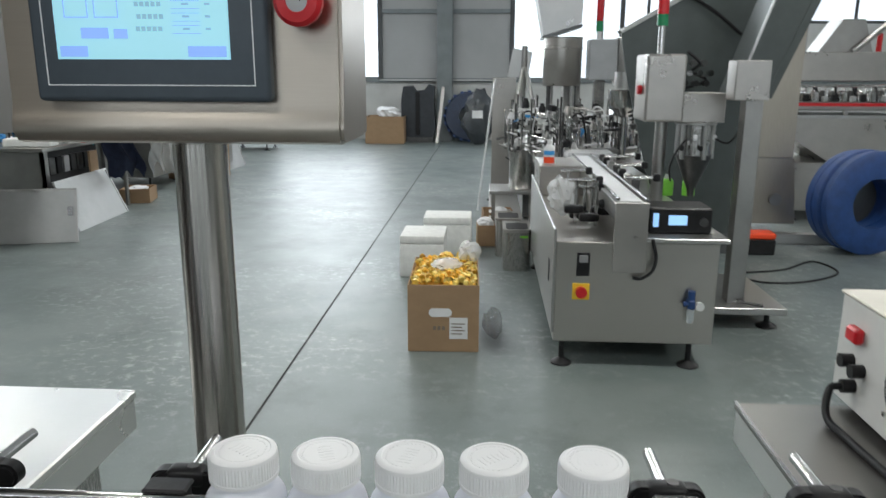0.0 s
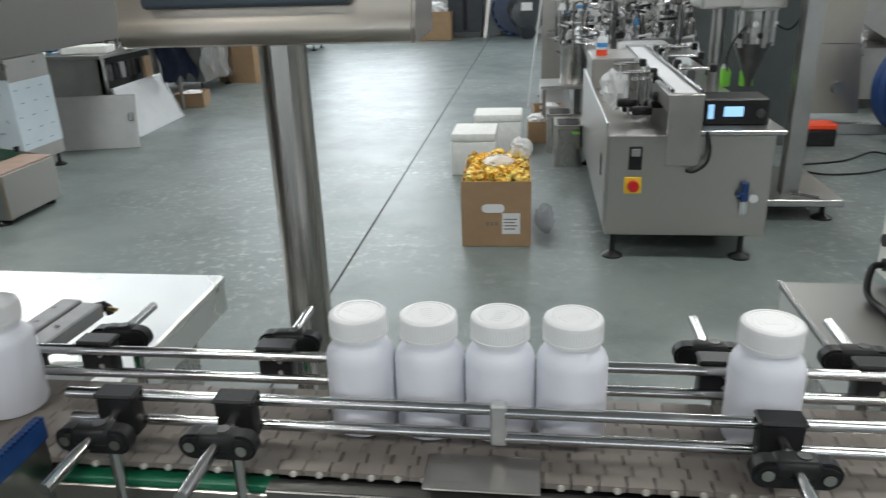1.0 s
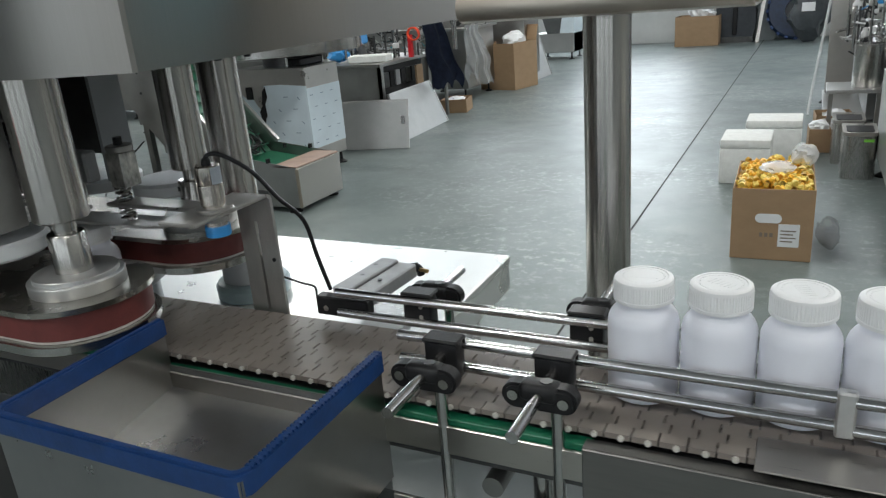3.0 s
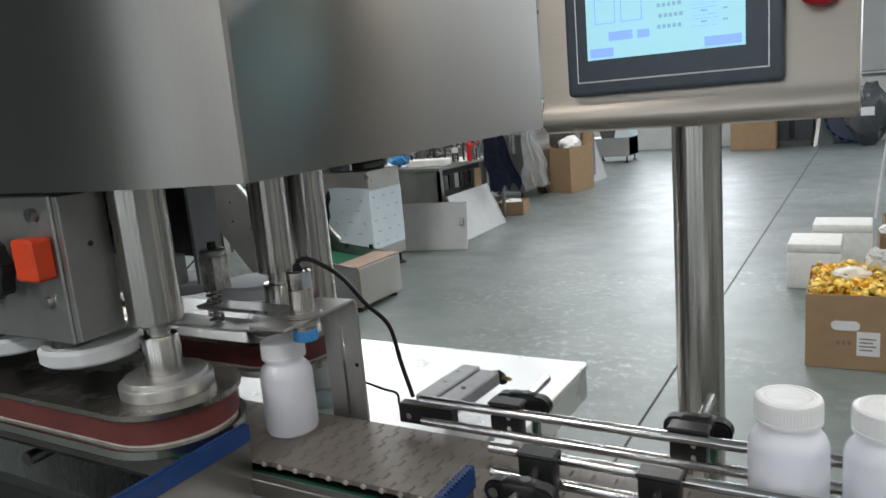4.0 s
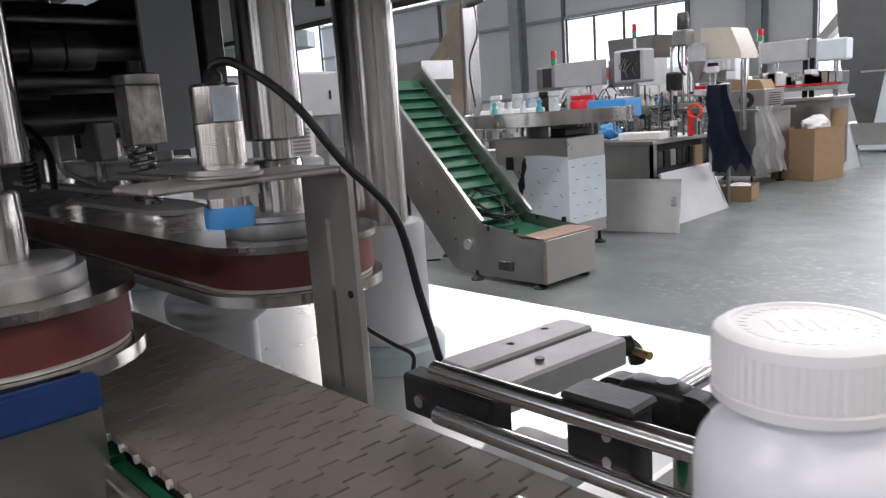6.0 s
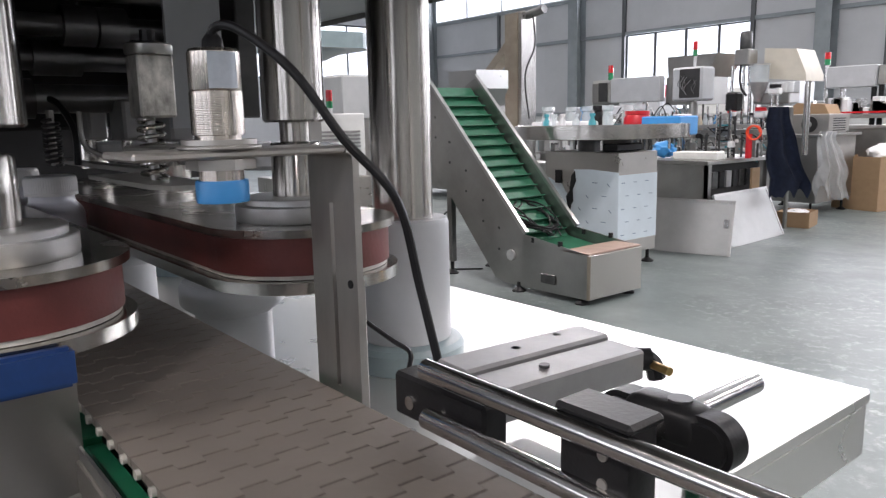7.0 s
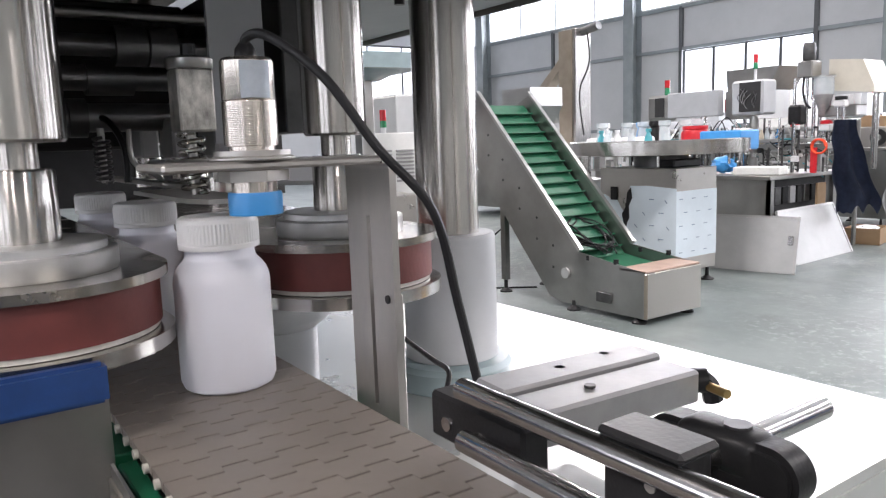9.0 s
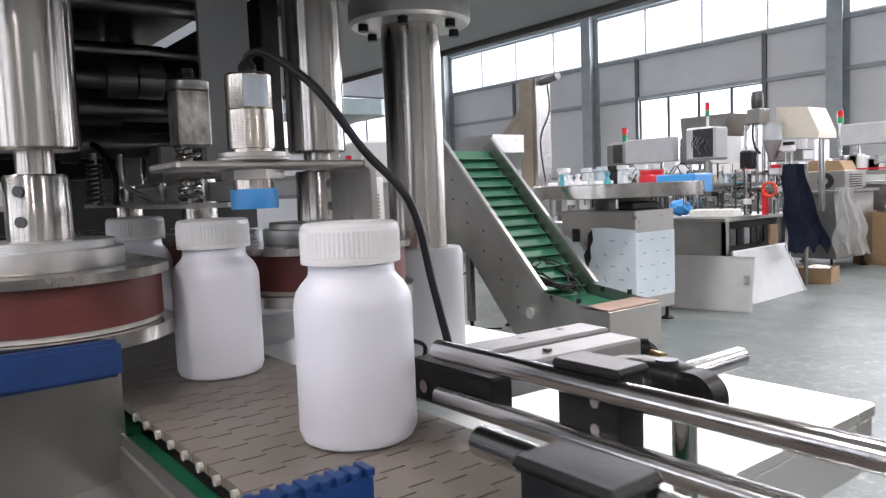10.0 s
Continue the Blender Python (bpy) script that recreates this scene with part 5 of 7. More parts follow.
for k, x in enumerate((1.10, 1.23)):
    b = thing("green_bottle", "small clear bottle with a lime green label", "bottle", x - 0.0, 4.5 + 0.0 * k, 0.622, group="green bottles")
    part("bottle_body", lathe([(0, 0), (0.036, 0), (0.038, 0.008), (0.038, 0.085), (0.027, 0.103), (0, 0.103)], 18), M_LIME, b)
    part("neck", lathe([(0.027, 0.103), (0.016, 0.113), (0.016, 0.128), (0, 0.128)], 14), M_CLEAR, b)
gb = thing("glue_bottle", "white squeeze bottle with an orange band", "bottle", 0.392, 4.68, 0.788)
part("bottle_body", lathe([(0, 0), (0.033, 0), (0.034, 0.09), (0.03, 0.105), (0.016, 0.12), (0.014, 0.15), (0, 0.15)], 18), M_NYLON, gb)
part("stripe", lathe([(0.0343, 0.055), (0.0346, 0.082)], 18), M_BLUE, gb)
part("band", lathe([(0.0338, 0.004), (0.0345, 0.042)], 18), M_ORANGE, gb)
tagged(part("plastic_bag", crumpled(0.14, 0.3, 0.2, 21), M_CLEAR), "crumpled clear plastic bag on the machine's edge", "bag").matrix_world = pose(0.405, 3.9, 0.60)

# dosing column on a low plinth
dc = thing("dosing_machine", "stainless powder dosing machine on a low plinth", "machine", 1.2, 3.78, 0)
part("plinth", box(-0.15, 0.42, 0.03, 0.75, 0.085, 0.122, 0.003), M_SHEET, dc)
for x in (-0.1, 0.34):
    foot(dc, x, 0.1, 0.085, 0.055)
    foot(dc, x, 0.7, 0.085, 0.055)
part("mast", box(0.125, 0.215, 0.12, 0.21, 0.122, 1.22, 0.003), M_STEEL, dc)
part("head_box", box(0.05, 0.225, 0.08, 0.22, 1.215, 1.415, 0.004), M_SATIN, dc)
part("outlet_box", box(-0.165, 0.1, 0.36, 0.6, 1.085, 1.245, 0.004), M_SATIN, dc)
part("agitator_ring", rod((-0.03, 0.45, 0.9), (-0.03, 0.45, 1.07), 0.085, seg=24), M_CHROME, dc)
for a in range(5):
    part("tie_rod", rod((-0.03 + 0.1 * math.cos(a * 1.26), 0.45 + 0.1 * math.sin(a * 1.26), 0.88), (-0.03 + 0.1 * math.cos(a * 1.26), 0.45 + 0.1 * math.sin(a * 1.26), 1.09), 0.013, seg=10), M_SHEET, dc)
part("funnel", lathe([(0, 0.66), (0.018, 0.66), (0.022, 0.7), (0.09, 0.87), (0.1, 0.9), (0, 0.9)], 24, at=(-0.03, 0.45, 0)), M_DARKSTEEL, dc)
for k in range(6):
    z = 0.93 + 0.03 * (k % 3)
    part("air_fitting", box(-0.135 + 0.035 * k, -0.115 + 0.035 * k, 0.335, 0.352, z, z + 0.028, 0.004), (M_BLACK, M_CHROME, M_NYLON)[k % 3], dc)
part("air_hose", tube([(-0.1, 0.34, 1.0), (-0.16, 0.31, 0.93), (-0.19, 0.32, 0.84), (-0.17, 0.36, 0.76)], 0.006, 6), M_BLACK, dc)
part("air_hose", tube([(0.05, 0.34, 1.0), (0.11, 0.30, 0.98), (0.15, 0.24, 1.06), (0.16, 0.2, 1.15)], 0.006, 6), M_BLACK, dc)
part("head_ring", rod((-0.03, 0.45, 1.072), (-0.03, 0.45, 1.084), 0.115, seg=28), M_SHEET, dc)
part("foot_brace", rod((0.17, 0.1, 0.14), (0.30, 0.06, 0.128), 0.008, seg=8), M_DARKSTEEL, dc)
cbx = part("control_box", box(-0.35, -0.14, 0.3, 0.62, 1.09, 1.45, 0.012), M_SATIN, dc)
part("control_button", rod((-0.352, 0.42, 1.26), (-0.375, 0.42, 1.26), 0.025, seg=16), M_RED, cbx)
part("beacon_pole", rod((-0.26, 0.42, 1.45), (-0.26, 0.42, 1.6), 0.018), M_CHROME, dc)
part("beacon_green", rod((-0.26, 0.42, 1.6), (-0.26, 0.42, 1.66), 0.03), M_LAMPGREEN, dc)
part("beacon_red", rod((-0.26, 0.42, 1.661), (-0.26, 0.42, 1.76), 0.03), M_LAMPRED, dc)
part("box_post", rod((-0.22, 0.46, 0.62), (-0.22, 0.46, 1.09), 0.035), M_STEEL, dc)

# inclined feed elevator behind the dosing machine
fe = thing("cap_elevator", "tall inclined dark steel feed elevator with sloping chute", "elevator", 1.0, 5.6, 0)
part("side_sheet", prism([(-0.04, 1.63), (0.8, 2.1), (1.0, 2.1), (1.0, 0.15), (0.62, 0.15), (0.2, 0.62), (0.0, 1.4)], 0, 0.03, m=pose(0, 0.03, 0, 90)), M_CHUTE, fe)
part("side_edge", prism([(-0.04, 1.63), (0.8, 2.1), (0.8, 2.14), (-0.06, 1.65)], 0, 0.12, m=pose(0, 0.1, 0, 90)), M_STEEL, fe)
part("chute", prism([(0.50, 1.2), (0.70, 1.2), (1.16, 2.4), (0.90, 2.4)], 0, 0.3, m=pose(0, -0.6, 0, 90)), M_CHUTE, fe)
part("chute_edge", prism([(0.702, 1.2), (0.745, 1.2), (1.23, 2.4), (1.162, 2.4)], 0, 0.32, m=pose(0, -0.58, 0, 90)), M_CHUTE, fe)
part("chute_lip", prism([(0.50, 1.2), (0.512, 1.2), (0.912, 2.4), (0.90, 2.4)], 0, 0.02, m=pose(0, -0.902, 0, 90)), M_SHEET, fe)
part("lower_box", prism([(1.13, 0.67), (1.53, 0.67), (1.59, 0.12), (1.12, 0.12)], 0, 0.5, m=pose(0, 1.1, 0, 90)), M_WARMSTEEL, fe)
part("sheet_body", prism([(1.14, 0.675), (1.52, 0.675), (1.515, 1.3), (1.53, 2.6), (1.25, 2.6), (1.14, 1.1)], 0, 0.5, m=pose(0, 1.1, 0, 90)), M_WARMSTEEL, fe)
part("wheel_valve", rod((1.4, 0.595, 0.33), (1.4, 0.56, 0.33), 0.05, seg=16), M_STEEL, fe)
part("base_bar", box(0.62, 2.2, 0.35, 0.45, 0.0, 0.08, 0.003), M_SHEET, fe)
part("base_leg", box(0.62, 0.98, -0.02, 0.34, 0.0, 0.149, 0.003), M_SMOKE, fe)
part("drive_linkage", tube([(0.42, -0.1, 1.5), (0.5, -0.14, 1.42), (0.46, -0.1, 1.36), (0.56, -0.12, 1.3), (0.4, -0.1, 1.24)], 0.011, 8), M_BLACK, fe)
for k in range(8):
    part("drive_nut", rod((0.40 + 0.025 * k, -0.12, 1.28 + 0.07 * (k % 3)), (0.40 + 0.025 * k, -0.17, 1.28 + 0.07 * (k % 3)), 0.022, seg=10), (M_BLACK, M_CHROME, M_DARKSTEEL)[k % 3], fe)
part("head_cable", tube([(0.4, -0.02, 1.9), (0.6, -0.04, 1.78), (0.8, -0.05, 1.62)], 0.012, 6), M_BLACK, fe)
tb = thing("tool_box", "orange and black plastic tool box on the floor", "box", 2.07, 5.62, 0)
part("tray", box(-0.13, 0.13, -0.08, 0.08, 0, 0.12, 0.01), M_BLACK, tb)
part("lid", box(-0.13, 0.13, -0.08, 0.08, 0.121, 0.17, 0.012), M_ORANGE, tb)
tagged(part("floor_cable", tube([(1.7, 4.9, 0.006), (1.85, 4.75, 0.006), (2.15, 4.8, 0.006), (2.45, 5.05, 0.006), (2.4, 5.35, 0.006), (2.1, 5.1, 0.006), (1.8, 5.0, 0.006)], 0.007), M_BLACK), "loose black cable lying on the floor", "cable")
# blue coil of hose
bh = thing("blue_hose_reel", "large blue coiled hose reel standing on its rim", "hose", 2.90, 5.62, 0.40, 12)
for k, (yy, rr) in enumerate(((0.0, 0.395), (0.11, 0.395), (0.21, 0.38))):
    bm = lathe([(0.19, -0.045), (0.20, -0.05), (0.225, -0.05), (0.23, -0.044), (rr - 0.03, -0.05), (rr, -0.03), (rr, 0.03), (rr - 0.03, 0.05), (0.19, 0.05), (0.19, -0.045)], 48)
    bmesh.ops.transform(bm, matrix=pose(0, yy, 0, 90), verts=bm.verts)
    part("hose_ring", bm, M_BLUEHOSE, bh)
# dark disc added at the back; it paints the shaded inside of the hole
part("hub", rod((0, 0.19, 0), (0, 0.255, 0), 0.189, seg=32), M_SMOKE, bh)
# machines past the reel
rm = thing("tablet_counter", "stainless counting machine with hopper and rows of parts", "machine", 3.1, 6.75, 0)
part("cabinet", box(-0.3, 1.6, 0.2, 1.2, 0.1, 0.55, 0.005), M_SATIN, rm)
for x in (-0.2, 1.5):
    foot(rm, x, 0.3, 0.1)
    foot(rm, x, 1.1, 0.1)
part("hopper", prism([(-0.35, 0.98), (0.75, 0.98), (0.75, 0.80), (0.35, 0.55), (0.05, 0.55), (-0.35, 0.80)], 0, 0.7, m=pose(0, 0.9, 0, 90)), M_SATIN, rm)
part("channel_bed", box(-0.3, 1.6, 0.3, 1.0, 1.02, 1.1, 0.01), M_STEEL, rm)
part("red_strip", box(-0.3, 1.6, 0.285, 0.299, 1.06, 1.09), M_RED, rm)
for k in range(22):
    part("channel_block", lathe([(0, 0), (0.035, 0), (0.035, 0.06), (0.02, 0.1), (0, 0.1)], 10, at=(-0.26 + 0.085 * k, 0.4, 1.1)), M_CHROME if k % 3 else M_DARKSTEEL, rm)
    part("channel_clip", box(-0.28 + 0.085 * k, -0.235 + 0.085 * k, 0.31, 0.36, 1.1, 1.15 + 0.02 * (k % 3), 0.005), (M_SHEET, M_BLACK, M_CHROME)[k % 3], rm)
part("top_bridge", box(-0.3, 1.6, 0.5, 1.0, 1.28, 1.55, 0.01), M_SATIN, rm)
part("guard_rail", rod((-0.3, 0.3, 1.24), (1.6, 0.3, 1.24), 0.012, seg=12), M_CHROME, rm)
part("red_strip", box(-0.3, 1.6, 0.47, 0.485, 1.235, 1.25), M_RED, rm)
rnd = random.Random(31)
for k in range(20):
    x = -0.27 + 0.09 * k
    part("lane_post", rod((x, 0.34, 1.1), (x, 0.34, 1.24), 0.008, seg=8), M_CHROME if k % 2 else M_BLACK, rm)
    part("lane_cup", lathe([(0, 0), (0.03, 0), (0.034, 0.035), (0.024, 0.05), (0.024, 0.085), (0, 0.085)], 12, at=(x + 0.045, 0.46 + 0.02 * (k % 2), 1.14 + rnd.uniform(0, 0.03))), (M_CHROME, M_SHEET, M_BLACK, M_NYLON)[k % 4], rm)
part("hopper_lip", box(-0.36, 0.76, 0.19, 0.205, 0.955, 0.985, 0.003), M_SHEET, rm)
part("brace", rod((0.3, 0.55, 1.55), (0.75, 0.55, 1.95), 0.025, seg=14), M_STEEL, rm)
part("brace", rod((0.75, 0.55, 1.95), (1.5, 0.55, 1.95), 0.025, seg=14), M_STEEL, rm)
for x in (-0.25, 0.2, 0.85, 1.5):
    part("frame_post", box(x - 0.02, x + 0.02, 0.32, 0.36, 0.55, 1.02, 0.003), M_SHEET, rm)
part("feed_cone", prism([(0.0, 1.55), (0.5, 1.55), (0.4, 1.85), (0.2, 1.85)], 0, 0.3, m=pose(0, 0.9, 0, 90)), M_STEEL, rm)
part("beacon", rod((0.55, 0.6, 1.55), (0.55, 0.6, 1.72), 0.025), M_LAMPRED, rm)

# filling line further along the aisle
fl = thing("filling_line", "long stainless filling line crowded with small fittings", "machine", 0.05, 7.5, 0)
part("cabinet", box(0.26, 1.7, -1.2, 1.6, 0.12, 0.58, 0.006), M_SMOKE, fl)
part("deck", box(0.22, 1.72, -1.25, 1.62, 0.581, 0.61, 0.004), M_STEEL, fl)
part("tall_panel", box(-0.01, 0.235, 0.3, 0.36, 0.11, 1.30, 0.005), M_SATIN, fl)
part("base_plate", box(-0.03, 0.5, -1.7, 0.5, 0.09, 0.109, 0.003), M_SHEET, fl)
part("low_shelf", box(-0.03, 0.36, -1.68, -1.26, 0.40, 0.425, 0.003), M_SHEET, fl)
part("shelf_leg", box(-0.01, 0.02, -1.5, -1.47, 0.109, 0.40), M_STEEL, fl)
part("shelf_leg", box(0.30, 0.33, -1.5, -1.47, 0.109, 0.40), M_STEEL, fl)
for x, y in ((0.0, -1.6), (0.4, -1.6), (0.0, 0.4), (1.5, 1.4), (1.5, -1.0)):
    foot(fl, x, y, 0.09)
kt = part("kettle", lathe([(0, 1.22), (0.185, 1.22), (0.197, 1.24), (0.197, 1.58), (0.203, 1.585), (0.203, 1.6), (0.197, 1.605), (0.197, 1.69), (0.205, 1.70), (0, 1.70)], 36, at=(0.70, 0.3, 0)), M_SATIN, fl)
for a in range(4):
    x, y = 0.70 + 0.17 * math.cos(0.6 + a * 1.57), 0.3 + 0.17 * math.sin(0.6 + a * 1.57)
    part("kettle_leg", rod((x, y, 0.61), (x, y, 1.22), 0.022), M_SHEET if a % 2 else M_DARKSTEEL, fl)
part("dark_column", box(0.74, 0.92, 0.5, 0.7, 0.611, 1.3, 0.006), M_STEEL, fl)
part("white_box", box(0.95, 1.225, 0.1, 0.4, 1.28, 1.68, 0.01), M_GREYPAINT, fl, "pale blue-grey electric box")
part("box_side", box(1.227, 1.40, 0.12, 0.4, 1.22, 1.70, 0.01), M_STEEL, fl)
part("box_column", box(1.02, 1.12, 0.15, 0.3, 0.611, 1.28, 0.006), M_BRUSH_Z, fl)
part("tilted_hopper", prism([(0.06, 0.02), (0.44, 0.14), (0.46, 0.6), (-0.06, 0.6)], 0, 0.4, m=pose(0.44, 0.7, 1.70, 90)), M_SHEET, fl)
part("hopper_lip", prism([(0.05, -0.02), (0.45, 0.10), (0.45, 0.135), (0.05, 0.015)], 0, 0.42, m=pose(0.44, 0.71, 1.70, 90)), M_SMOKE, fl)
part("bracket", prism([(0.14, 1.3), (0.36, 1.3), (0.40, 1.56), (0.2, 1.6)], 0, 0.04, m=pose(0, 0.45, 0, 90)), M_SHEET, fl)
part("bracket_post", rod((0.3, 0.4, 0.61), (0.32, 0.4, 1.62), 0.03), M_STEEL, fl)
part("strut", rod((0.2, 0.1, 0.9), (0.31, 0.35, 1.4), 0.022), M_SHEET, fl)
part("strut", rod((0.44, 0.1, 0.9), (0.33, 0.35, 1.4), 0.022), M_SHEET, fl)
part("beacon_stem", rod((1.06, 0.3, 1.68), (1.06, 0.3, 1.76), 0.025), M_NYLON, fl)
part("beacon_green", rod((1.06, 0.3, 1.76), (1.06, 0.3, 1.86), 0.035), M_LAMPGREEN, fl)
part("beacon_red", rod((1.06, 0.3, 1.861), (1.06, 0.3, 2.1), 0.035), M_LAMPRED, fl)
part("hanging_film", tube([(0.02, 0.28, 1.29), (-0.02, 0.2, 1.0), (-0.07, 0.02, 0.6), (-0.12, -0.2, 0.2), (-0.14, -0.3, 0.01)], 0.013, 6), M_CLEAR, fl, "strip of clear film hanging to the floor")
part("bowl", lathe([(0, 0.98), (0.05, 0.98), (0.14, 1.06), (0.15, 1.2), (0.155, 1.21), (0.14, 1.21), (0, 1.1)], 28, at=(1.13, -1.0, 0)), M_CHROME, fl)
part("bowl_post", rod((1.13, -1.0, 0.61), (1.13, -1.0, 0.98), 0.03), M_CHROME, fl)
part("bowl_drum", rod((1.13, -0.95, 1.22), (1.13, -0.95, 1.36), 0.1, seg=24), M_SHEET, fl)
part("star_wheel", lathe([(0, 0.66), (0.30, 0.66), (0.31, 0.67), (0.31, 0.70), (0.30, 0.71), (0, 0.71)], 40, at=(1.0, -0.7, 0)), M_SHEET, fl)
for a in range(14):
    x, y = 1.0 + 0.26 * math.cos(a * 0.449), -0.7 + 0.26 * math.sin(a * 0.449)
    part("nozzle", lathe([(0, 0.71), (0.03, 0.71), (0.034, 0.77), (0.018, 0.8), (0.014, 0.9), (0, 0.9)], 12, at=(x, y, 0)), M_CHROME if a % 3 else M_DARKSTEEL, fl)
part("white_cover", box(0.62, 1.02, -1.25, -1.0, 0.612, 0.70, 0.03, seg=2), M_NYLON, fl)
part("track", box(0.2, 1.5, -0.32, -0.24, 0.78, 0.80, 0.003), M_SHEET, fl)
part("track", box(0.2, 1.6, 0.0, 0.06, 0.92, 0.94, 0.003), M_SHEET, fl)
for x in (0.3, 0.9, 1.4):
    part("track_leg", rod((x, -0.28, 0.61), (x, -0.28, 0.78), 0.014, seg=10), M_CHROME, fl)
    part("track_leg", rod((x, 0.03, 0.61), (x, 0.03, 0.92), 0.014, seg=10), M_CHROME, fl)
rnd = random.Random(8)
for k in range(270):
    x = 0.12 + 1.5 * rnd.random() ** 1.15
    y = rnd.uniform(-1.1, 0.2)
    z = 0.63 + 0.42 * rnd.random() ** 1.2
    s = rnd.uniform(0.012, 0.036)
    m = rnd.choice((M_CHROME, M_CHROME, M_STEEL, M_SHEET, M_BLACK, M_BLACK, M_ALU, M_DARKSTEEL, M_NYLON, M_BLUE if k % 5 == 0 else M_STEEL))
    if k % 4 == 0:
        part("fitting", box(-s, s, -s, s, -s * 0.8, s * 0.8, 0.005, m=pose(x, y, z, rnd.uniform(-20, 20), rnd.uniform(-20, 20), rnd.uniform(0, 90))), m, fl)
    elif k % 4 == 1:
        part("fitting", rod((x, y, 0.61), (x, y, z + 0.1), 0.009, seg=8), M_CHROME if k % 8 == 1 else M_DARKSTEEL, fl)
    elif k % 4 == 2:
        part("fitting", rod((x - 2.5 * s, y, z), (x + 2.5 * s, y + rnd.uniform(-0.1, 0.1), z + rnd.uniform(-0.05, 0.05)), s * 0.35, seg=8), m, fl)
    else:
        part("fitting", lathe([(0, 0), (s, 0), (s, s * 1.4), (s * 0.6, s * 2), (s * 0.6, s * 2.6), (0, s * 2.6)], 10, at=(x, y, z)), m, fl)
for k in range(9):
    x, y = 0.2 + 0.14 * k, rnd.uniform(-1.0, 0.0)
    part("hose", tube([(x, y, 0.7), (x + 0.06, y + 0.05, 0.95 + 0.03 * (k % 3)), (x + 0.16, y, 0.98), (x + 0.2, y - 0.05, 0.7)], 0.008, 6, steps=4), (M_BLACK, M_CLEAR, M_NYLON)[k % 3], fl)
part("blue_display", box(0.24, 0.46, -0.25, -0.23, 0.90, 1.02, 0.004), M_WHITE, fl)
part("display_band", box(0.27, 0.43, -0.256, -0.251, 0.925, 0.955), M_BLUE, fl)
part("display_post", rod((0.35, -0.22, 0.61), (0.35, -0.22, 0.9), 0.012), M_CHROME, fl)
cn = thing("steel_canister", "open brushed steel canister on a low shelf", "canister", 0.275, 5.98, 0.426)
part("can_body", lathe([(0, 0), (0.092, 0), (0.096, 0.006), (0.096, 0.29), (0.1, 0.295), (0.1, 0.302), (0.09, 0.302), (0.09, 0.03), (0, 0.03)], 32), M_BRUSH_Z, cn)
part("can_handle", tube([(-0.09, 0, 0.27), (-0.07, -0.02, 0.33), (0.0, -0.03, 0.35), (0.07, -0.02, 0.33), (0.09, 0, 0.27)], 0.005, 6), M_CHROME, cn)

# things against the far wall
wc = carton("wall_carton", "brown cardboard carton with white paper on top by the far wall", 0.75, 0.6, 0.52, -2.0, 14.55, 0)
tagged(part("paper_heap", crumpled(0.45, 0.4, 0.3, 31), M_PAPER), "crumpled white paper heap in the carton", "paper").matrix_world = pose(-1.95, 14.55, 0.4)
ch = thing("black_cabinet", "dark upright rack cover leaning at the far wall", "rack", -1.38, 14.8, 0)
part("body", prism([(-0.34, 0.1), (0.30, 0.1), (0.34, 0.3), (0.30, 0.86), (0.33, 1.08), (0.2, 1.12), (0.12, 1.02), (-0.05, 1.0), (-0.12, 1.1), (-0.3, 1.08), (-0.34, 0.8)], 0, 0.3, m=pose(0, 0.17, 0, 90)), M_CUTOUT, ch)
part("spine", box(-0.05, 0.03, -0.16, -0.131, 0.14, 0.98, 0.01), M_BLACK, ch)
part("foot_bar", box(-0.3, 0.3, -0.15, 0.15, 0.0, 0.099), M_DARKSTEEL, ch)
tagged(part("leaning_profile", box(-0.03, 0.03, -0.01, 0.01, 0, 1.1, m=pose(-1.0, 14.55, 0, -12, 6, 0)), M_SHEET), "aluminium profile leaning at the wall", "profile")
wr = thing("blue_ring", "large blue plastic ring leaning at the far wall", "hose", -0.38, 14.9, 0.5)
bm = lathe([(0.2, -0.06), (0.46, -0.06), (0.5, 0), (0.46, 0.06), (0.2, 0.06), (0.2, -0.06)], 36)
bmesh.ops.transform(bm, matrix=pose(0, 0, 0, 78), verts=bm.verts)
part("ring", bm, M_DARKRING, wr)
for k in range(20):
    a = math.pi * k / 10
    part("cleat", box(0.47, 0.512, -0.03, 0.03, -0.065, 0.065, m=pose(0, 0, 0, 78) @ pose(0, 0, 0, 0, 0, math.degrees(a))), M_BLUEHOSE, wr, smooth=False)
tagged(part("dark_bag", crumpled(0.62, 0.5, 0.95, 41), M_DARKFILM), "large dark plastic bag on the floor by the wall", "bag").matrix_world = pose(-0.16, 14.25, 0)
tagged(part("paper_note", box(-0.1, 0.1, -0.004, 0.0, 0, 0.14), M_PAPER), "white paper note on the dark bag", "paper").matrix_world = pose(-0.2, 13.98, 0.52, -8)

# ---- machines along the other side of the aisle ----
ev = thing("incline_conveyor", "inclined conveyor with cleated green belt and steel sides", "conveyor", 0, 0, 0)
side = [(-3.05, 0.035), (-3.05, 0.305), (-3.58, 0.375), (-4.56, 1.405), (-4.68, 1.35), (-4.70, 1.02), (-3.84, 0.06), (-3.74, 0.035)]
for y in (3.6, 4.085):
    part("side_plate", prism([(x, z) for x, z in side], 0, 0.006, m=pose(0, y + 0.006, 0, 90)), M_STEEL, ev, smooth=False)
part("hopper_front", box(-3.056, -3.045, 3.594, 4.098, 0.035, 0.30, 0.003), M_BRUSH_X, ev)
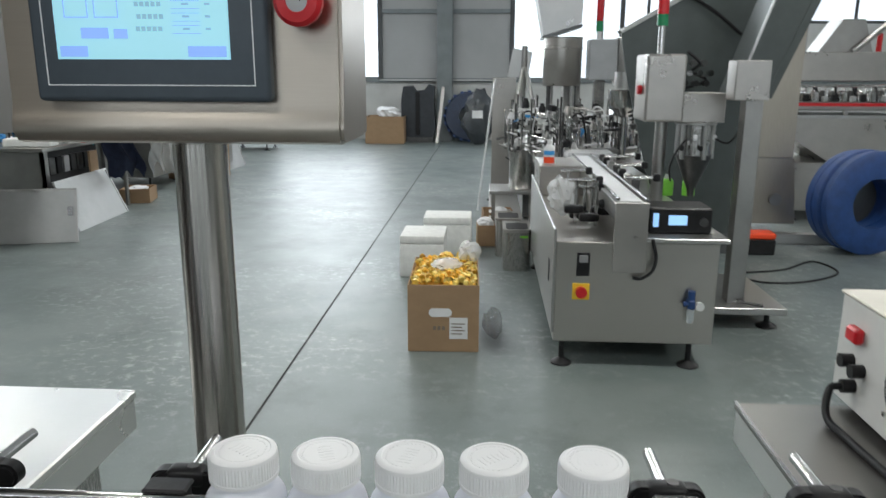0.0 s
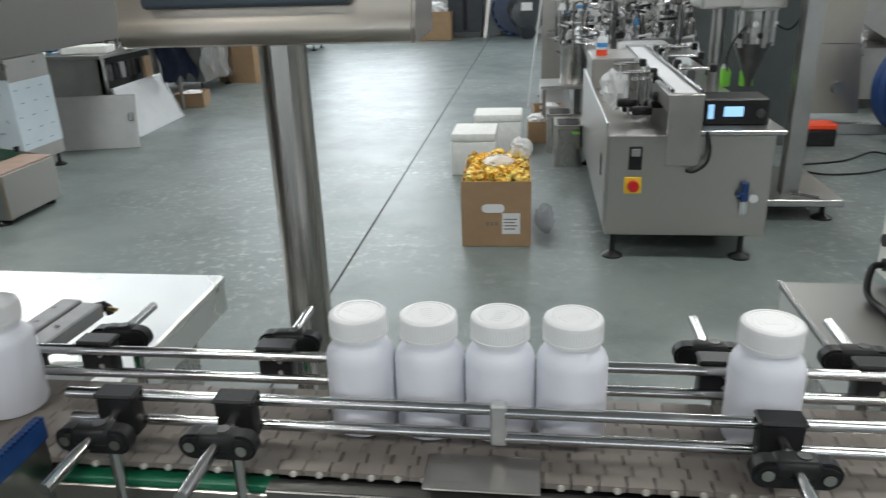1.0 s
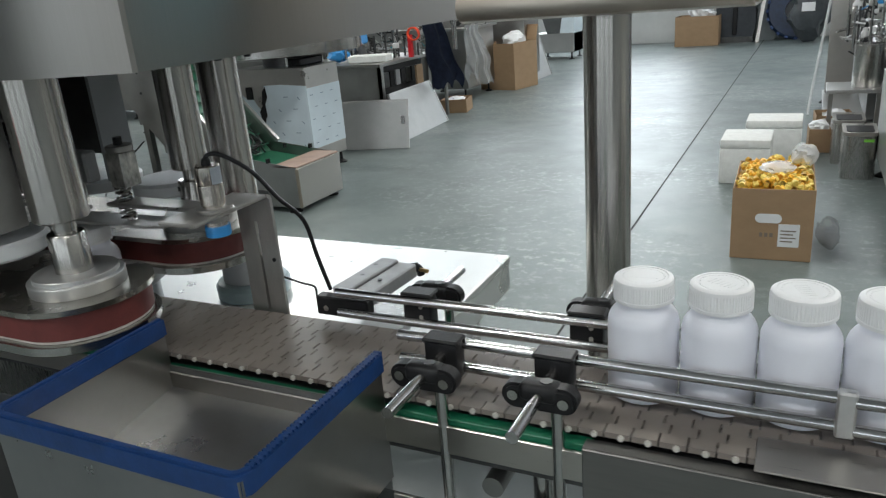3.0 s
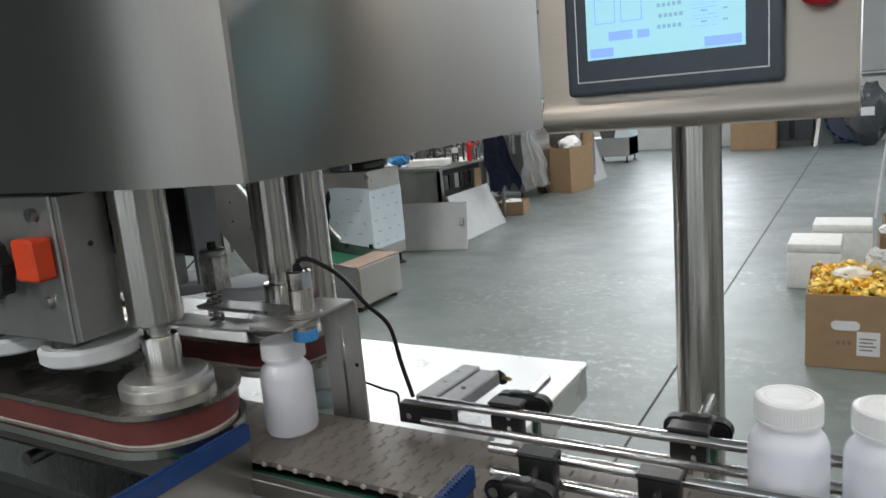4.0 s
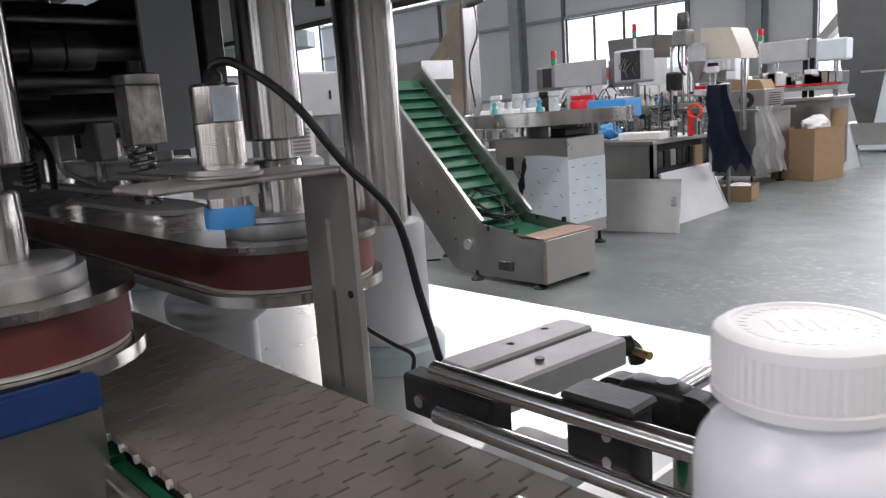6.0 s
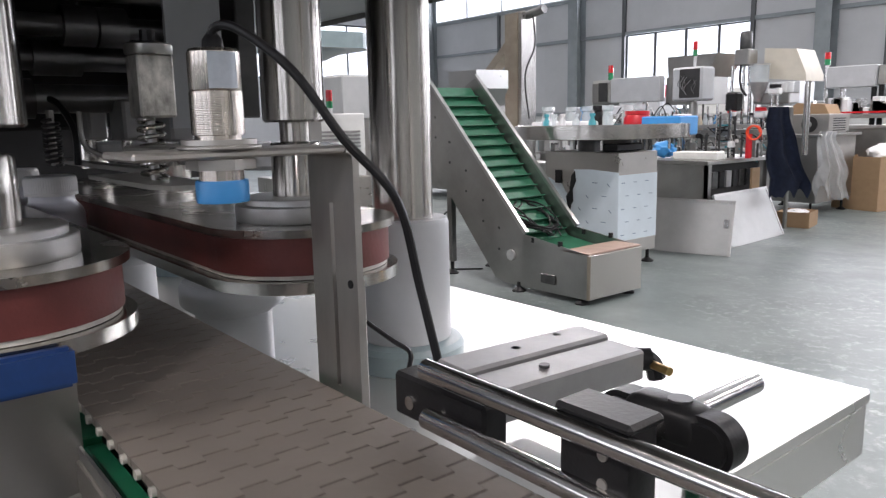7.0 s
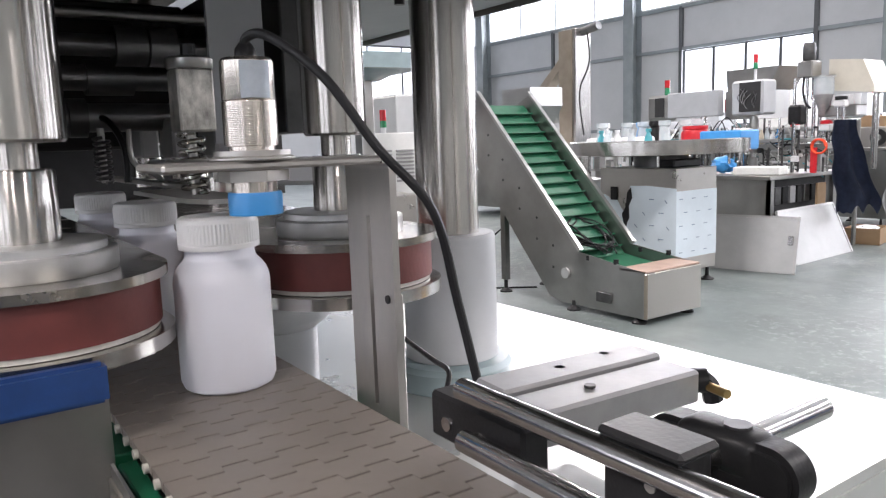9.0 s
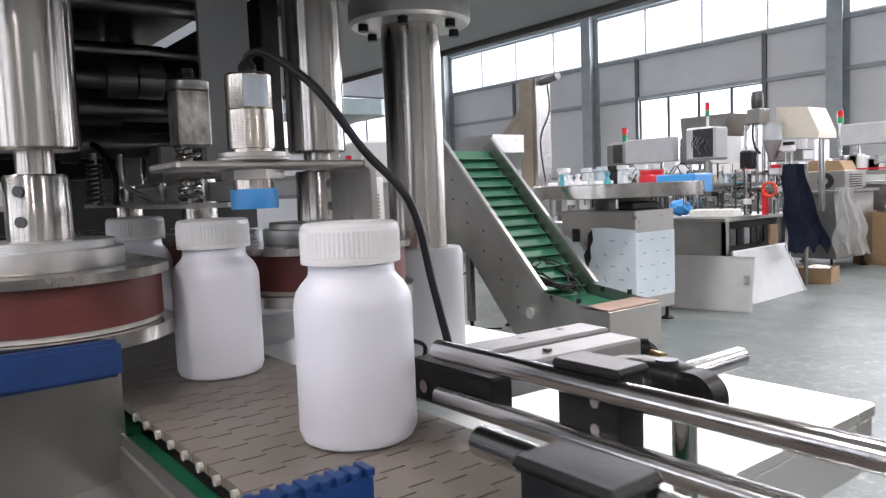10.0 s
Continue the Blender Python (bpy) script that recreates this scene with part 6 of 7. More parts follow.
part("hopper_lid", box(-3.25, -3.05, 3.60, 4.09, 0.302, 0.314, 0.002), M_WOOD, ev, "brown cover plate")
part("rail_top", prism([(-3.57, 0.375), (-4.56, 1.405), (-4.56, 1.43), (-3.55, 0.392)], 0, 0.03, m=pose(0, 3.62, 0, 90)), M_SHEET, ev)
part("rail_top", prism([(-3.57, 0.375), (-4.56, 1.405), (-4.56, 1.43), (-3.55, 0.392)], 0, 0.03, m=pose(0, 4.105, 0, 90)), M_SHEET, ev)
part("belt", prism([(-3.25, 0.26), (-3.62, 0.31), (-4.60, 1.33), (-4.64, 1.29), (-3.66, 0.25), (-3.25, 0.22)], 0, 0.44, m=pose(0, 4.07, 0, 90)), M_PVC, ev, "green cleated belt")
for k in range(14):
    f = k / 14
    x, z = -3.66 - 0.93 * f, 0.35 + 0.97 * f
    part("cleat", box(0, 0.035, 3.64, 4.06, 0, 0.008, m=pose(x, 0, z, 0, -20, 0)), M_PVC, ev, smooth=False)
for x, y, h in ((-3.12, 3.63, 0.04), (-3.12, 4.06, 0.04), (-3.62, 3.6, 0.06), (-3.62, 4.08, 0.06), (-4.36, 3.66, 0.72), (-4.36, 4.04, 0.72)):
    foot(ev, x, y, h, 0.045)
for y in (3.66, 4.04):
    part("support_leg", box(-4.385, -4.335, y - 0.02, y + 0.02, 0.09, 0.72), M_STEEL, ev)
for f in (0.12, 0.3, 0.5, 0.7, 0.88):
    for off in (0.08, 0.22):
        bolt(ev, -3.70 - 0.85 * f, 3.5995, 0.36 + 0.95 * f - off, (0, -1, 0), 0.009, 0.003, M_DARKSTEEL, "rivet")
part("corner_strip", box(-3.056, -3.03, 3.590, 3.594, 0.04, 0.30, 0.001), M_TAN, ev)
part("axle_knob", rod((-3.68, 3.596, 0.23), (-3.68, 3.58, 0.23), 0.035, seg=16), M_ALU, ev)
part("socket", box(-3.42, -3.30, 3.586, 3.596, 0.09, 0.15, 0.003), M_DARKSTEEL, ev)
for x in (-3.5, -3.28):
    part("latch_knob", rod((x, 4.09, 0.33), (x, 4.09, 0.36), 0.016, seg=10), M_BLACK, ev)
    part("latch_knob", rod((x, 3.61, 0.33), (x, 3.61, 0.36), 0.016, seg=10), M_BLACK, ev)
rnd = random.Random(2)
pts = [(-3.72 + 0.16 * math.cos(a) + rnd.uniform(-0.05, 0.05), 3.84 + 0.14 * math.sin(a) + rnd.uniform(-0.04, 0.04), 0.42 - 0.5 * 0.16 * math.cos(a) + rnd.uniform(0, 0.06)) for a in (0.7 * k for k in range(80))]
tagged(part("cable_coil", tube(pts, 0.006, 6, steps=4), M_BLACK), "tangled black cable lying on the green belt", "cable")
tagged(part("floor_cable", tube([(-4.3, 3.9, 0.006), (-4.5, 3.6, 0.006), (-4.3, 3.35, 0.006), (-4.55, 3.3, 0.006), (-4.8, 3.6, 0.15), (-4.7, 3.9, 0.4)], 0.006), M_BLACK), "loose black cable on the floor", "cable")

fc = thing("film_cabinet", "steel cabinet still in pale blue protective film with a turntable", "machine", -3.97, 4.82, 0)
part("body", box(-0.36, 0.35, -0.22, 0.24, 0.1, 0.84, 0.004), M_SATIN, fc)
part("film", prism([(-0.358, 0.10), (0.353, 0.10), (0.353, 0.70), (0.1, 0.715), (-0.06, 0.71), (-0.075, 0.62), (-0.10, 0.55), (-0.125, 0.52), (-0.15, 0.545), (-0.185, 0.60), (-0.24, 0.605), (-0.31, 0.64), (-0.358, 0.63)], 0, 0.003, m=pose(0, -0.2205, 0, 90)), M_FILM, fc, "pale blue printed protective film", smooth=False)
part("film", box(0.3505, 0.3535, -0.22, 0.24, 0.2, 0.68), M_FILM, fc, smooth=False)
part("film_flap", prism([(-0.05, 0.70), (-0.085, 0.66), (-0.10, 0.55), (-0.135, 0.50), (-0.12, 0.43), (-0.10, 0.36), (-0.085, 0.44), (-0.065, 0.47), (-0.07, 0.56), (-0.04, 0.62)], 0, 0.004, m=pose(0, -0.2245, 0, 90)), M_BLACK, fc, "torn dark film flap", smooth=False)
part("socket", box(-0.25, -0.18, -0.229, -0.2205, 0.60, 0.70, 0.003), M_BLACK, fc)
rnd = random.Random(5)
for k in range(30):
    x, z = -0.34 + 0.135 * (k % 5) + 0.06 * (k // 5 % 2) + rnd.uniform(-0.012, 0.012), 0.14 + 0.095 * (k // 5)
    if z < 0.5 or x > 0.0:
        slant = 45 if k % 2 else 0
        part("film_mark", box(0, 0.032 if slant else 0.045, -0.2275, -0.2247, 0, 0.006, m=pose(x, 0, z, 0, slant, 0)), M_FILMINK, fc, smooth=False)
for k in range(15):
    y, z = -0.19 + 0.14 * (k % 3) + 0.05 * (k // 3 % 2), 0.24 + 0.095 * (k // 3)
    part("film_mark", box(0.3536, 0.3545, y, y + 0.04, z, z + 0.006), M_FILMINK, fc, smooth=False)
for x in (-0.32, 0.31):
    foot(fc, x, -0.18, 0.1)
    foot(fc, x, 0.2, 0.1)
part("neck", rod((0, 0.05, 0.84), (0, 0.05, 0.93), 0.2, seg=28), M_DARKSTEEL, fc)
part("motor_box", box(-0.1, 0.25, -0.12, 0.2, 0.841, 0.9, 0.01), M_BLACK, fc)
part("turntable_rim", lathe([(0.0, 0.93), (0.65, 0.935), (0.67, 0.94), (0.67, 1.035), (0.662, 1.04), (0.655, 1.035), (0.652, 0.955), (0.0, 0.95)], 72, at=(-0.09, 0.12, 0)), M_RIM, fc, "round steel turntable rim")
for a in range(7):
    x, y = -0.09 + 0.62 * math.cos(a * 0.9), 0.12 + 0.62 * math.sin(a * 0.9)
    part("hook", rod((x, y, 0.86), (x, y, 0.93), 0.01, seg=8), M_CHROME, fc)


def loose(name, label, cat, bm, material, x, y, z, rz=0):
    o = tagged(part(name, bm, material), label, cat)
    o.matrix_world = pose(x, y, z, 0, 0, rz)
    return o


jar = lathe([(0, 0), (0.10, 0), (0.105, 0.01), (0.105, 0.06), (0.1, 0.065), (0.105, 0.07), (0.105, 0.13), (0.09, 0.155), (0.096, 0.16), (0.096, 0.185), (0, 0.185)], 28)
loose("red_jar", "red plastic jar on the turntable", "jar", jar, M_RED, -3.95, 5.25, 0.951)
loose("blue_tray", "blue plastic tray on the turntable", "tray", box(-0.17, 0.17, -0.12, 0.12, 0, 0.14, 0.01), M_BLUE, -3.62, 5.2, 0.951)
loose("white_tray", "low white plastic tray on the turntable", "tray", box(-0.24, 0.24, -0.12, 0.12, 0, 0.115, 0.01), M_PAPER, -4.36, 4.86, 0.951, 20)
for k, (x, y, m) in enumerate(((-4.75, 5.1, M_PAPER), (-4.32, 5.35, M_TEAL), (-4.2, 5.45, M_CLEAR), (-4.6, 5.4, M_BLUE), (-4.42, 5.2, M_GLASSY), (-4.66, 5.28, M_GLASSY), (-4.05, 5.42, M_GLASSY), (-4.5, 5.42, M_NYLON), (-4.28, 5.18, M_BLACK), (-4.12, 5.1, M_GLASSY), (-4.68, 5.0, M_GLASSY))):
    loose("small_jar", "small plastic jar on the turntable", "jar", lathe([(0, 0), (0.042, 0), (0.044, 0.006), (0.044, 0.15), (0.034, 0.18), (0.034, 0.19), (0.048, 0.20), (0.048, 0.235), (0, 0.235)], 16), m, x, y, 0.951)

for k in range(9):
    a = 3.3 + 0.27 * k
    loose("glass_vial", "clear glass vial standing on the turntable", "vial", lathe([(0, 0), (0.026, 0), (0.028, 0.005), (0.028, 0.11), (0.014, 0.135), (0.014, 0.15), (0.02, 0.152), (0.02, 0.172), (0, 0.172)], 14), (M_GLASSY, M_NYLON, M_GLASSY, M_TEAL)[k % 4], -4.02 + 0.46 * math.cos(a), 4.94 + 0.46 * math.sin(a), 0.951)
# leaning cabinet doors


def leaning(name, x0, y0, x1, y1, h, lean, handle):
    d = Vector((x1 - x0, y1 - y0, 0))
    w = d.length
    t = thing(name, "loose steel cabinet door leaning on edge", "door", x0, y0, 0.0, math.degrees(math.atan2(d.y, d.x)), group="loose cabinet doors")
    m = pose(0, 0, 0, -lean)
    part("panel", box(0, w, 0, 0.018, 0.0, h, 0.003, m=m), M_DOORSHEET, t)
    bm = box(0, w, -0.006, 0.0, h - 0.02, h, m=m)
    box(w - 0.02, w, -0.0065, 0.0, 0.0, h - 0.02, bm=bm, m=m)
    part("rim", bm, M_SHEET, t)
    if handle:
        part("latch", box(w - 0.07, w - 0.03, -0.022, -0.007, h * 0.5, h * 0.5 + 0.07, 0.004, m=m), M_CHROME, t)
    return t


leaning("cabinet_door", -4.0, 5.42, -3.30, 5.585, 0.44, 14, True)
leaning("cabinet_door", -3.50, 5.98, -3.55, 6.95, 0.47, 24, False)

wbn = thing("machine_bench", "steel machine bench with open wiring bay", "bench", -4.34, 6.68, 0)
part("bench_top", box(-0.75, 0.52, -0.6, 0.6, 0.665, 0.70, 0.004), M_STEEL, wbn)
part("side_sheet", box(-0.7, 0.5, -0.56, -0.55, 0.05, 0.664), M_STEEL, wbn)
# solid near-black block paints the shaded inside of the wiring bay
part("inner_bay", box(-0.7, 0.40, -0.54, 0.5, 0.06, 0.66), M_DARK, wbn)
part("frame_post", box(0.46, 0.5, -0.56, -0.5, 0.05, 0.664), M_STEEL, wbn)
part("frame_post", box(0.46, 0.5, 0.46, 0.52, 0.05, 0.664), M_STEEL, wbn)
rnd = random.Random(3)
for k in range(16):
    y, z = -0.48 + 0.115 * (k % 8), 0.22 + 0.22 * (k // 8)
    part("wiring_unit", box(0.40, 0.43, y, y + 0.09, z, z + 0.15, 0.004), (M_BLACK, M_SHAFTING, M_BLACK, M_SENSOR)[k % 4], wbn)
loose("orange_board", "orange-brown board standing in the bench's bay", "board", box(-0.01, 0.01, 0, 0.14, 0, 0.52), M_CARD, -3.84, 6.85, 0.08)
loose("foam_block", "white foam block on the bench", "foam", box(-0.2, 0.2, -0.1, 0.1, 0, 0.07, 0.008), M_FOAM, -4.05, 6.3, 0.701, 10)
loose("blue_bag", "crumpled blue plastic bag on the bench", "bag", crumpled(0.22, 0.2, 0.15, 51), M_BLUE, -4.45, 6.35, 0.701)
tb1 = thing("control_box", "pale control box on a steel post", "control box", -4.5, 6.9, 0.701)
part("post", rod((0, 0, 0), (0, 0, 0.52), 0.045, seg=18), M_STEEL, tb1)
part("case", box(-0.175, 0.155, -0.12, 0.12, 0.53, 0.855, 0.02), M_GREYPAINT, tb1)
# no pane: a near-black sheet paints the dark inside of the open box
part("window", box(-0.085, 0.135, -0.126, -0.1205, 0.56, 0.835), M_DARK, tb1)
rnd = random.Random(41)
for k in range(9):
    x, z = rnd.uniform(-0.07, 0.11), rnd.uniform(0.57, 0.66)
    part("window_wire", tube([(x, -0.13, z), (x + rnd.uniform(-0.04, 0.04), -0.137, z + 0.06), (x + rnd.uniform(-0.05, 0.05), -0.13, z + rnd.uniform(0.1, 0.16))], 0.0028, 5, steps=3), (M_SENSOR, M_BLACK, M_SHAFTING)[k % 3], tb1)
part("beacon_base", rod((0, 0, 0.855), (0, 0, 0.96), 0.014), M_NYLON, tb1)
part("beacon_green", rod((0, 0, 0.96), (0, 0, 1.02), 0.022), M_LAMPGREEN, tb1)
part("beacon_red", rod((0, 0, 1.021), (0, 0, 1.10), 0.022), M_LAMPRED, tb1)
# upper works of the bench machine
up = thing("capping_line", "stainless line of hoppers, motors and covers on the bench", "machine", -4.6, 6.9, 0.701)
part("cover_box", box(-0.92, -0.30, 0.0, 0.1, 0.54, 0.80, 0.008), M_GREYPAINT, up, "blue-grey cover box")
part("side_box", box(-1.2, -0.921, 0.0, 0.2, 0.52, 0.79, 0.03), M_STEEL, up)
part("side_window", box(-1.08, -0.96, -0.006, -0.001, 0.56, 0.76), M_DARK, up)
part("support_post", rod((-1.0, 0.05, 0.0), (-1.0, 0.05, 0.52), 0.03), M_CHROME, up)
part("support_post", rod((-0.5, 0.05, 0.0), (-0.5, 0.05, 0.54), 0.03), M_CHROME, up)
part("beacon_green", rod((-1.0, 0.1, 0.79), (-1.0, 0.1, 0.87), 0.028), M_LAMPGREEN, up)
part("beacon_red", rod((-1.0, 0.1, 0.871), (-1.0, 0.1, 0.95), 0.028), M_LAMPRED, up)
part("hopper", prism([(-0.42, 1.0), (0.16, 1.0), (0.04, 0.78), (-0.40, 0.78)], 0, 0.5, m=pose(0, 0.8, 0, 90)), M_STEEL, up)
part("hopper_base", box(-0.30, 0.04, 0.12, 0.72, 0.5, 0.779), M_STEEL, up)
part("motor", lathe([(0, 0.99), (0.05, 0.99), (0.056, 1.0), (0.056, 1.12), (0.045, 1.15), (0, 1.15)], 20, at=(0.565, 0.1, 0)), M_DARKSTEEL, up)
part("gear_box", box(0.49, 0.635, 0.03, 0.2, 0.84, 0.99, 0.012), M_STEEL, up)
part("motor_cable", tube([(0.57, 0.02, 0.84), (0.575, 0.0, 0.72), (0.6, 0.0, 0.62), (0.64, 0.02, 0.56)], 0.012, 6), M_BLACK, up)
for x in (0.47, 0.53, 0.6, 0.655):
    part("frame_leg", rod((x, 0.05 + 0.1 * (x > 0.5), 0.25), (x, 0.05 + 0.1 * (x > 0.5), 0.84), 0.016), M_CHROME, up)
part("head_block", box(0.44, 0.56, -0.02, 0.1, 0.42, 0.60, 0.02), M_BLACK, up)
part("valve_wheel", lathe([(0, 0), (0.04, 0), (0.04, 0.025), (0, 0.03)], 16, at=(0.51, 0.0, 0.40)), M_RED, up)
part("clear_cup", rod((0.72, 0.08, 0.68), (0.72, 0.08, 0.83), 0.085, seg=24), M_GLASSY, up)
part("cup_lid", rod((0.72, 0.08, 0.831), (0.72, 0.08, 0.845), 0.095, seg=24), M_SHEET, up)
part("cup_cone", rod((0.72, 0.08, 0.5), (0.72, 0.08, 0.68), 0.025, 0.085, seg=24), M_SENSOR, up)
part("cream_hood", prism([(0.0, 0.04), (0.40, 0.0), (0.40, 0.06), (0.30, 0.29), (0.0, 0.32)], 0, 0.35, m=pose(0.66, 0.62, 0.68, 90)), M_IVORY, up, "cream sheet-metal hood")
part("hood_post", rod((0.98, 0.5, 0.0), (0.98, 0.5, 0.72), 0.03), M_CHROME, up)
part("hood_tray", box(0.66, 1.0, 0.1, 0.3, 0.48, 0.58, 0.01), M_STEEL, up)
for k in range(8):
    part("white_cup", lathe([(0, 0), (0.026, 0), (0.03, 0.09), (0, 0.09)], 12, at=(0.70 + 0.042 * k, 0.13, 0.581)), M_NYLON, up)
part("red_post", box(0.80, 0.84, -0.25, -0.21, 0.0, 0.22), M_RED, up)
for k in range(9):
    x = -0.02 + 0.055 * k
    part("line_bottle", lathe([(0, 0), (0.022, 0), (0.022, 0.07 + 0.015 * (k % 3)), (0.01, 0.1 + 0.015 * (k % 3)), (0.01, 0.12 + 0.015 * (k % 3)), (0, 0.12 + 0.015 * (k % 3))], 12, at=(x, -0.03, 0.251)), (M_GLASSY, M_NYLON, M_BLUE, M_GLASSY, M_BEIGE)[k % 5], up)
part("long_rail", box(-1.1, 0.84, -0.1, -0.07, 0.265, 0.30, 0.004), M_SHEET, up)
part("long_rail", box(-1.1, 0.84, 0.2, 0.23, 0.36, 0.385, 0.004), M_SHEET, up)
part("conveyor_bed", box(-1.1, 0.84, -0.06, 0.19, 0.2, 0.25, 0.004), M_STEEL, up)
part("bed_leg", box(-0.9, -0.84, 0.0, 0.1, 0.0, 0.2), M_STEEL, up)
part("bed_leg", box(0.7, 0.76, 0.0, 0.1, 0.0, 0.2), M_STEEL, up)
for k, (x, z) in enumerate(((0.80, 0.36), (0.92, 0.56))):
    part("press_post", rod((x - 0.025, 0.0, 0.25), (x - 0.025, 0.0, z), 0.012), M_CHROME, up)
    part("press_post", rod((x + 0.025, 0.0, 0.25), (x + 0.025, 0.0, z), 0.012), M_CHROME, up)
    part("press_plate", box(x - 0.05, x + 0.05, -0.04, 0.04, z, z + 0.06, 0.01), M_NYLON, up)
    part("hand_wheel", lathe([(0, 0), (0.05, 0), (0.05, 0.03), (0, 0.035)], 16, at=(x, 0.0, z + 0.06)), M_RED if k == 0 else M_BLACK, up)
rnd = random.Random(12)
for k in range(280):
    x, y = rnd.uniform(-1.0, 0.82), rnd.uniform(-0.25, 0.3)
    z = rnd.uniform(0.02, 0.4) if x > -0.2 else rnd.uniform(0.2, 0.4)
    s = rnd.uniform(0.01, 0.032)
    m = rnd.choice((M_CHROME, M_STEEL, M_SHEET, M_BLACK, M_NYLON, M_NYLON, M_ALU, M_DARKSTEEL, M_TEAL))
    if k % 4 == 0:
        part("fitting", box(x - s, x + s, y - s, y + s, z - s, z + s, 0.006), m, up)
    elif k % 4 == 1:
        part("fitting", rod((x, y, 0.0), (x, y, z + 0.1), 0.010, seg=8), M_CHROME if k % 8 == 1 else M_DARKSTEEL, up)
    elif k % 4 == 2:
        part("fitting", rod((x - 3 * s, y, z), (x + 3 * s, y + 0.02, z), s * 0.35, seg=8), m, up)
    else:
        part("wire", tube([(x, y, z), (x + 0.1, y + 0.02, z + rnd.uniform(-0.1, 0.15)), (x + 0.2, y, z + rnd.uniform(-0.2, 0.1))], 0.006, 5, steps=4), m if k % 3 else M_BLACK, up)
loose("orange_hose", "bright orange coiled air hose", "hose", tube([(0.065 * math.cos(a), 0.02 * a / 6, 0.06 * math.sin(a)) for a in (0.5 * k for k in range(22))], 0.009, 6, steps=2), M_ORANGE, -3.72, 6.62, 0.93)
# hanging jacket: folds of cloth over a rail


def drape(w, h, depth, folds, seed, skew=0.0):
    bm = bmesh.new()
    nx, nz = 26, 18
    grid = []
    for i in range(nx + 1):
        row = []
        for j in range(nz + 1):
            u, v = i / nx, j / nz
            width = w * (0.55 + 0.45 * min(1, v * 1.5)) * (1 + 0.25 * noise.noise(Vector((v * 4, seed, 2))))
            x = (u - 0.5) * width + 0.08 * noise.noise(Vector((seed, v * 3, 0))) + skew * v
            y = depth * math.sin(u * folds * math.pi + 2 * noise.noise(Vector((u * 2, v * 2, seed)))) * (0.4 + 0.6 * v)
            z = -h * v * (1 - 0.35 * abs(noise.noise(Vector((u * 3, seed, 1)))))
            row.append(bm.verts.new((x, y, z)))
        grid.append(row)
    for i in range(nx):
        for j in range(nz):
            bm.faces.new((grid[i][j], grid[i + 1][j], grid[i + 1][j + 1], grid[i][j + 1]))
    bmesh.ops.solidify(bm, geom=bm.faces[:], thickness=0.012)
    return bm


loose("coat_rail", "steel rail stand that carries a jacket", "rail", rod((0, 0.35, 0.0), (0, 0.35, 1.15), 0.02, bm=rod((0, -0.1, 1.15), (0, 0.36, 1.15), 0.012)), M_STEEL, -3.72, 6.95, 0.0)
loose("jacket", "navy blue cloth jacket hung over a machine rail", "jacket", drape(0.31, 0.82, 0.045, 3.3, 3, 0.12), M_COAT, -3.62, 6.86, 1.15, 40)
m2 = thing("sealing_machine", "steel sealing machine on legs with fan unit on top", "machine", -4.27, 8.75, 0)
part("cabinet", box(-0.45, 0.38, -0.45, 0.45, 0.14, 0.84, 0.006), M_STEEL, m2)
part("top", box(-0.5, 0.42, -0.5, 0.5, 0.842, 0.87, 0.004), M_SHEET, m2)
for x in (-0.38, 0.3):
    for y in (-0.38, 0.38):
        foot(m2, x, y, 0.14)
fu = part("fan_unit", box(-0.25, 0.4, -0.3, 0.2, 0.871, 1.08, 0.006), M_SATIN, m2)
for x in (-0.08, 0.2):
    part("fan", rod((x, -0.301, 0.97), (x, -0.31, 0.97), 0.085, seg=24), M_DARK, fu)
    part("fan_hub", rod((x, -0.311, 0.97), (x, -0.316, 0.97), 0.03, seg=16), M_SHEET, fu)
for k in range(6):
    part("vent", box(0.401, 0.404, -0.2, 0.1, 0.9 + 0.025 * k, 0.91 + 0.025 * k), M_DARK, fu)
loose("flat_carton", "opened brown cardboard on the fan unit", "cardboard", prism([(-0.25, 0), (0.25, 0), (0.2, 0.1), (-0.1, 0.12)], 0, 0.3, m=pose(0, 0.15, 0, 90)), M_CARD, -4.17, 8.7, 1.081)
loose("plastic_sheet", "clear plastic sheet hanging off the machine", "sheet", drape(0.32, 0.72, 0.05, 5, 9, 0.08), M_CLEAR, -3.80, 8.3, 0.90, 40)
sbx = carton("small_carton", "low open brown cardboard box on the floor", 0.3, 0.34, 0.15, -3.72, 7.55, 12)
loose("paper_scrap", "white paper scrap lying in the small box", "paper", crumpled(0.2, 0.2, 0.06, 61), M_PAPER, -3.72, 7.55, 0.1)
bc = carton("big_carton", "tall brown cardboard carton with open flaps", 0.56, 0.55, 0.6, -3.78, 9.42, -14)
part("flap", box(-0.275, 0.275, 0, 0.22, 0, 0.006, m=pose(0.284, 0.0, 0.6, -55, 0, 90)), M_CARD, bc)
part("flap", box(-0.275, 0.275, 0, 0.2, 0, 0.006, m=pose(0, 0.28, 0.6, 75, 0, 0)), M_CARD, bc)
loose("paper_heap", "crumpled white paper packing in the carton", "paper", crumpled(0.3, 0.3, 0.25, 71), M_PAPER, -3.7, 9.45, 0.47)
leaning("cabinet_door", -3.62, 10.15, -3.60, 10.75, 1.0, 18, False)
gm = thing("powder_mixer", "tall dark steel powder mixer on a pale stand", "machine", -4.2, 13.1, 0)
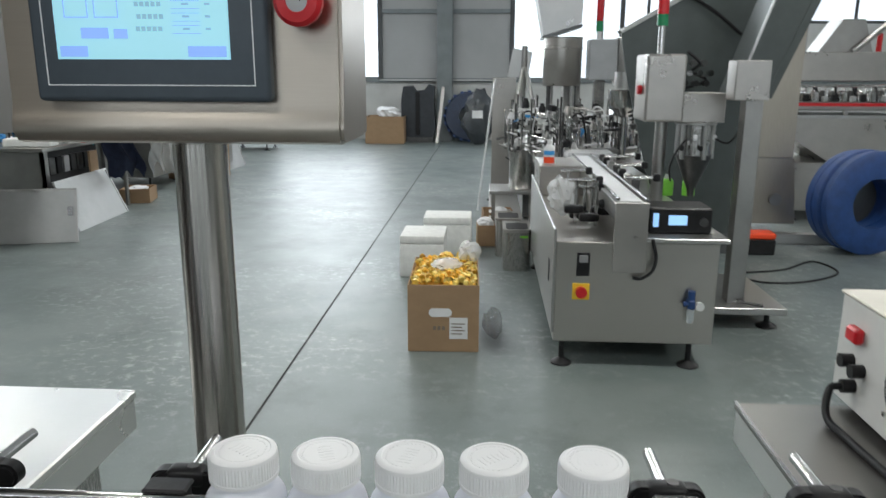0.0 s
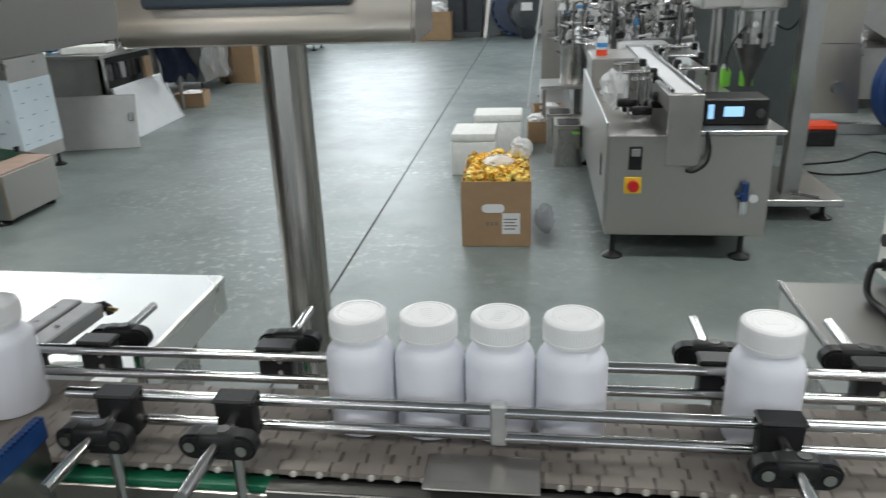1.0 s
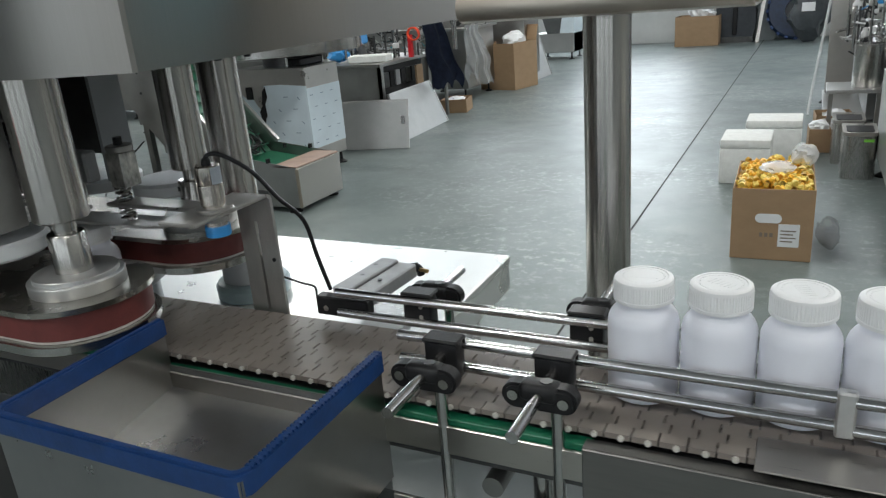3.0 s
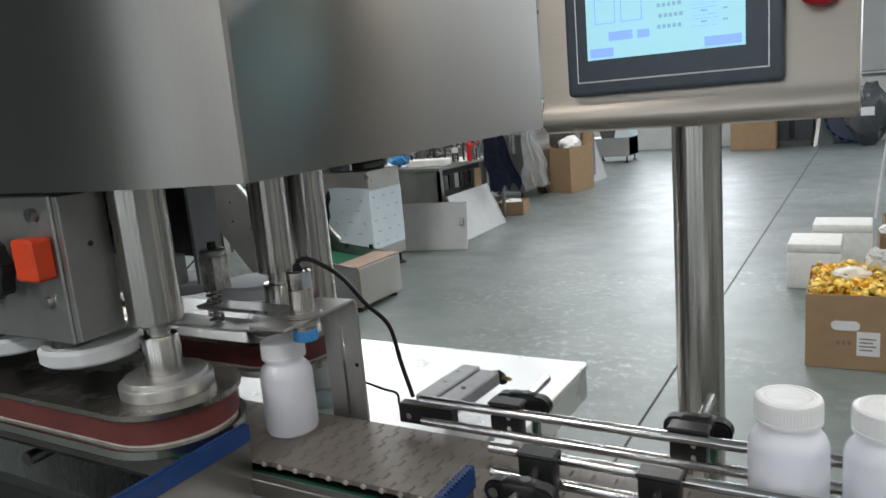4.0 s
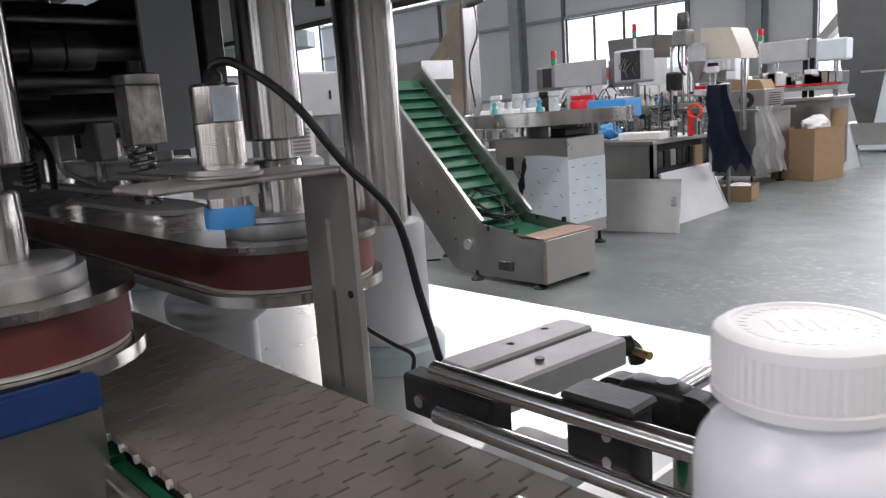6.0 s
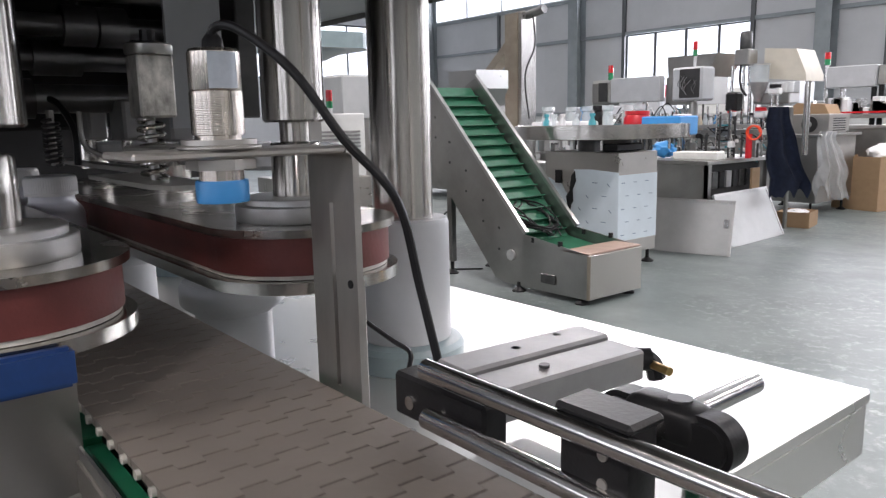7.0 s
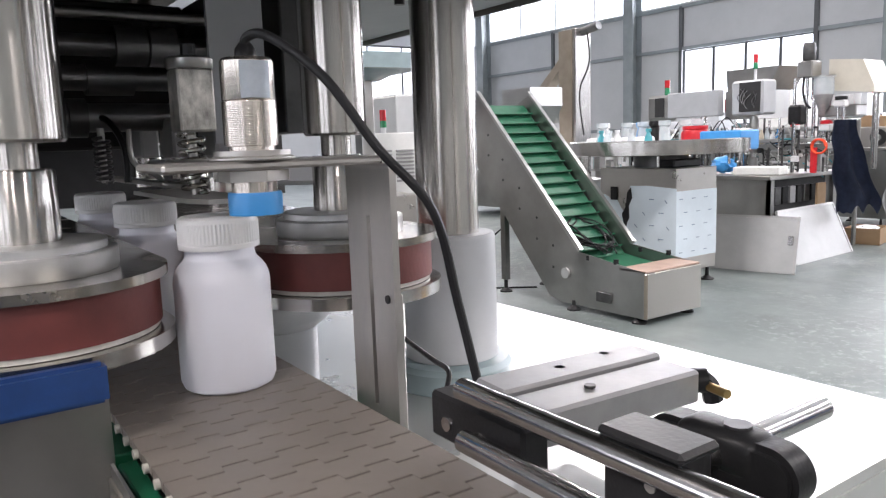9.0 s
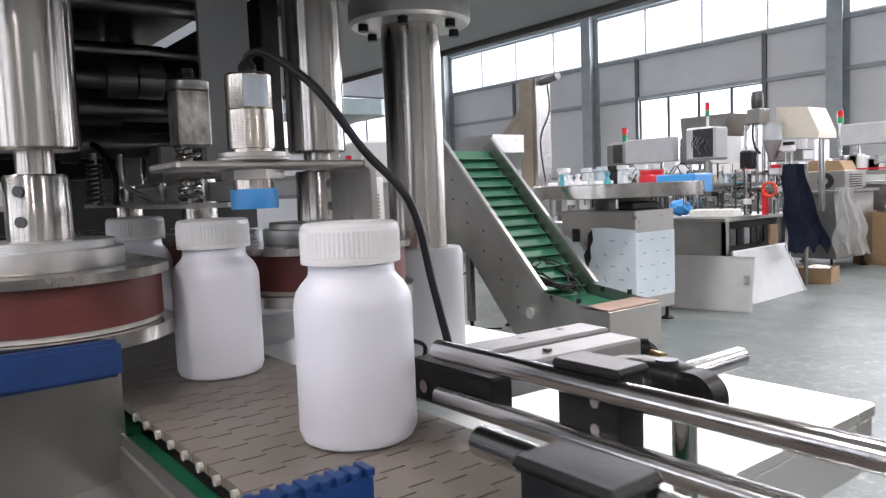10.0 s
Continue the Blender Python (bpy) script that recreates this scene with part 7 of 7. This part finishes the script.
part("body", prism([(-0.5, 2.5), (0.25, 2.5), (0.25, 1.34), (0.1, 0.45), (-0.13, 0.45), (-0.4, 1.34)], 0, 0.6, m=pose(0, 0.3, 0, 90)), M_SMOKE, gm)
part("feed_chute", prism([(-0.86, 1.78), (-0.5, 2.2), (-0.42, 2.05), (-0.8, 1.66)], 0, 0.3, m=pose(0, 0.2, 0, 90)), M_STEEL, gm)
part("stand", box(0.0, 0.36, -0.29, 0.29, 0.12, 1.2, 0.006), M_FILM, gm)
part("base", box(-0.4, 0.36, -0.3, 0.3, 0.12, 0.449, 0.006), M_SHEET, gm)
part("table", box(-0.1, 0.62, -0.32, 0.32, 1.205, 1.235), M_SHEET, gm)
for x in (-0.3, 0.3):
    foot(gm, x, -0.25, 0.12)
    foot(gm, x, 0.25, 0.12)
# second line behind the carton
l2 = thing("labelling_line", "blue-grey covered labelling line with posts", "machine", -4.0, 9.75, 0)
part("table", box(-0.6, 0.45, -0.2, 0.5, 0.9, 0.94, 0.004), M_SHEET, l2)
part("cabinet", box(-0.55, 0.4, -0.15, 0.45, 0.12, 0.899, 0.004), M_STEEL, l2)
for x in (-0.5, 0.35):
    foot(l2, x, -0.1)
part("cover_box", box(-0.46, 0.09, -0.1, 0.15, 1.38, 1.63, 0.008), M_GREYPAINT, l2, "blue-grey cover box")
part("clear_unit", box(0.2, 0.53, -0.1, 0.15, 1.35, 1.6, 0.02), M_FILM, l2)
part("link_box", box(0.092, 0.198, -0.05, 0.1, 1.4, 1.62, 0.01), M_STEEL, l2)
for x in (-0.3, 0.05, 0.13, 0.4):
    part("post", rod((x, 0.0, 0.94), (x, 0.0, 1.4), 0.03), M_BLACK if 0 < x < 0.2 else M_CHROME, l2)
part("beacon_green", rod((-0.5, 0.0, 1.66), (-0.5, 0.0, 1.73), 0.035), M_LAMPGREEN, l2)
part("beacon_red", rod((-0.5, 0.0, 1.731), (-0.5, 0.0, 1.81), 0.035), M_LAMPRED, l2)
part("beacon_stem", rod((-0.5, 0.0, 0.94), (-0.5, 0.0, 1.66), 0.02), M_CHROME, l2)
part("red_strip", box(-0.6, 0.5, -0.22, -0.205, 1.08, 1.1), M_RED, l2)
part("strip_bed", box(-0.6, 0.5, -0.2, 0.1, 1.02, 1.07, 0.005), M_SHEET, l2)
rnd = random.Random(77)
for k in range(30):
    x, s = rnd.uniform(-0.6, 0.5), rnd.uniform(0.02, 0.05)
    part("fitting", box(x - s, x + s, -0.15, 0.05, 1.07, 1.07 + rnd.uniform(0.05, 0.2), 0.005), rnd.choice((M_CHROME, M_STEEL, M_BLACK, M_NYLON)), l2)
# second row of machines behind
for k, (x, y, w, h) in enumerate(((-5.9, 9.9, 1.4, 1.3), (-7.2, 8.6, 1.2, 0.95), (-8.8, 7.4, 1.3, 1.0), (-6.2, 12.0, 1.6, 1.5), (-10.5, 6.2, 1.4, 0.9), (-8.0, 11.0, 1.6, 1.2))):
    q = thing("line_machine", "stainless production machine with fittings on top", "machine", x, y, 0, group="machines in the rear rows")
    part("cabinet", box(-w / 2, w / 2, -0.4, 0.4, 0.12, h * 0.62, 0.006), M_STEEL, q)
    part("top", box(-w / 2 - 0.05, w / 2 + 0.05, -0.45, 0.45, h * 0.62, h * 0.62 + 0.03), M_SHEET, q)
    part("cover", box(-w / 4, w / 4, -0.2, 0.3, h * 0.62 + 0.3, h * 0.62 + 0.65, 0.01), M_GREYPAINT if k % 2 else M_WHITE, q)
    part("column", rod((0, 0, h * 0.62), (0, 0, h * 0.62 + 0.3), 0.05), M_STEEL, q)
    part("beacon", rod((w / 4, 0, h * 0.62 + 0.65), (w / 4, 0, h * 0.62 + 0.85), 0.03), M_LAMPRED, q)
    for f in (-0.4, 0.4):
        foot(q, f * w, -0.35, 0.12)
    rnd = random.Random(20 + k)
    for j in range(22):
        px, py, pz = rnd.uniform(-w / 2, w / 2), rnd.uniform(-0.4, 0.2), h * 0.62 + rnd.uniform(0.05, 0.35)
        s = rnd.uniform(0.02, 0.06)
        part("fitting", box(px - s, px + s, py - s, py + s, h * 0.62 + 0.03, pz, 0.005), rnd.choice((M_CHROME, M_NYLON, M_BLACK, M_SHEET, M_TEAL, M_PAPER)), q)
# tall bucket elevator at the back
te = thing("bucket_elevator", "tall tan and steel bucket elevator with sloping chute", "elevator", -8.12, 8.18, 0)
part("tower", box(-0.17, 0.12, -0.15, 0.15, 0.05, 2.6, 0.005), M_BRUSH_Z, te)
part("tower_face", box(-0.20, 0.05, -0.17, -0.152, 0.9, 2.58), M_TAN, te, "tan sheet face")
part("head_motor", rod((0.1, 0, 2.55), (0.42, 0, 2.6), 0.06), M_SHAFTING, te)
part("chute", box(-0.06, 0.06, -0.1, 0.1, 0, 0.75, 0.004, m=pose(-0.76, 0, 1.72, 0, 50, 0)), M_TAN, te)
part("hopper", prism([(-0.35, 0.35), (0.35, 0.35), (0.15, 0.0), (-0.15, 0.0)], 0, 0.5, m=pose(-0.75, 0.25, 1.3, 90)), M_SHEET, te)
part("hopper_stand", box(-1.0, -0.5, -0.2, 0.2, 0, 1.3), M_STEEL, te)
part("cable", tube([(0.3, -0.1, 2.5), (0.35, -0.12, 2.1), (0.2, -0.16, 1.7), (0.28, -0.16, 1.1)], 0.012, 6), M_BLACK, te)

# machines behind the lifting columns
bf = thing("bowl_feeder", "blue-grey feeder pan on a steel column", "machine", -4.75, 2.78, 0)
part("pan", prism([(-0.30, -0.42), (0.16, -0.42), (0.27, -0.3), (0.33, 0.22), (0.24, 0.34), (-0.22, 0.34), (-0.3, 0.2)], 1.56, 1.66), M_COLLAR, bf, "blue-grey painted pan")
part("pan_skirt", rod((0, 0, 1.50), (0, 0, 1.56), 0.12, 0.26, seg=28), M_COLLAR, bf)
part("column", box(-0.05, 0.05, -0.05, 0.05, 0.12, 1.50, 0.004), M_STEEL, bf)
part("cabinet", box(-0.28, 0.28, -0.28, 0.28, 0.12, 0.74, 0.006), M_SATIN, bf)
for x in (-0.23, 0.23):
    for y in (-0.23, 0.23):
        foot(bf, x, y, 0.12)
lv = thing("louvred_cabinet", "white electric cabinet with louvres and a signal light", "cabinet", -5.28, 3.2, 0)
part("case", box(-0.2, 0.2, -0.26, 0.22, 0.62, 1.16, 0.006), M_WHITE, lv)
part("stand", box(-0.18, 0.18, -0.22, 0.2, 0.02, 0.619), M_STEEL, lv)
for k in range(9):
    part("louvre", box(0.2005, 0.212, -0.18, -0.02, 1.02 - 0.028 * k, 1.034 - 0.028 * k, 0.001), M_SENSOR, lv)
    part("louvre", box(0.2005, 0.212, 0.02, 0.17, 1.02 - 0.028 * k, 1.034 - 0.028 * k, 0.001), M_SENSOR, lv)
part("signal_stem", rod((0.15, -0.05, 1.16), (0.15, -0.05, 1.20), 0.02), M_NYLON, lv)
part("signal_green", rod((0.15, -0.05, 1.20), (0.15, -0.05, 1.25), 0.024), M_LAMPGREEN, lv)
part("signal_red", rod((0.15, -0.05, 1.251), (0.15, -0.05, 1.33), 0.024), M_LAMPRED, lv)
sc = thing("screen_cabinet", "grey steel cabinet on a tall stand", "cabinet", -5.7, 3.78, 0)
part("case", box(-0.25, 0.22, -0.3, 0.2, 1.12, 1.46, 0.006), M_DOORSHEET, sc)
part("stand", box(-0.1, 0.1, -0.1, 0.1, 0.0, 1.119), M_SATIN, sc)
part("latch", box(0.2205, 0.228, 0.08, 0.10, 1.25, 1.32, 0.001), M_BLACK, sc)
part("cup_row", box(-0.2, 0.2, -0.28, 0.18, 1.461, 1.475), M_NYLON, sc)
lc2 = thing("side_conveyor", "low pale conveyor with white belt on steel legs", "conveyor", -5.35, 5.2, 0, -12)
part("bed", box(-0.55, 0.6, -0.16, 0.16, 0.62, 0.70, 0.006), M_SHEET, lc2)
part("belt", box(-0.55, 0.6, -0.13, 0.13, 0.701, 0.715, 0.003), M_NYLON, lc2)
part("lower_tray", box(-0.5, 0.58, -0.18, 0.18, 0.42, 0.45, 0.004), M_SHEET, lc2)
for x in (-0.48, 0.5):
    for y in (-0.13, 0.13):
        part("leg", rod((x, y, 0.0), (x, y, 0.62), 0.018, seg=12), M_STEEL, lc2)
for k in range(4):
    part("rail_post", rod((-0.4 + 0.3 * k, -0.17, 0.66), (-0.4 + 0.3 * k, -0.17, 0.80), 0.008, seg=8), M_CHROME, lc2)
part("side_rail", rod((-0.55, -0.17, 0.78), (0.6, -0.17, 0.78), 0.008, seg=10), M_CHROME, lc2)
fh = thing("feed_hopper", "pale sheet-metal feed hopper on a steel frame", "hopper", -6.95, 6.3, 0)
part("hopper", prism([(-0.3, 1.66), (0.2, 1.66), (0.2, 1.45), (0.02, 1.2), (-0.12, 1.2), (-0.3, 1.45)], 0, 0.5, m=pose(0, 0.25, 0, 90)), M_SHEET, fh)
part("frame", box(-0.25, 0.15, -0.2, 0.2, 0.1, 1.19, 0.004), M_STEEL, fh)
for x in (-0.2, 0.1):
    foot(fh, x, -0.15, 0.1)
    foot(fh, x, 0.15, 0.1)

# ---- chain links ----
PITCH, SPEED = 0.0254, 0.208
chain = thing("conveyor_chain", "brown plastic slat chain with pale pins", "conveyor chain", 0, 0, BELT)
H, A, G, N = PITCH / 2, 0.0036, 0.0009, 9


def crenel(x, y0, y1, sign, up):
    out = []
    for k in range(N):
        a, b = y0 + (y1 - y0) * k / N, y0 + (y1 - y0) * (k + 1) / N
        xx = x + (A if k % 2 else -A)
        out += [(xx, a + (0.0003 if up else -0.0003)), (xx, b - (0.0003 if up else -0.0003))]
    return out


poly = crenel(H - G, NEAR, FAR, 1, True) + crenel(-H + G, FAR, NEAR, -1, False)
link = part("chain_link", prism(poly, -0.006, 0.0), M_BELT, chain, smooth=False)
link.matrix_basis = pose(-5.4, 0, 0)
pin = part("pin", rod((0, NEAR - 0.0025, -0.0036), (0, NEAR + 0.002, -0.0036), 0.003, seg=10), M_PINS, chain, "pale round pin end")
pin.matrix_basis = pose(-5.4, 0, 0)
for k in range(1, 282):
    x = -5.4 + PITCH * k
    share(link, pose(x, 0, 0), chain)
    if -2.9 < x < 0.7:
        share(pin, pose(x, 0, 0), chain)


# ---- what moves ----
def motions():
    walk(chain, [(0.0, pose(0, 0, BELT)), (5.0, pose(5 * SPEED, 0, BELT)), (10.0, pose(10 * SPEED, 0, BELT))])
    steps = [0.25 * k for k in range(41)]
    # the queue that creeps along, bottle by bottle, and is drawn off at its head
    creep = 0.0162

    def queue_place(k, t):
        """Place of the k-th bottle of the queue: creeping, then drawn off past the head."""
        x = 0.010 - 0.071 * k + creep * t
        if x > 0.045:
            x = 0.045 + (x - 0.045) / creep * 0.118
        return x
    def surge(t):
        """The queue is let forward by half a bottle shortly after the fourth second."""
        marks = ((3.3, 0.0), (3.6, 0.006), (4.0, 0.013), (4.25, 0.030), (4.4, 0.040), (4.6, 0.042), (10.0, 0.042))
        for (a, va), (b, vb) in zip(marks, marks[1:]):
            if t <= b:
                return va + (vb - va) * max(0.0, t - a) / (b - a)
        return 0.042
    fine = sorted(steps + [3.6, 3.9, 4.1, 4.2, 4.3, 4.4, 4.6])
    rows = {0: [(t, 0.092 + 0.118 * t) for t in steps]}
    for k in range(4):
        rows[k + 1] = [(t, queue_place(k, t) + 1.6 * surge(t)) for t in fine]

    def arriving(x5, t5, k):
        return [(t, min(x5 + 0.207 * (t - t5), queue_place(k, t) - 0.001 + surge(t))) for t in fine]
    rows[5] = arriving(-0.382, 2.0, 4)
    rows[6] = arriving(-0.604, 5.0, 5)
    rows[7] = [(t, -0.652 + 0.218 * (t - 10)) for t in steps]
    rows[8] = [(t, -0.873 + 0.218 * (t - 10)) for t in steps]
    rows[9] = [(t, -1.10 + 0.218 * (t - 10)) for t in steps]
    for k, b in enumerate(BOTTLES):
        walk(b, [(t, pose(x, CY, BELT, 0, 0, 37 * k)) for t, x in rows[k]])
    # gripper shafts turn with their belts
    for k, sh in enumerate(SHAFTS):
        x, y = sh.matrix_basis.translation[:2]
        turn = 136 * (1 if y < CY else -1)
        walk(sh, [(t, pose(x, y, 0, 0, 0, -20 + turn * (t - 7.5))) for t in steps])


motions()
